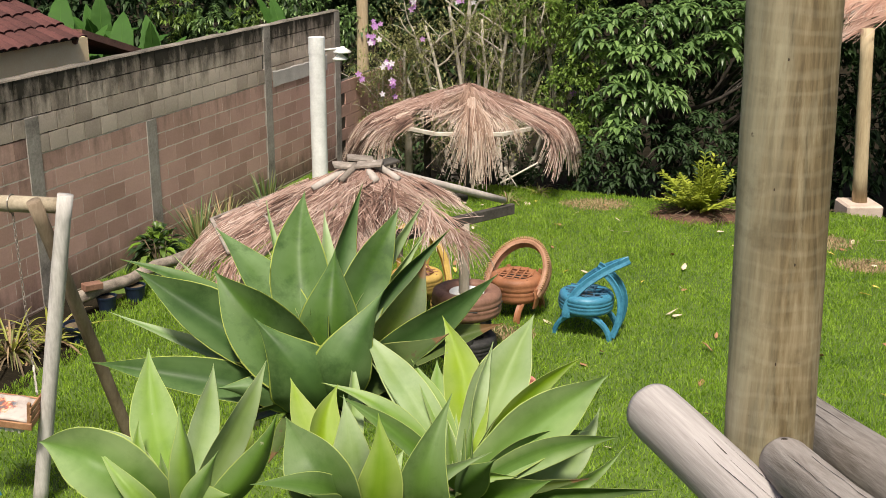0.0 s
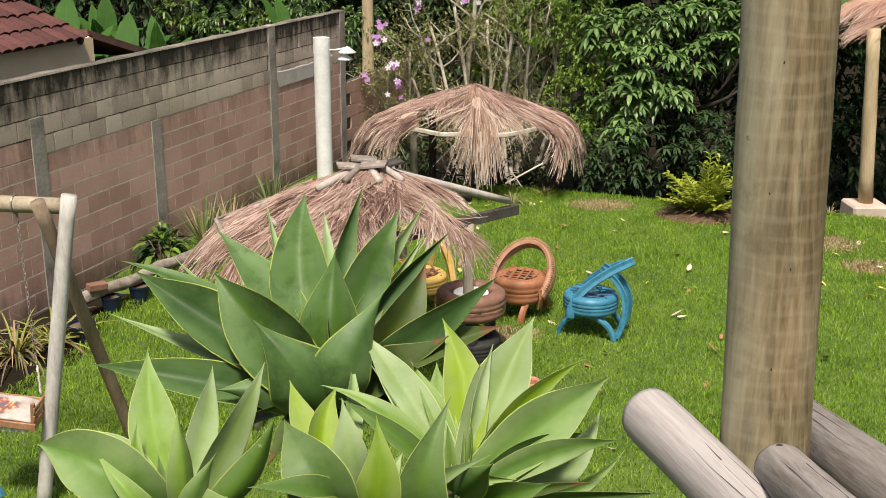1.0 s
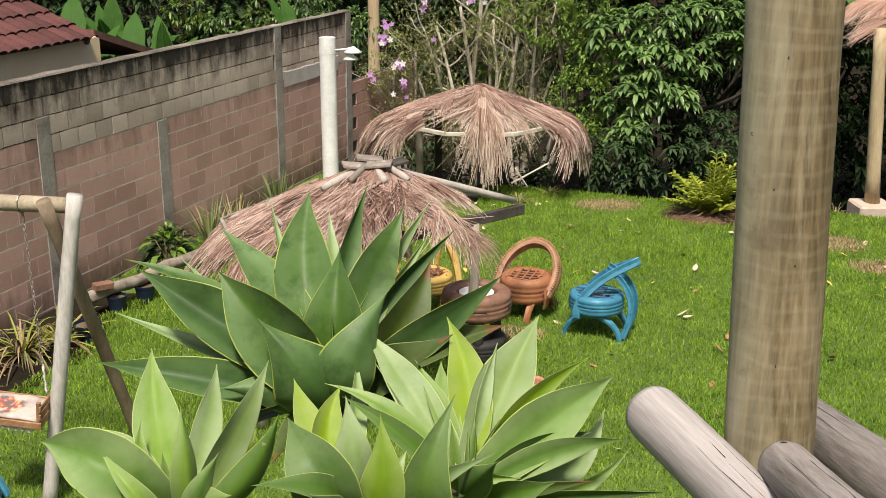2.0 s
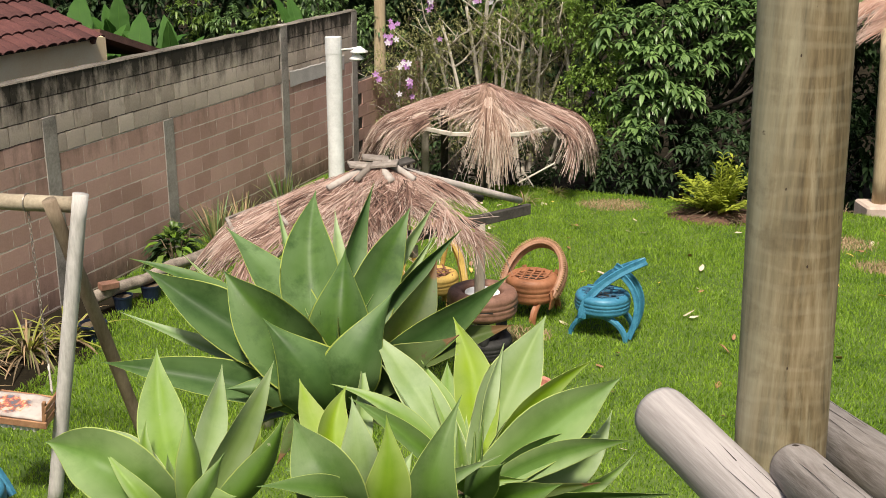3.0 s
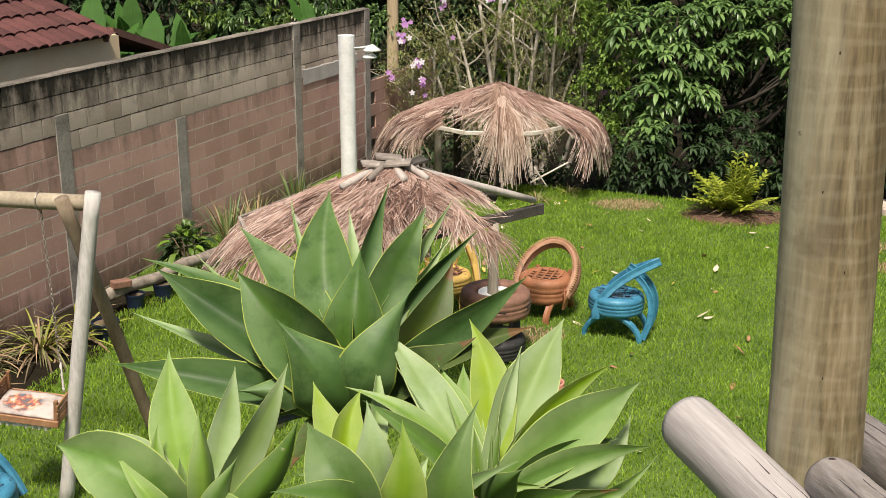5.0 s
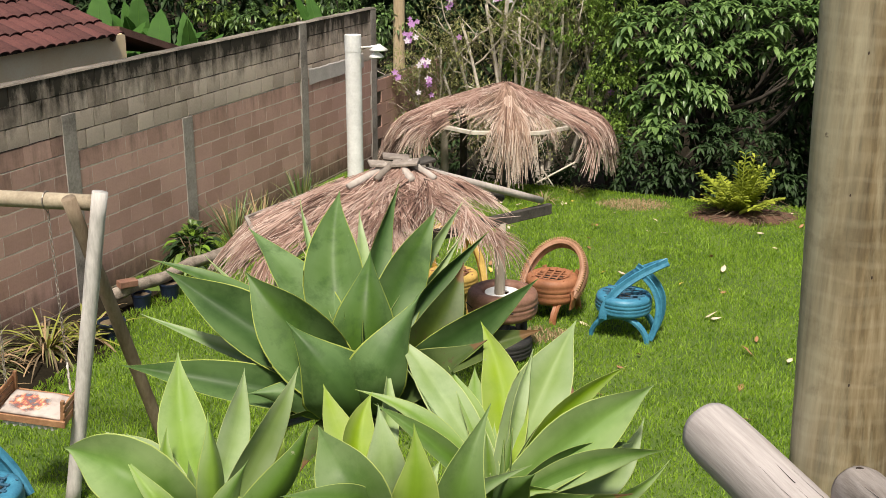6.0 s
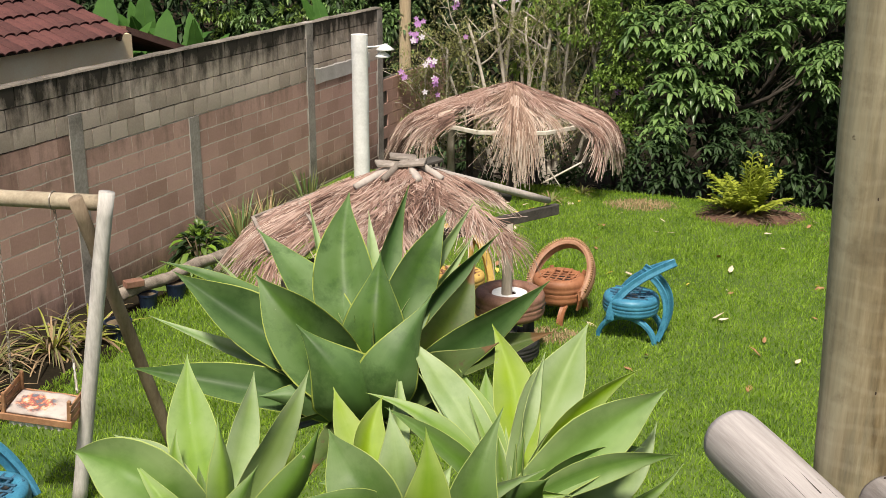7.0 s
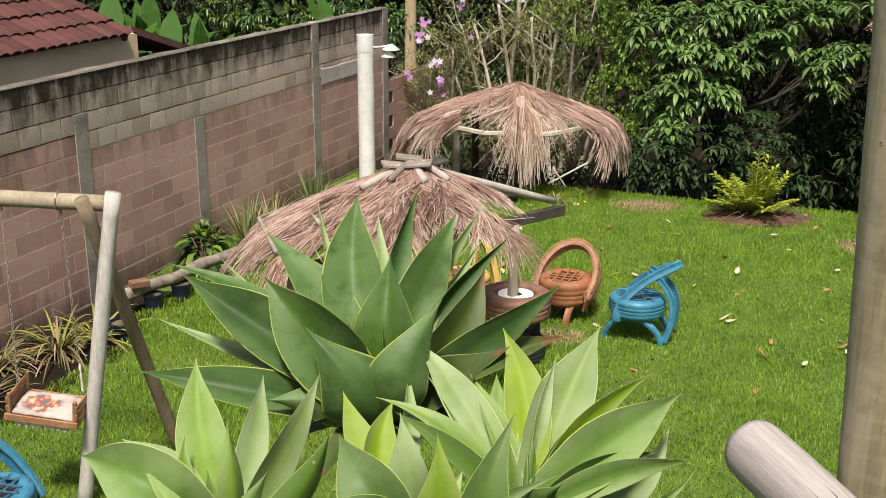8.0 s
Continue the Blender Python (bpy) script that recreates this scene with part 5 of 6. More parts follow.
bmesh.ops.translate(bm, vec=(0, 0, -0.02), verts=[e for e in ext["geom"] if isinstance(e, bmesh.types.BMVert)])
part("cushion", bm, M_CUSHION, seat, "pale printed cushion with faded coloured patches", smooth=True)
bm = bmesh.new()
rows = []
for i in range(41):
    x = -0.22 + 0.44 * i / 40
    h = 0.045 + 0.02 * noise.noise((x * 30, 0, 0))
    rows.append((bm.verts.new((x, -0.18 + 0.006 * math.sin(i), -0.012)), bm.verts.new((x, -0.17 + 0.01 * math.sin(i * 1.3), -0.012 - h)), bm.verts.new((x, -0.155 + 0.01 * math.sin(i * 1.3), -0.012 - h)), bm.verts.new((x, -0.16, -0.012))))
for a, b in zip(rows, rows[1:]):
    for j in range(4):
        bm.faces.new((a[j], b[j], b[(j + 1) % 4], a[(j + 1) % 4]))
part("fringe", bm, M_FRINGE, seat, "white ragged fringe")
for s, bx in ((-1, 0.80), (1, 0.375)):
    chain(BR - bw * bx - Vector((0, 0, 0.05)), seat_m @ Vector((0.27 * s, 0.0, 0.16)), swing)
    c = BR - bw * bx
    ring = [c + bn * (0.062 * math.cos(radians(k * 30))) + Vector((0, 0, 0.062 * math.sin(radians(k * 30)))) for k in range(13)]
    part("chain_loop", bm_tube(ring, [0.006] * 13, 5, caps=False), M_CHAIN, swing, "chain loop round the beam")
part("rope", bm_tube(line(seat_m @ Vector((0.27, 0, 0.16)), (seat_m @ Vector((0.27, 0, 0.16))).lerp(BR - bw * 0.375, 0.16), 8), [0.006 + 0.004 * (i % 2) for i in range(9)], 8), M_FRINGE, swing, "white plastic sleeve on the chain", smooth=True)

# ---- lamp pole ----
pole = thing("lamp_pole", (-1.0, 14.33, height(-1.0, 14.33)), 0, "white painted round pole carrying a small saucer lamp", "lamp pole")
bm = bm_tube(line((0.0, 0, -0.03), (0, 0, 2.45), 12), [0.106] * 13, 20, wobble=0.03)
part("shaft", bm, M_POLE, pole, "white painted timber shaft", smooth=True)
part("cap", bm_tube([(0, 0, 2.25), (0, 0, 2.46)], [0.108, 0.108], 20), M_POLE, pole, "white pole cap")
part("arm", bm_tube([(0.09, -0.02, 2.30), (0.2, -0.04, 2.31), (0.36, -0.06, 2.34)], [0.012] * 3, 8), M_WHITE, pole, "thin white lamp arm", smooth=True)
for x, z, r in ((0.33, 2.28, 0.12), (0.30, 2.19, 0.10)):
    part("lamp_shade", revolve([(0.012, z + 0.07), (0.03, z + 0.06), (r, z), (r - 0.01, z - 0.012), (0.03, z + 0.035), (0.012, z + 0.05)], 20), M_WHITE, pole, "white saucer shade", smooth=True, m=pose(x, -0.05, 0))
for z, a in ((0.47, 250), (0.47, 300)):
    part("bolt", bm_tube([polar(0.10, a, z), polar(0.135, a, z)], [0.012] * 2, 6), M_CHAIN, pole)

# ---- along the foot of the wall ----
trunk = thing("fallen_log", (0, 0, 0), 0, "grey weathered log lying on blocks by the wall", "log")
a, b = Vector((-3.25, 10.75, 0.22)), Vector((-2.15, 12.3, 0.30))
part("trunk", bm_tube([a.lerp(b, i / 14) + Vector((0, 0, 0.015 * math.sin(i))) for i in range(15)], [0.064 * (1 + 0.08 * math.sin(i * 1.9)) for i in range(15)], 14, wobble=0.3, seed=4), M_OLD_LOG, trunk, smooth=True)
for x, y, r, mat, lab in ((-3.10, 10.12, 0.13, M_NAVY, "dark blue plastic plant tub on the grass"), (-2.80, 11.28, 0.11, M_NAVY, "small dark blue plastic plant tub under the log"), (-3.02, 10.95, 0.10, M_NAVY, "dark blue plastic tub holding up the log")):
    tub = thing("plant_tub", (x, y, height(x, y)), 0, lab, "plant tub", "plant tubs along the wall")
    part("tub", revolve([(0.01, 0), (r * 0.8, 0.0), (r, 0.15), (r * 1.06, 0.15), (r * 1.06, 0.17), (r * 0.94, 0.17), (r * 0.75, 0.02), (0.01, 0.02)], 20, closed=False), mat, tub, smooth=False)
    part("soil", bm_tube([(0, 0, 0.02), (0, 0, 0.145)], [r * 0.76, r * 0.9], 14), M_STEM, tub, "dark potting soil")
brick = tagged(part("loose_brick", bm_box(0.2, 0.1, 0.07, 0.006), M_BROWN_TYRE, m=pose(-3.12, 10.83, 0.325, 4, 3, 40)), "broken red clay brick lying on the log", "brick")
pot = thing("clay_pot", (1.10, 8.62, height(1.10, 8.62)), 0, "round pinkish clay pot standing on the lawn", "pot")
part("bowl", revolve([(0.01, 0.0), (0.07, 0.0), (0.12, 0.07), (0.125, 0.13), (0.10, 0.19), (0.105, 0.21), (0.09, 0.21), (0.085, 0.18), (0.10, 0.12), (0.06, 0.02), (0.01, 0.02)], 22, closed=False), M_PINK, pot, smooth=True)

# ---- foliage ----
def leaf_mesh(name, P, D, L, W, mat, parent=None, label="", fold=0.25, droop=0.35, up=None):
    """Many leaves at once: two half blades folded at the midrib, bending towards the tip. P, D: base and direction of each; L, W: sizes."""
    n = len(P)
    D = D / np.linalg.norm(D, axis=1, keepdims=True)
    U = np.tile([0, 0, 1.0], (n, 1)) if up is None else up
    S = np.cross(D, U)
    S /= np.linalg.norm(S, axis=1, keepdims=True) + 1e-9
    N = np.cross(S, D)
    L, W = np.asarray(L)[:, None], np.asarray(W)[:, None]
    down = np.array([[0, 0, -1.0]])

    def at(v, u, rise):
        return P + D * (L * v) + S * (W * u) + N * (W * rise) + down * (L * droop * v * v)
    pts = [at(0, 0, 0), at(0.30, 0.40, fold * 0.8), at(0.68, 0.42, fold * 0.8), at(1.0, 0, 0), at(0.68, -0.42, fold * 0.8), at(0.30, -0.40, fold * 0.8), at(0.45, 0, 0), at(0.75, 0, 0)]
    V = np.stack(pts, 1).reshape(-1, 3)
    k = np.arange(n)[:, None] * 8
    quads = np.concatenate([k + [0, 1, 2, 6], k + [6, 2, 3, 7], k + [0, 6, 4, 5], k + [6, 7, 3, 4]], 1)
    me = bpy.data.meshes.new(name)
    me.vertices.add(8 * n), me.loops.add(16 * n), me.polygons.add(4 * n)
    me.vertices.foreach_set("co", V.ravel())
    me.loops.foreach_set("vertex_index", quads.ravel())
    me.polygons.foreach_set("loop_start", np.arange(4 * n) * 4)
    me.update(calc_edges=True)
    me.materials.append(mat)
    ob = new(name, me)
    if parent is not None:
        ob.parent = parent
    if label:
        ob["label"] = label
    return ob


def ball(r, n):
    v = r.normal(size=(n, 3))
    return v / np.linalg.norm(v, axis=1, keepdims=True)


def whorls(r, lobes, per_area, leaves, size, fill=0.25):
    """Rosettes of leaves over the skins of several lobes; some sit deeper inside."""
    P, D, L = [], [], []
    for cx, cy, cz, rx, ry, rz in lobes:
        n = int(per_area * 4 * math.pi * ((rx * ry) ** 1.6 / 3 + (rx * rz) ** 1.6 / 3 + (ry * rz) ** 1.6 / 3) ** (1 / 1.6))
        o = ball(r, n)
        depth = 1 - fill * r.uniform(0, 1, (n, 1)) ** 2 + 0.10 * r.normal(size=(n, 1))
        lump = 1 + 0.16 * np.array([noise.noise((a[0] * 2.5 + cx, a[1] * 2.5 + cy, a[2] * 2.5 + cz)) for a in o])[:, None]
        c = np.array([cx, cy, cz]) + o * [rx, ry, rz] * depth * lump
        for k in range(leaves):
            t = ball(r, n)
            d = o * 0.75 + t * 0.9 + [0, 0, 0.12]
            P.append(c + t * size * 0.10)
            D.append(d)
            L.append(size * r.uniform(0.6, 1.15, n))
    return np.concatenate(P), np.concatenate(D), np.concatenate(L)


def umbrellas(r, lobes, per_area, leaves, size):
    """Whorls at the twig ends: narrow leaves spread round a rising twig and hanging at their tips, in separate tiers."""
    P, D, L = [], [], []
    for cx, cy, cz, rx, ry, rz in lobes:
        n = int(per_area * 4 * math.pi * ((rx * ry) ** 1.6 / 3 + (rx * rz) ** 1.6 / 3 + (ry * rz) ** 1.6 / 3) ** (1 / 1.6))
        o = ball(r, n)
        c = np.array([cx, cy, cz]) + o * [rx, ry, rz] * r.uniform(0.72, 1.08, (n, 1))
        axis = o * 0.55 + [0, 0, 0.75] + r.normal(size=(n, 3)) * 0.15
        axis /= np.linalg.norm(axis, axis=1, keepdims=True)
        e = np.cross(axis, [0.31, 0.95, 0.05])
        e /= np.linalg.norm(e, axis=1, keepdims=True)
        f = np.cross(axis, e)
        turn = r.uniform(0, 2 * np.pi, n)
        big = r.uniform(0.75, 1.15, n)
        for k in range(leaves):
            a = (turn + 2 * np.pi * k / leaves + r.normal(size=n) * 0.16)[:, None]
            d = e * np.cos(a) + f * np.sin(a) + axis * r.uniform(-0.05, 0.45, (n, 1))
            P.append(c + d * size * 0.06)
            D.append(d)
            L.append(size * big * r.uniform(0.75, 1.1, n))
    return np.concatenate(P), np.concatenate(D), np.concatenate(L)


def limb(bm, a, b, r0, r1, r, bend=0.12, n=7, seg=7):
    a, b = Vector(a), Vector(b)
    side = Vector(r.normal(size=3)) * (b - a).length * bend
    pts = [a.lerp(b, i / n) + side * math.sin(math.pi * i / n) + Vector(r.normal(size=3)) * 0.01 * (i > 0) for i in range(n + 1)]
    add_tube(bm, pts, [r0 + (r1 - r0) * i / n for i in range(n + 1)], seg)
    return pts


def tree(foot, lobes, mat, label, per_area, leaves, size, shape, seed, trunk=0.12, droop=0.5, name="tree", bark=None, group="trees behind the lawn", tiers=False):
    """A tapered trunk with limbs into every lobe, and a crown of leaf whorls."""
    r = np.random.default_rng(seed)
    z = height(foot[0], foot[1])
    t = thing(name, (foot[0], foot[1], z), 0, label, "tree" if name == "tree" else "shrub", group)
    base = Vector((foot[0], foot[1], z))
    loc = [(cx - base.x, cy - base.y, cz - base.z, a, b, c) for cx, cy, cz, a, b, c in lobes]
    bm = bmesh.new()
    top = Vector(np.mean([q[:3] for q in loc], axis=0))
    pts = limb(bm, (0, 0, -0.1), (top.x * 0.6, top.y * 0.6, top.z * 0.75), trunk, trunk * 0.45, r, 0.06, 9, 9)
    for q in loc:
        start = pts[int(r.integers(3, 9))]
        p2 = limb(bm, start, q[:3], trunk * 0.4, trunk * 0.10, r)
        for _ in range(4):
            limb(bm, p2[int(r.integers(3, 7))], Vector(q[:3]) + Vector(ball(r, 1)[0]) * 0.8 * min(q[3:]), trunk * 0.14, trunk * 0.04, r, n=4, seg=5)
    part("trunk", bm, bark or M_BARK, t, "branching trunk", smooth=True)
    P, D, L = (umbrellas if tiers else whorls)(r, loc, per_area, leaves, size)
    leaf_mesh("crown", P, D, L, L * shape, mat, t, "dense leafy crown", droop=droop)
    return t


# the glossy-leaved tree whose branches hang over the lawn's end
tree((4.5, 18.6), [(3.30, 17.7, 2.15, 0.42, 0.35, 0.34), (3.95, 17.6, 2.35, 0.46, 0.35, 0.32), (3.85, 17.4, 1.72, 0.50, 0.35, 0.36), (4.25, 17.3, 1.22, 0.40, 0.30, 0.28), (3.50, 17.3, 1.15, 0.42, 0.30, 0.34), (4.55, 17.5, 1.72, 0.34, 0.30, 0.26),
                   (5.10, 17.6, 1.98, 0.40, 0.30, 0.22), (5.55, 17.7, 2.36, 0.50, 0.35, 0.26), (5.86, 17.5, 1.66, 0.34, 0.30, 0.22), (6.03, 17.4, 1.36, 0.28, 0.25, 0.20), (6.30, 17.5, 1.84, 0.34, 0.28, 0.20), (4.85, 17.8, 2.50, 0.46, 0.35, 0.24),
                   (3.50, 17.1, 0.62, 0.34, 0.25, 0.28), (6.6, 17.8, 2.6, 0.6, 0.4, 0.28), (4.3, 18.3, 3.3, 1.5, 0.7, 0.5), (6.6, 18.5, 3.5, 1.5, 0.7, 0.5)],
     M_LEAF, "broad tree with drooping whorls of large glossy leaves", 28, 8, 0.185, 0.43, 21, droop=0.45, tiers=True)
# undergrowth below it, the canopy's shade put into its leaf colour
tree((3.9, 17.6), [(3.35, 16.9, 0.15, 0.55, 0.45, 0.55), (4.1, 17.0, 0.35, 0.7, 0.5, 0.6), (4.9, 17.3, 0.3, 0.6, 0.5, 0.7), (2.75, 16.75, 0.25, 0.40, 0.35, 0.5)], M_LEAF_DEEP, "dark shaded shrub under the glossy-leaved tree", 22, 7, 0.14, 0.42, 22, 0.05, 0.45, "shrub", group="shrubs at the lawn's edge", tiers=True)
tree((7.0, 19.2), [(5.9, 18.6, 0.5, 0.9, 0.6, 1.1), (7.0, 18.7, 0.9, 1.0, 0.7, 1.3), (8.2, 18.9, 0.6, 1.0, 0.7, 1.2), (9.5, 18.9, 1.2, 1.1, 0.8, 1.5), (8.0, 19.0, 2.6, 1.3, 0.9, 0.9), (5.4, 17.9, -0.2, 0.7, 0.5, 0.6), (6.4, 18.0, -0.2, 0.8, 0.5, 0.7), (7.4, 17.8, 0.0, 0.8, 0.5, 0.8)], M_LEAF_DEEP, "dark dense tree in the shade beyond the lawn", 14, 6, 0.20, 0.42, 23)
# dark shrub added so the gap behind the farther hut reads as shade
tree((1.7, 18.6), [(1.75, 18.2, -0.15, 0.6, 0.4, 0.55), (0.9, 18.5, -0.1, 0.6, 0.4, 0.6), (0.1, 18.6, 0.0, 0.6, 0.4, 0.5), (2.5, 17.9, -0.2, 0.5, 0.35, 0.5)], M_LEAF_DEEP, "added dark shrub standing for shade behind the farther hut", 22, 6, 0.13, 0.42, 28, 0.05, 0.4, "shrub", group="shrubs at the lawn's edge")
# the finer flowering bush beside it
tree((2.8, 18.4), [(2.80, 17.7, 1.10, 0.50, 0.4, 0.55), (3.0, 17.8, 1.72, 0.45, 0.4, 0.45), (2.35, 18.2, 2.30, 0.55, 0.5, 0.40), (2.95, 17.5, 0.50, 0.42, 0.35, 0.4), (2.95, 18.1, 2.55, 0.5, 0.5, 0.3)], M_LEAF_FINE, "fine-leaved green bush with a few purple flowers", 90, 5, 0.085, 0.42, 24, 0.05, 0.3, "shrub", group="shrubs at the lawn's edge")
tree((1.42, 19.5), [(1.50, 19.05, 1.60, 0.25, 0.26, 0.48), (1.46, 19.1, 2.35, 0.32, 0.3, 0.48), (1.6, 19.2, 0.9, 0.32, 0.3, 0.4)], M_LEAF_BRIGHT, "slim bush with bright hanging leaves", 38, 6, 0.14, 0.36, 25, 0.04, 0.9, "shrub", group="shrubs at the lawn's edge")
# an unseen canopy, added over the lawn's end to keep the ground below in shade
tree((6.6, 20.4), [(4.2, 19.6, 4.8, 2.0, 1.3, 0.9), (7.0, 19.4, 4.8, 2.2, 1.3, 0.9), (9.6, 19.4, 4.6, 2.0, 1.3, 0.9), (5.6, 20.8, 5.2, 2.4, 1.6, 1.0), (8.6, 20.6, 5.2, 2.4, 1.6, 1.0)], M_LEAF_DEEP, "added unseen tree canopy shading the lawn's far edge", 12, 6, 0.22, 0.42, 27, 0.2)
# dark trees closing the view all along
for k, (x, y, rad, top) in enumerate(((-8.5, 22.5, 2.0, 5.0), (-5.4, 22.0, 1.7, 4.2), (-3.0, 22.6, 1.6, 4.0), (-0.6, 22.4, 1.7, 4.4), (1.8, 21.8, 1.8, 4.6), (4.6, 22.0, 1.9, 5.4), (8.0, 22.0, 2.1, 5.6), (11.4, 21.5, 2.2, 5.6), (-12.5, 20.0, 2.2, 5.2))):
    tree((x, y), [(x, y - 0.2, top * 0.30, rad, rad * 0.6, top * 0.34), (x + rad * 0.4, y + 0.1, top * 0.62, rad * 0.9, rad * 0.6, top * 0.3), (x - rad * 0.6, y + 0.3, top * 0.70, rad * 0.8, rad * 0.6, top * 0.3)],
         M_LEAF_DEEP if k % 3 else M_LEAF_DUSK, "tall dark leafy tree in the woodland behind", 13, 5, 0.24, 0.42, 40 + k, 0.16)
for k, (x, y, z, s) in enumerate(((-3.35, 20.9, 1.95, 0.42), (-2.55, 21.0, 2.15, 0.5), (-1.75, 20.8, 2.35, 0.45), (-4.1, 21.0, 2.2, 0.4), (-0.75, 20.8, 1.95, 0.45))):
    tree((x, y + 0.4), [(x, y, z, s, s * 0.8, s * 0.8), (x + 0.3, y + 0.2, z - 0.6, s, s * 0.8, s)], M_LEAF_BUSH if k % 2 else M_LEAF, "light green bush behind the garden wall", 30, 6, 0.13, 0.4, 60 + k, 0.05, 0.5, "shrub", group="bushes behind the wall")


# ---- the flowering shrubs: bare forked stems, fine leaves at the twig ends, violet and white flowers ----
def flower(at, d, mat, parent, size):
    d = Vector(d).normalized()
    s = d.cross(Vector((0.2, 0.1, 1))).normalized()
    u = d.cross(s)
    bm = bmesh.new()
    for k in range(5):
        a = radians(72 * k)
        e, f = s * math.cos(a) + u * math.sin(a), u * math.cos(a) - s * math.sin(a)
        p = Vector(at)
        v = [p, p + e * size * 0.45 + f * size * 0.30 + d * size * 0.10, p + e * size * 0.95 + f * size * 0.18 + d * size * 0.05, p + e * size * 0.95 - f * size * 0.18 + d * size * 0.05, p + e * size * 0.45 - f * size * 0.30 + d * size * 0.10]
        vs = [bm.verts.new(q) for q in v]
        mid = bm.verts.new(p + e * size * 0.6 + d * size * 0.02)
        for i, j in ((0, 1), (1, 2), (2, 3), (3, 4), (4, 0)):
            bm.faces.new((vs[i], vs[j], mid))
    return part("flower", bm, mat, parent, "violet five-petalled flower" if mat == M_VIOLET else "white five-petalled flower")


def stemmy(foot, stems, seed, label, twig_leaves=26, blooms=(), leaf=M_LEAF_OLIVE):
    r = np.random.default_rng(seed)
    z = height(foot[0], foot[1])
    t = thing("flowering_shrub", (foot[0], foot[1], z), 0, label, "shrub", "flowering shrubs")
    P, D = [], []
    for dx, dy, h, rad in stems:
        bm = bmesh.new()
        pts = limb(bm, (dx * 0.15, dy * 0.15, -0.05), (dx, dy, h), rad * 1.6, rad * 0.75, r, 0.05, 9, 7)
        for _ in range(7):
            i = int(r.integers(3, 10))
            o = ball(r, 1)[0] * [1, 0.6, 0.4] + [0, 0, 0.75]
            e = Vector(pts[i]) + Vector(o) * r.uniform(0.35, 0.8)
            q = limb(bm, pts[i], e, rad * 0.62, rad * 0.20, r, 0.10, 5, 5)
            for _ in range(4):
                j = int(r.integers(1, 6))
                e2 = Vector(q[j]) + Vector(ball(r, 1)[0] * [1, 0.7, 0.5] + [0, 0, 0.3]) * r.uniform(0.15, 0.4)
                limb(bm, q[j], e2, rad * 0.16, rad * 0.05, r, 0.1, 3, 4)
                n = twig_leaves
                c = np.array(e2) + r.normal(size=(n, 3)) * 0.10
                P.append(c)
                D.append(ball(r, n) + [0, 0, 0.2])
        part("stem", bm, M_PALE_BARK, t, "pale bare forked stem", smooth=True)
    P, D = np.concatenate(P), np.concatenate(D)
    L = 0.065 * r.uniform(0.6, 1.2, len(P))
    leaf_mesh("foliage", P, D, L, L * 0.42, leaf, t, "sparse fine olive leaves", droop=0.3)
    base = Vector((foot[0], foot[1], z))
    for x, y, zz, s, white in blooms:
        flower(Vector((x, y, zz)) - base, (0.1 * s, -1, 0.25), M_WHITE_PETAL if white else M_VIOLET, t, s * 0.052)
    return t


def bunch(cx, cy, cz, n, seed, spread=0.10, white=0.25):
    r = np.random.default_rng(seed)
    return [(cx + r.normal() * spread * 0.7, cy + r.normal() * 0.05, cz + r.normal() * spread, r.uniform(0.8, 1.2), r.uniform() < white) for _ in range(n)]


stemmy((1.25, 18.72), [(-0.9, -0.1, 2.9, 0.028), (0.2, -0.1, 3.2, 0.03), (-0.75, 0, 3.1, 0.030), (-0.35, 0.1, 3.4, 0.036), (0.0, 0.0, 3.6, 0.042), (0.1, 0.2, 3.3, 0.03), (-1.05, 0.1, 2.2, 0.022)], 71, "tall flowering shrub with pale bare stems and violet blooms", 31,
       bunch(0.27, 18.56, 2.49, 5, 1) + bunch(1.03, 18.56, 2.60, 4, 2) + [(0.45, 18.45, 1.95, 1.0, False), (1.30, 18.67, 2.53, 1, True)])
stemmy((1.90, 18.56), [(-0.05, -0.1, 3.0, 0.034), (0.22, -0.1, 3.3, 0.03), (0.5, -0.1, 3.1, 0.03), (0.05, 0, 3.3, 0.040), (0.35, 0.1, 3.2, 0.032), (0.62, 0.0, 2.7, 0.026), (-0.15, 0.1, 3.0, 0.026), (0.85, 0.1, 3.0, 0.024)], 72, "flowering shrub with several upright pale stems", 27,
       [(2.95, 18.18, 1.09, 1.1, False), (2.66, 18.45, 1.88, 0.8, False), (3.52, 18.02, 1.98, 0.8, False)])
stemmy((0.05, 19.10), [(-0.25, -0.3, 2.4, 0.022), (0.1, -0.2, 2.6, 0.026), (0.35, 0.0, 2.3, 0.024), (-0.4, 0, 2.0, 0.02), (0.5, -0.2, 1.7, 0.02)], 73, "leafy flowering shrub with violet and white blooms by the wall", 44,
       bunch(-0.39, 18.40, 1.93, 9, 3, 0.09) + bunch(-0.33, 18.40, 2.15, 5, 4, 0.06, 0.4) + bunch(-0.11, 18.34, 1.60, 6, 5, 0.08) + bunch(-0.06, 18.29, 1.19, 4, 6, 0.07) + bunch(-0.57, 18.40, 1.30, 3, 7, 0.06, 0) + [(-0.00, 18.23, 0.79, 0.8, False), (-0.22, 18.34, 1.06, 1, True)])


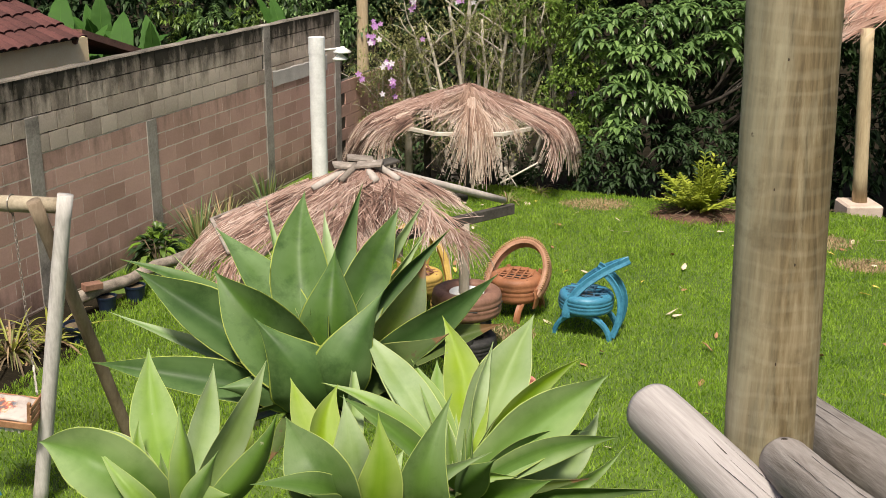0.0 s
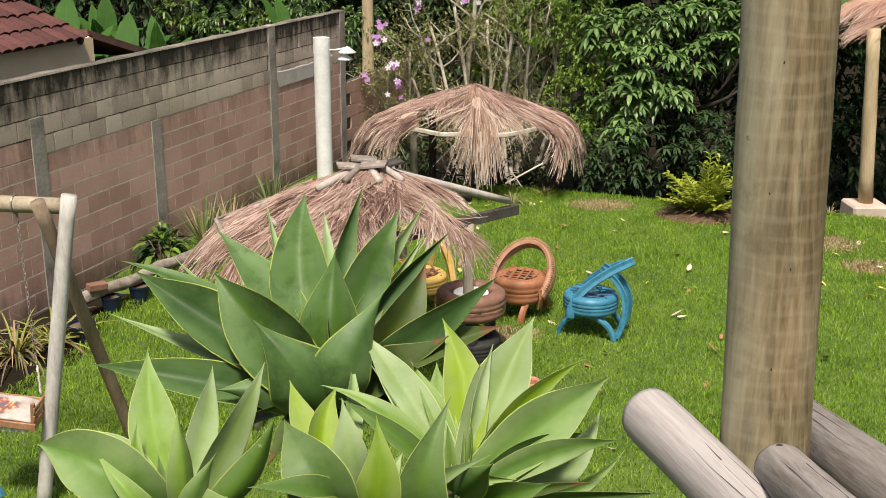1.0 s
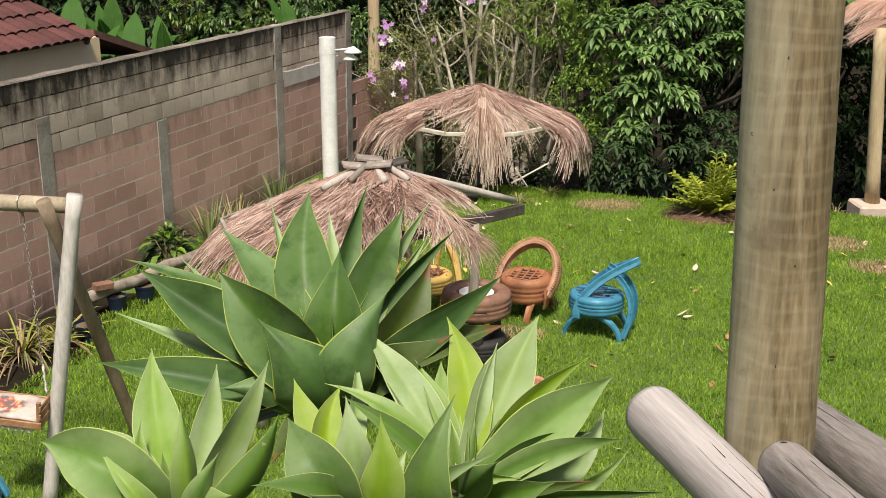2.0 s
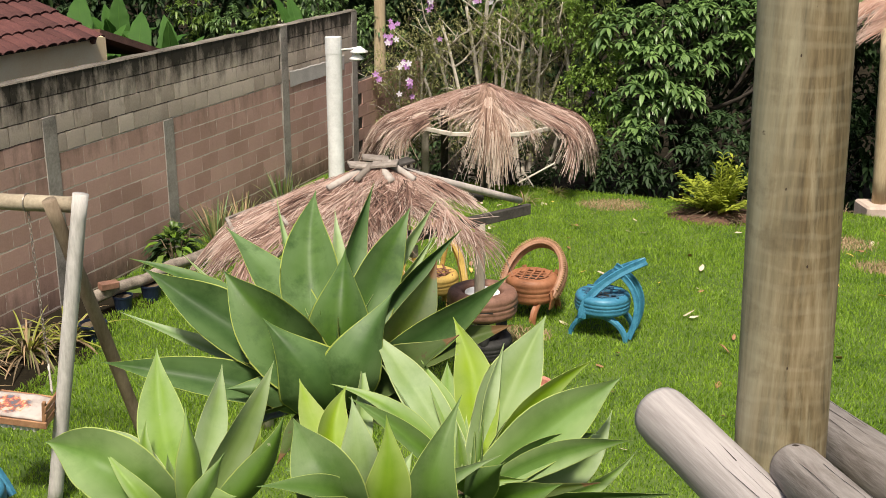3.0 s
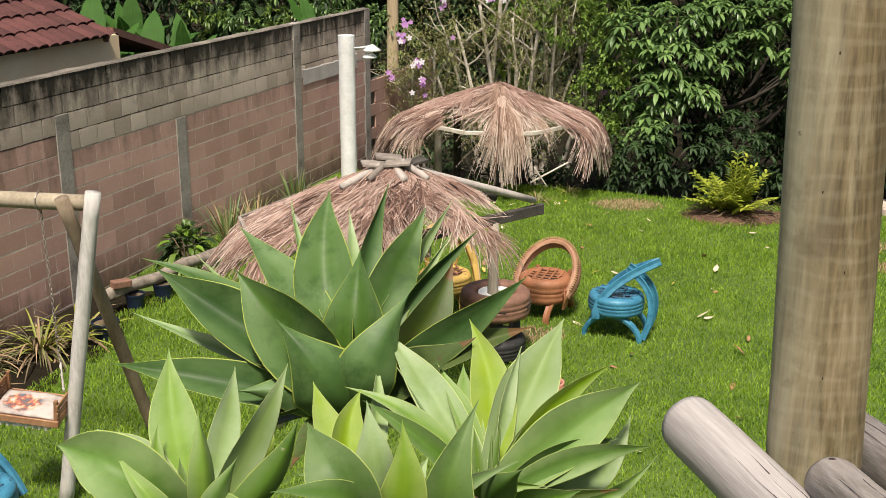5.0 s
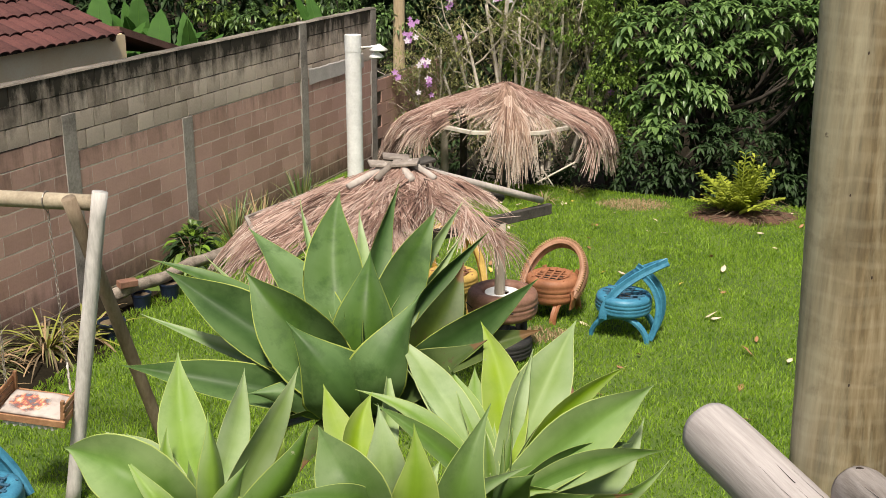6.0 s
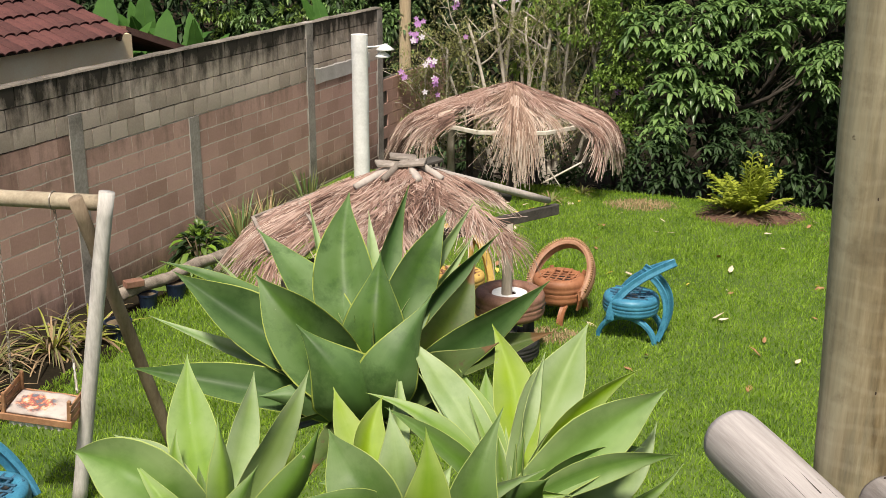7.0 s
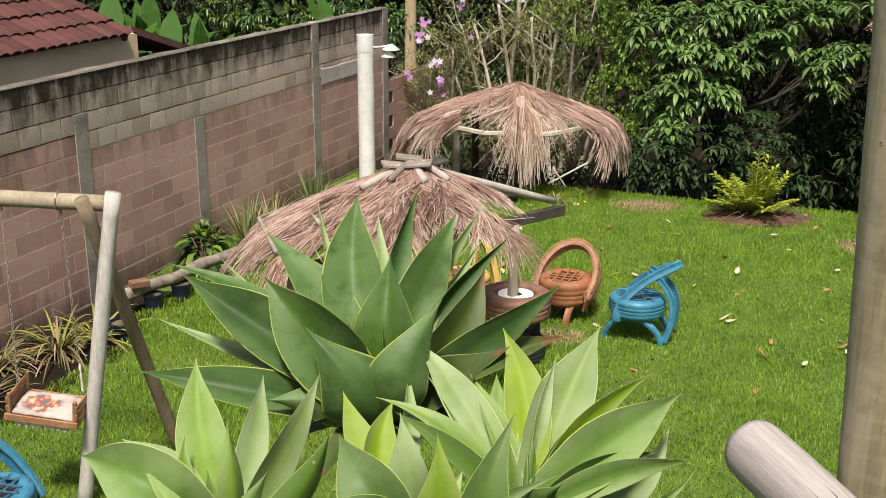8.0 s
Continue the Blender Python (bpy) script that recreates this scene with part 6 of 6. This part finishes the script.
# ---- banana plants behind the wall ----
def banana_leaf(length, width, az, el, bow, k):
    a, e = radians(az), radians(el)
    d = Vector((math.cos(a) * math.cos(e), math.sin(a) * math.cos(e), math.sin(e)))
    s = d.cross(Vector((0, 0, 1))).normalized()
    bm = bmesh.new()
    n, rows = 22, []
    for i in range(n + 1):
        v = i / n
        p = d * (length * v) - Vector((0, 0, 1)) * bow * length * v * v
        w = width / 2 * (0.06 if v < 0.10 else min(1.0, (v - 0.08) / 0.25) ** 0.7 * (1 - max(0, (v - 0.45) / 0.55) ** 1.7) + 0.012)
        tear = 1 + 0.18 * noise.noise((v * 14, k * 3.0, 0))
        up = s.cross(d)
        lift = 0.22 * w
        rows.append([bm.verts.new(p - s * w * tear + up * (lift * 0.6 - 0.1 * w * math.sin(v * 40))), bm.verts.new(p - s * w * 0.5 + up * lift), bm.verts.new(p + up * 0.0), bm.verts.new(p + s * w * 0.5 + up * lift), bm.verts.new(p + s * w * (2 - tear) + up * (lift * 0.6 - 0.1 * w * math.sin(v * 37)))])
    for a_, b_ in zip(rows, rows[1:]):
        for j in range(4):
            f = bm.faces.new((a_[j], b_[j], b_[j + 1], a_[j + 1]))
    pts = [d * (length * i / 8) - Vector((0, 0, 1)) * (bow * length * (i / 8) ** 2 + 0.008) for i in range(9)]
    add_tube(bm, pts, [0.022 * (1 - 0.8 * i / 8) for i in range(9)], 6)
    return bm


def banana(foot, top, leaves, label):
    z = height(*foot)
    t = thing("banana_plant", (foot[0], foot[1], z), 0, label, "banana plant", "banana plants behind the wall")
    h = top - z
    part("stem", bm_tube(line((0, 0, -0.05), (0.05, 0, h), 8), [0.11 - 0.06 * i / 8 for i in range(9)], 10), M_BANANA_STEM, t, "green banana stem", smooth=True)
    for k, (az, el, length, width, bow) in enumerate(leaves):
        part("leaf", banana_leaf(length, width, az, el, bow, k + foot[0]), M_BANANA_DRY if width < 0.2 else M_BANANA, t, "withered yellow leaf" if width < 0.2 else "", smooth=True, m=pose(0.05 * math.cos(radians(az)), 0.05 * math.sin(radians(az)), h - 0.03 * k))
    return t


banana((-4.35, 17.7), 1.4, [(95, 60, 1.6, 0.38, 0.25), (60, 46, 1.7, 0.36, 0.35), (130, 42, 1.8, 0.40, 0.35), (165, 26, 2.0, 0.36, 0.30), (200, 24, 1.8, 0.36, 0.40), (35, 38, 1.6, 0.36, 0.4), (300, 40, 1.2, 0.34, 0.5), (262, 70, 1.25, 0.32, 0.15), (285, 62, 1.3, 0.30, 0.3), (0, 18, 1.4, 0.30, 0.40), (240, 45, 1.3, 0.34, 0.45)], "banana plant with broad arching green leaves")
banana((-3.75, 17.5), 1.42, [(110, 66, 1.35, 0.32, 0.2), (275, 80, 1.05, 0.27, 0.05), (60, 55, 1.3, 0.26, 0.3), (20, 34, 1.0, 0.24, 0.4), (180, 36, 1.1, 0.3, 0.45), (300, 58, 0.9, 0.24, 0.4), (230, 50, 1.0, 0.26, 0.4)], "smaller banana plant close behind the wall")
banana((-5.4, 18.2), 1.6, [(100, 60, 1.7, 0.4, 0.25), (30, 40, 1.7, 0.4, 0.35), (160, 35, 1.8, 0.4, 0.35), (330, 32, 1.6, 0.36, 0.35), (250, 55, 1.4, 0.36, 0.35), (290, 48, 1.4, 0.34, 0.4), (200, 28, 1.7, 0.36, 0.3)], "banana plant with long arching leaves beyond the roof")
banana((-4.9, 17.3), 1.5, [(10, 30, 1.3, 0.30, 0.35), (60, 58, 1.3, 0.30, 0.25), (280, 55, 1.2, 0.28, 0.35), (320, 28, 1.3, 0.28, 0.35), (110, 62, 1.3, 0.3, 0.2), (190, 28, 1.5, 0.30, 0.3)], "young banana plant beside the tiled roof")
banana((-4.93, 19.0), 1.55, [(100, 80, 1.25, 0.36, 0.10), (250, 72, 1.0, 0.32, 0.2), (150, 60, 1.5, 0.38, 0.35), (205, 52, 1.5, 0.36, 0.4), (40, 60, 1.3, 0.34, 0.4), (320, 52, 1.1, 0.32, 0.5), (20, 40, 1.2, 0.32, 0.5), (125, 68, 1.5, 0.36, 0.2), (285, 60, 0.9, 0.30, 0.3)], "banana plant with a fan of broad upright leaves")
banana((-1.9, 19.6), 1.75, [(10, 22, 0.9, 0.16, 0.1), (40, 40, 0.8, 0.3, 0.2), (120, 60, 1.1, 0.3, 0.1), (150, 60, 1.2, 0.3, 0.1)], "banana plant with a withered yellow leaf above the wall")

# ---- garden plants ----
def fern_frond(length, az, el, bow, r, leaf_l, leaf_w, pairs=13):
    a, e = radians(az), radians(el)
    d = np.array([math.cos(a) * math.cos(e), math.sin(a) * math.cos(e), math.sin(e)])
    s = np.cross(d, [0, 0, 1.0])
    s /= np.linalg.norm(s)
    v = np.linspace(0.22, 1.0, pairs)
    c = d * (length * v)[:, None] - np.array([0, 0, bow * length]) * (v ** 2)[:, None]
    P = np.concatenate([c, c])
    D = np.concatenate([d * 0.75 + s * 0.8 + r.normal(size=(pairs, 3)) * 0.08, d * 0.75 - s * 0.8 + r.normal(size=(pairs, 3)) * 0.08])
    L = np.concatenate([leaf_l * (1.05 - 0.55 * v)] * 2) * r.uniform(0.85, 1.15, 2 * pairs)
    return P, D, L, [Vector(d * (length * q)) - Vector((0, 0, bow * length * q * q)) for q in np.linspace(0, 1, 7)]


r5 = np.random.default_rng(5)
fern = thing("fern", (4.22, 14.62, height(4.22, 14.62)), 0, "bushy yellow-green fern on a patch of bare soil", "fern")
for k in range(34):
    az, el = 360 / 34 * k * 2.4 + r5.uniform(-8, 8), r5.uniform(28, 84)
    P, D, L, rib = fern_frond(r5.uniform(0.55, 0.88), az, el, r5.uniform(0.04, 0.18), r5, 0.24, 0.03, 10)
    f = leaf_mesh("frond", P, D, L, L * 0.36, M_FERN, fern, droop=0.25)
    part("rib", bm_tube(rib, [0.006] * 7, 5), M_FERN, f)
bm = bmesh.new()
rings = []
for i in range(9):
    q = i / 8
    rings.append([bm.verts.new((BARE[0] - 4.22 + BARE[2] * 1.12 * q * math.cos(radians(a)), BARE[1] - 14.62 + BARE[3] * 1.12 * q * math.sin(radians(a)), 0.075 * (1 - q * q) - 0.006 + 0.03 * (1 - q) * noise.noise((q * 6, a * 0.07, 1.0)))) for a in range(0, 360, 12)] if i else [bm.verts.new((BARE[0] - 4.22, BARE[1] - 14.62, 0.075))])
for i in range(30):
    bm.faces.new((rings[0][0], rings[1][i], rings[1][(i + 1) % 30]))
for a, b in zip(rings[1:], rings[2:]):
    for i in range(30):
        bm.faces.new((a[i], b[i], b[(i + 1) % 30], a[(i + 1) % 30]))
tagged(part("soil_mound", bm, M_MULCH, m=pose(4.22, 14.62, height(4.22, 14.62)), smooth=True), "bare reddish brown soil mound under the fern", "soil", kind="structure")
for k in range(70):
    a, q = r5.uniform(0, 360), r5.uniform(0.05, 0.6)
    p = Vector(polar(q, a, 0.02))
    part("dead_frond", bm_tube([p + Vector((0, 0, 0.03)), p + Vector(polar(0.15, a + 20, r5.uniform(0.02, 0.12))), p + Vector(polar(0.34, a - 10, 0.01))], [0.007, 0.006, 0.003], 4), M_STEM, fern, "brown dead frond")


def strap_plant(at, count, length, width, mats, label, seed, spread=(20, 75), bow=(0.3, 0.8), name="strap_plant"):
    """A tuft of arching strap leaves."""
    r = np.random.default_rng(seed)
    t = thing(name, (at[0], at[1], height(*at)), 0, label, "plant", "plants along the wall")
    for k in range(count):
        az, el = r.uniform(0, 360), r.uniform(*spread)
        a, e = radians(az), radians(el)
        d = Vector((math.cos(a) * math.cos(e), math.sin(a) * math.cos(e), math.sin(e)))
        s = d.cross(Vector((0, 0, 1))).normalized()
        ll, b, w = length * r.uniform(0.6, 1.15), r.uniform(*bow), width * r.uniform(0.7, 1.2)
        bm = bmesh.new()
        rows = []
        for i in range(8):
            v = i / 7
            p = d * (ll * v) - Vector((0, 0, b * ll * v * v)) + Vector(polar(0.03, az, 0.0))
            ww = w * 0.5 * (0.5 + 0.5 * min(1, v * 3)) * (1 - v ** 3) + 0.0008
            rows.append([bm.verts.new(p - s * ww + Vector((0, 0, ww * 0.5))), bm.verts.new(p), bm.verts.new(p + s * ww + Vector((0, 0, ww * 0.5)))])
        for x, y in zip(rows, rows[1:]):
            for j in (0, 1):
                bm.faces.new((x[j], y[j], y[j + 1], x[j + 1]))
        part("leaf", bm, mats[int(r.integers(len(mats)))], t)
    return t


r7 = np.random.default_rng(17)
broad = thing("broadleaf_plant", (-2.72, 12.2, height(-2.72, 12.2)), 0, "bushy dark plant with hanging broad leaves against the wall", "plant")
for k, (mat, n) in enumerate(((M_LEAF_DEEP, 60), (M_LEAF_BUSH, 44), (M_LEAF_BRIGHT, 16))):
    A, E = r7.uniform(0, 2 * math.pi, n), r7.uniform(-0.5, 1.5, n)
    out = np.stack([np.cos(A) * np.cos(E), np.sin(A) * np.cos(E), np.sin(E)], 1)
    P = out * r7.uniform(0.08, 0.24, n)[:, None] * np.array([1, 1, 1.2]) + np.array([0, 0, 0.24])
    L = r7.uniform(0.16, 0.27, n)
    leaf_mesh("foliage", P, out + np.array([0, 0, -0.15]) + r7.normal(size=(n, 3)) * 0.25, L, L * 0.36, mat, broad, droop=0.6)
for k in range(7):
    part("stem", bm_tube([(0, 0, -0.02), polar(0.06, 51 * k, 0.2), polar(0.16, 51 * k + 10, 0.42)], [0.014, 0.011, 0.006], 6), M_STEM, broad, smooth=True)
strap_plant((-2.38, 13.0), 90, 0.85, 0.022, [M_LEAF_OLIVE, M_STRAW, M_LEAF], "tuft of thin grassy leaves against the wall", 82, (45, 85), (0.1, 0.5))
strap_plant((-2.15, 13.5), 70, 0.8, 0.020, [M_LEAF_OLIVE, M_STRAW], "dry grassy tuft beside the thatched hut", 83, (45, 85), (0.1, 0.4))
strap_plant((-1.75, 14.6), 50, 0.8, 0.022, [M_LEAF_OLIVE, M_LEAF], "thin grassy tuft by the wall column", 84, (55, 85), (0.1, 0.4))
strap_plant((-3.62, 9.75), 100, 0.85, 0.024, [M_STRAW, M_LEAF_OLIVE, M_LEAF_LIME, M_STEM], "straggling clump of yellowing strap leaves by the swing", 85, (12, 70), (0.3, 0.9))
strap_plant((-4.05, 9.35), 80, 0.65, 0.022, [M_STRAW, M_STEM, M_LEAF_OLIVE], "dry straggling strap leaves at the wall's foot", 86, (15, 75), (0.3, 0.9))
strap_plant((-3.35, 10.05), 34, 0.85, 0.028, [M_LEAF_LIME, M_LEAF_LIME, M_STRAW], "yellow strap leaves hanging over the lawn", 87, (15, 60), (0.3, 0.8))
strap_plant((-3.9, 8.6), 40, 0.6, 0.022, [M_STRAW, M_STEM, M_LEAF_OLIVE], "dry tangled strap leaves behind the swing", 88, (15, 75), (0.3, 0.9))
strap_plant((2.1, 15.75), 40, 0.35, 0.02, [M_LEAF_OLIVE, M_STEM, M_LEAF_LIME], "low weeds at the lawn's far edge", 89, (15, 75), (0.3, 0.9))
strap_plant((1.6, 15.2), 30, 0.35, 0.02, [M_LEAF_OLIVE, M_STRAW], "low weeds beside the farther hut", 90, (15, 75), (0.3, 0.9))
strap_plant((6.0, 14.75), 24, 0.3, 0.015, [M_STEM, M_STRAW], "dry twigs at the lawn's shaded edge", 91, (15, 75), (0.3, 0.9))

# ---- utility post, house and far wall ----
up = thing("utility_post", (-0.62, 20.6, height(-0.62, 20.6)), 0, "plain brown timber utility post beyond the wall", "post")
part("shaft", bm_tube(line((0, 0, -0.1), (0.03, 0, 6.0), 10), [0.12 - 0.002 * i for i in range(11)], 14, wobble=0.05), M_POST_PALE, up, smooth=True)

HOUSE_OFF, HOUSE_END, EAVE_Z, PITCH = 2.0, 12.68, 2.39, 23.0
house = thing("house", (0, 0, 0), 0, "cream rendered house with a dark red clay tile roof", "house")
house.matrix_basis = WALL_TURN
part("wall", bm_box(7.3, 0.15, 2.3, 0.01, (HOUSE_END + 0.35 - 3.65, HOUSE_OFF + 0.18, 1.19)), M_CREAM, house, "cream rendered wall")
part("wall", bm_box(0.15, 4.7, 2.5, 0.01, (HOUSE_END + 0.28, HOUSE_OFF + 2.85, 1.22)), M_CREAM, house, "cream rendered wall")
ROOF = Matrix.Translation((0, HOUSE_OFF, EAVE_Z)) @ pose(0, 0, 0, PITCH, 0, 0)
part("roof_deck", bm_box(7.8, 3.6, 0.05, 0.005, (HOUSE_END - 3.9, 1.8, -0.045)), M_DARK_WOOD, house, "dark roof boards", m=ROOF)
part("fascia", bm_box(0.06, 3.6, 0.16, 0.01, (HOUSE_END + 0.02, 1.8, -0.07)), M_TILE_DARK, house, "dark stained barge board", m=ROOF)
part("beam_end", bm_box(0.5, 0.14, 0.14, 0.01, (HOUSE_END - 0.2, HOUSE_OFF + 0.5, EAVE_Z - 0.04)), M_DARK_WOOD, house, "dark projecting beam end")


def tile_mesh():
    bm = bmesh.new()
    rows = []
    for y, w, z in ((0, 0.098, 0.034), (0.22, 0.096, 0.020), (0.44, 0.092, 0.004)):
        out = [bm.verts.new((w * math.cos(radians(180 * k / 8)), y, z + 0.046 * math.sin(radians(180 * k / 8)))) for k in range(9)]
        inn = [bm.verts.new((w * 0.86 * math.cos(radians(180 * k / 8)), y, z + 0.036 * math.sin(radians(180 * k / 8)) - 0.002)) for k in range(8, -1, -1)]
        rows.append(out + inn)
    for a, b in zip(rows, rows[1:]):
        for k in range(18):
            bm.faces.new((a[k], b[k], b[(k + 1) % 18], a[(k + 1) % 18]))
    bm.faces.new(list(reversed(rows[0])))
    me = bpy.data.meshes.new("tile")
    bm.to_mesh(me)
    bm.free()
    me.materials.append(M_TILE)
    return me


TILE = tile_mesh()
for j in range(7):
    for i in range(26):
        ob = new("tile", TILE)
        ob.parent = house
        ob.matrix_basis = ROOF @ pose(HOUSE_END - 0.08 - 0.2 * i + random.uniform(-0.008, 0.008), -0.12 + 0.38 * j + random.uniform(-0.012, 0.012), -0.012 + 0.002 * j, random.uniform(-1, 1), 0, random.uniform(-1.5, 1.5))
# a lower lean-to roof beyond the house's end
lean = thing("lean_to", (0, 0, 0), 0, "low lean-to roof of dark weathered tiles behind the wall", "shed")
lean.matrix_basis = WALL_TURN
for q0, q1, mat in ((0, 1.6, M_TILE_DARK),):
    bm = bmesh.new()
    top = [(HOUSE_END + 0.36, HOUSE_OFF + 0.2, 2.42), (HOUSE_END + 0.36, HOUSE_OFF + 2.6, 2.42), (HOUSE_END + 1.9, HOUSE_OFF + 2.6, 1.95), (HOUSE_END + 1.9, HOUSE_OFF + 0.2, 1.95)]
    vs = [bm.verts.new(v) for v in top] + [bm.verts.new((v[0], v[1], v[2] - 0.1)) for v in top]
    for f in ((0, 1, 2, 3), (7, 6, 5, 4), (0, 4, 5, 1), (1, 5, 6, 2), (2, 6, 7, 3), (3, 7, 4, 0)):
        bm.faces.new([vs[i] for i in f])
    part("roof", bm, mat, lean, "dark red weathered roof")
part("wall", bm_box(1.8, 0.12, 2.0, 0.01, (HOUSE_END + 1.26, HOUSE_OFF + 0.5, 0.8)), M_TILE_DARK, lean, "brown weathered shed wall")
part("wall", bm_box(1.8, 0.12, 2.0, 0.01, (HOUSE_END + 1.26, HOUSE_OFF + 2.3, 0.8)), M_TILE_DARK, lean, "brown weathered shed wall")

# ---- leaves fallen on the lawn ----
def litter(mat, k):
    bm = bmesh.new()
    pts = [(0, 0, 0), (0.022, 0.018, 0.006), (0.06, 0.02, 0.010), (0.10, 0, 0.004), (0.06, -0.02, 0.012), (0.022, -0.018, 0.004)]
    top = [bm.verts.new((x, y, z + 0.008 * math.sin(k + x * 40))) for x, y, z in pts]
    low = [bm.verts.new((v.co.x, v.co.y, v.co.z - 0.0015)) for v in top]
    bm.faces.new(top)
    bm.faces.new(list(reversed(low)))
    for i in range(6):
        bm.faces.new((top[i], low[i], low[(i + 1) % 6], top[(i + 1) % 6]))
    me = bpy.data.meshes.new("fallen_leaf")
    bm.to_mesh(me)
    bm.free()
    me.materials.append(mat)
    return me


LITTER = [(litter(M_LITTER_YELLOW, 1), "yellow fallen leaf lying on the lawn"), (litter(M_LITTER_TAN, 2), "pale tan fallen leaf lying on the lawn"), (litter(M_LITTER_TAN, 3), "pale tan fallen leaf lying on the lawn"), (litter(M_LITTER_BROWN, 4), "brown fallen leaf lying on the lawn")]
rl = np.random.default_rng(12)
made = 0
while made < 110:
    x, y = rl.uniform(0.6, 6.2), rl.uniform(7.2, 15.6)
    if 0.345 * (x - 1.98) + 0.938 * (y - 16.08) > -0.3:
        continue
    me, lab = LITTER[int(rl.integers(4))]
    s = rl.uniform(0.7, 1.5)
    ob = tagged(new("fallen_leaf", me), lab, "leaf", "leaves fallen on the lawn")
    ob.matrix_basis = pose(x, y, height(x, y) + 0.03, rl.uniform(-25, 25), rl.uniform(-25, 25), rl.uniform(0, 360)) @ Matrix.Diagonal((s, s, s, 1))
    made += 1
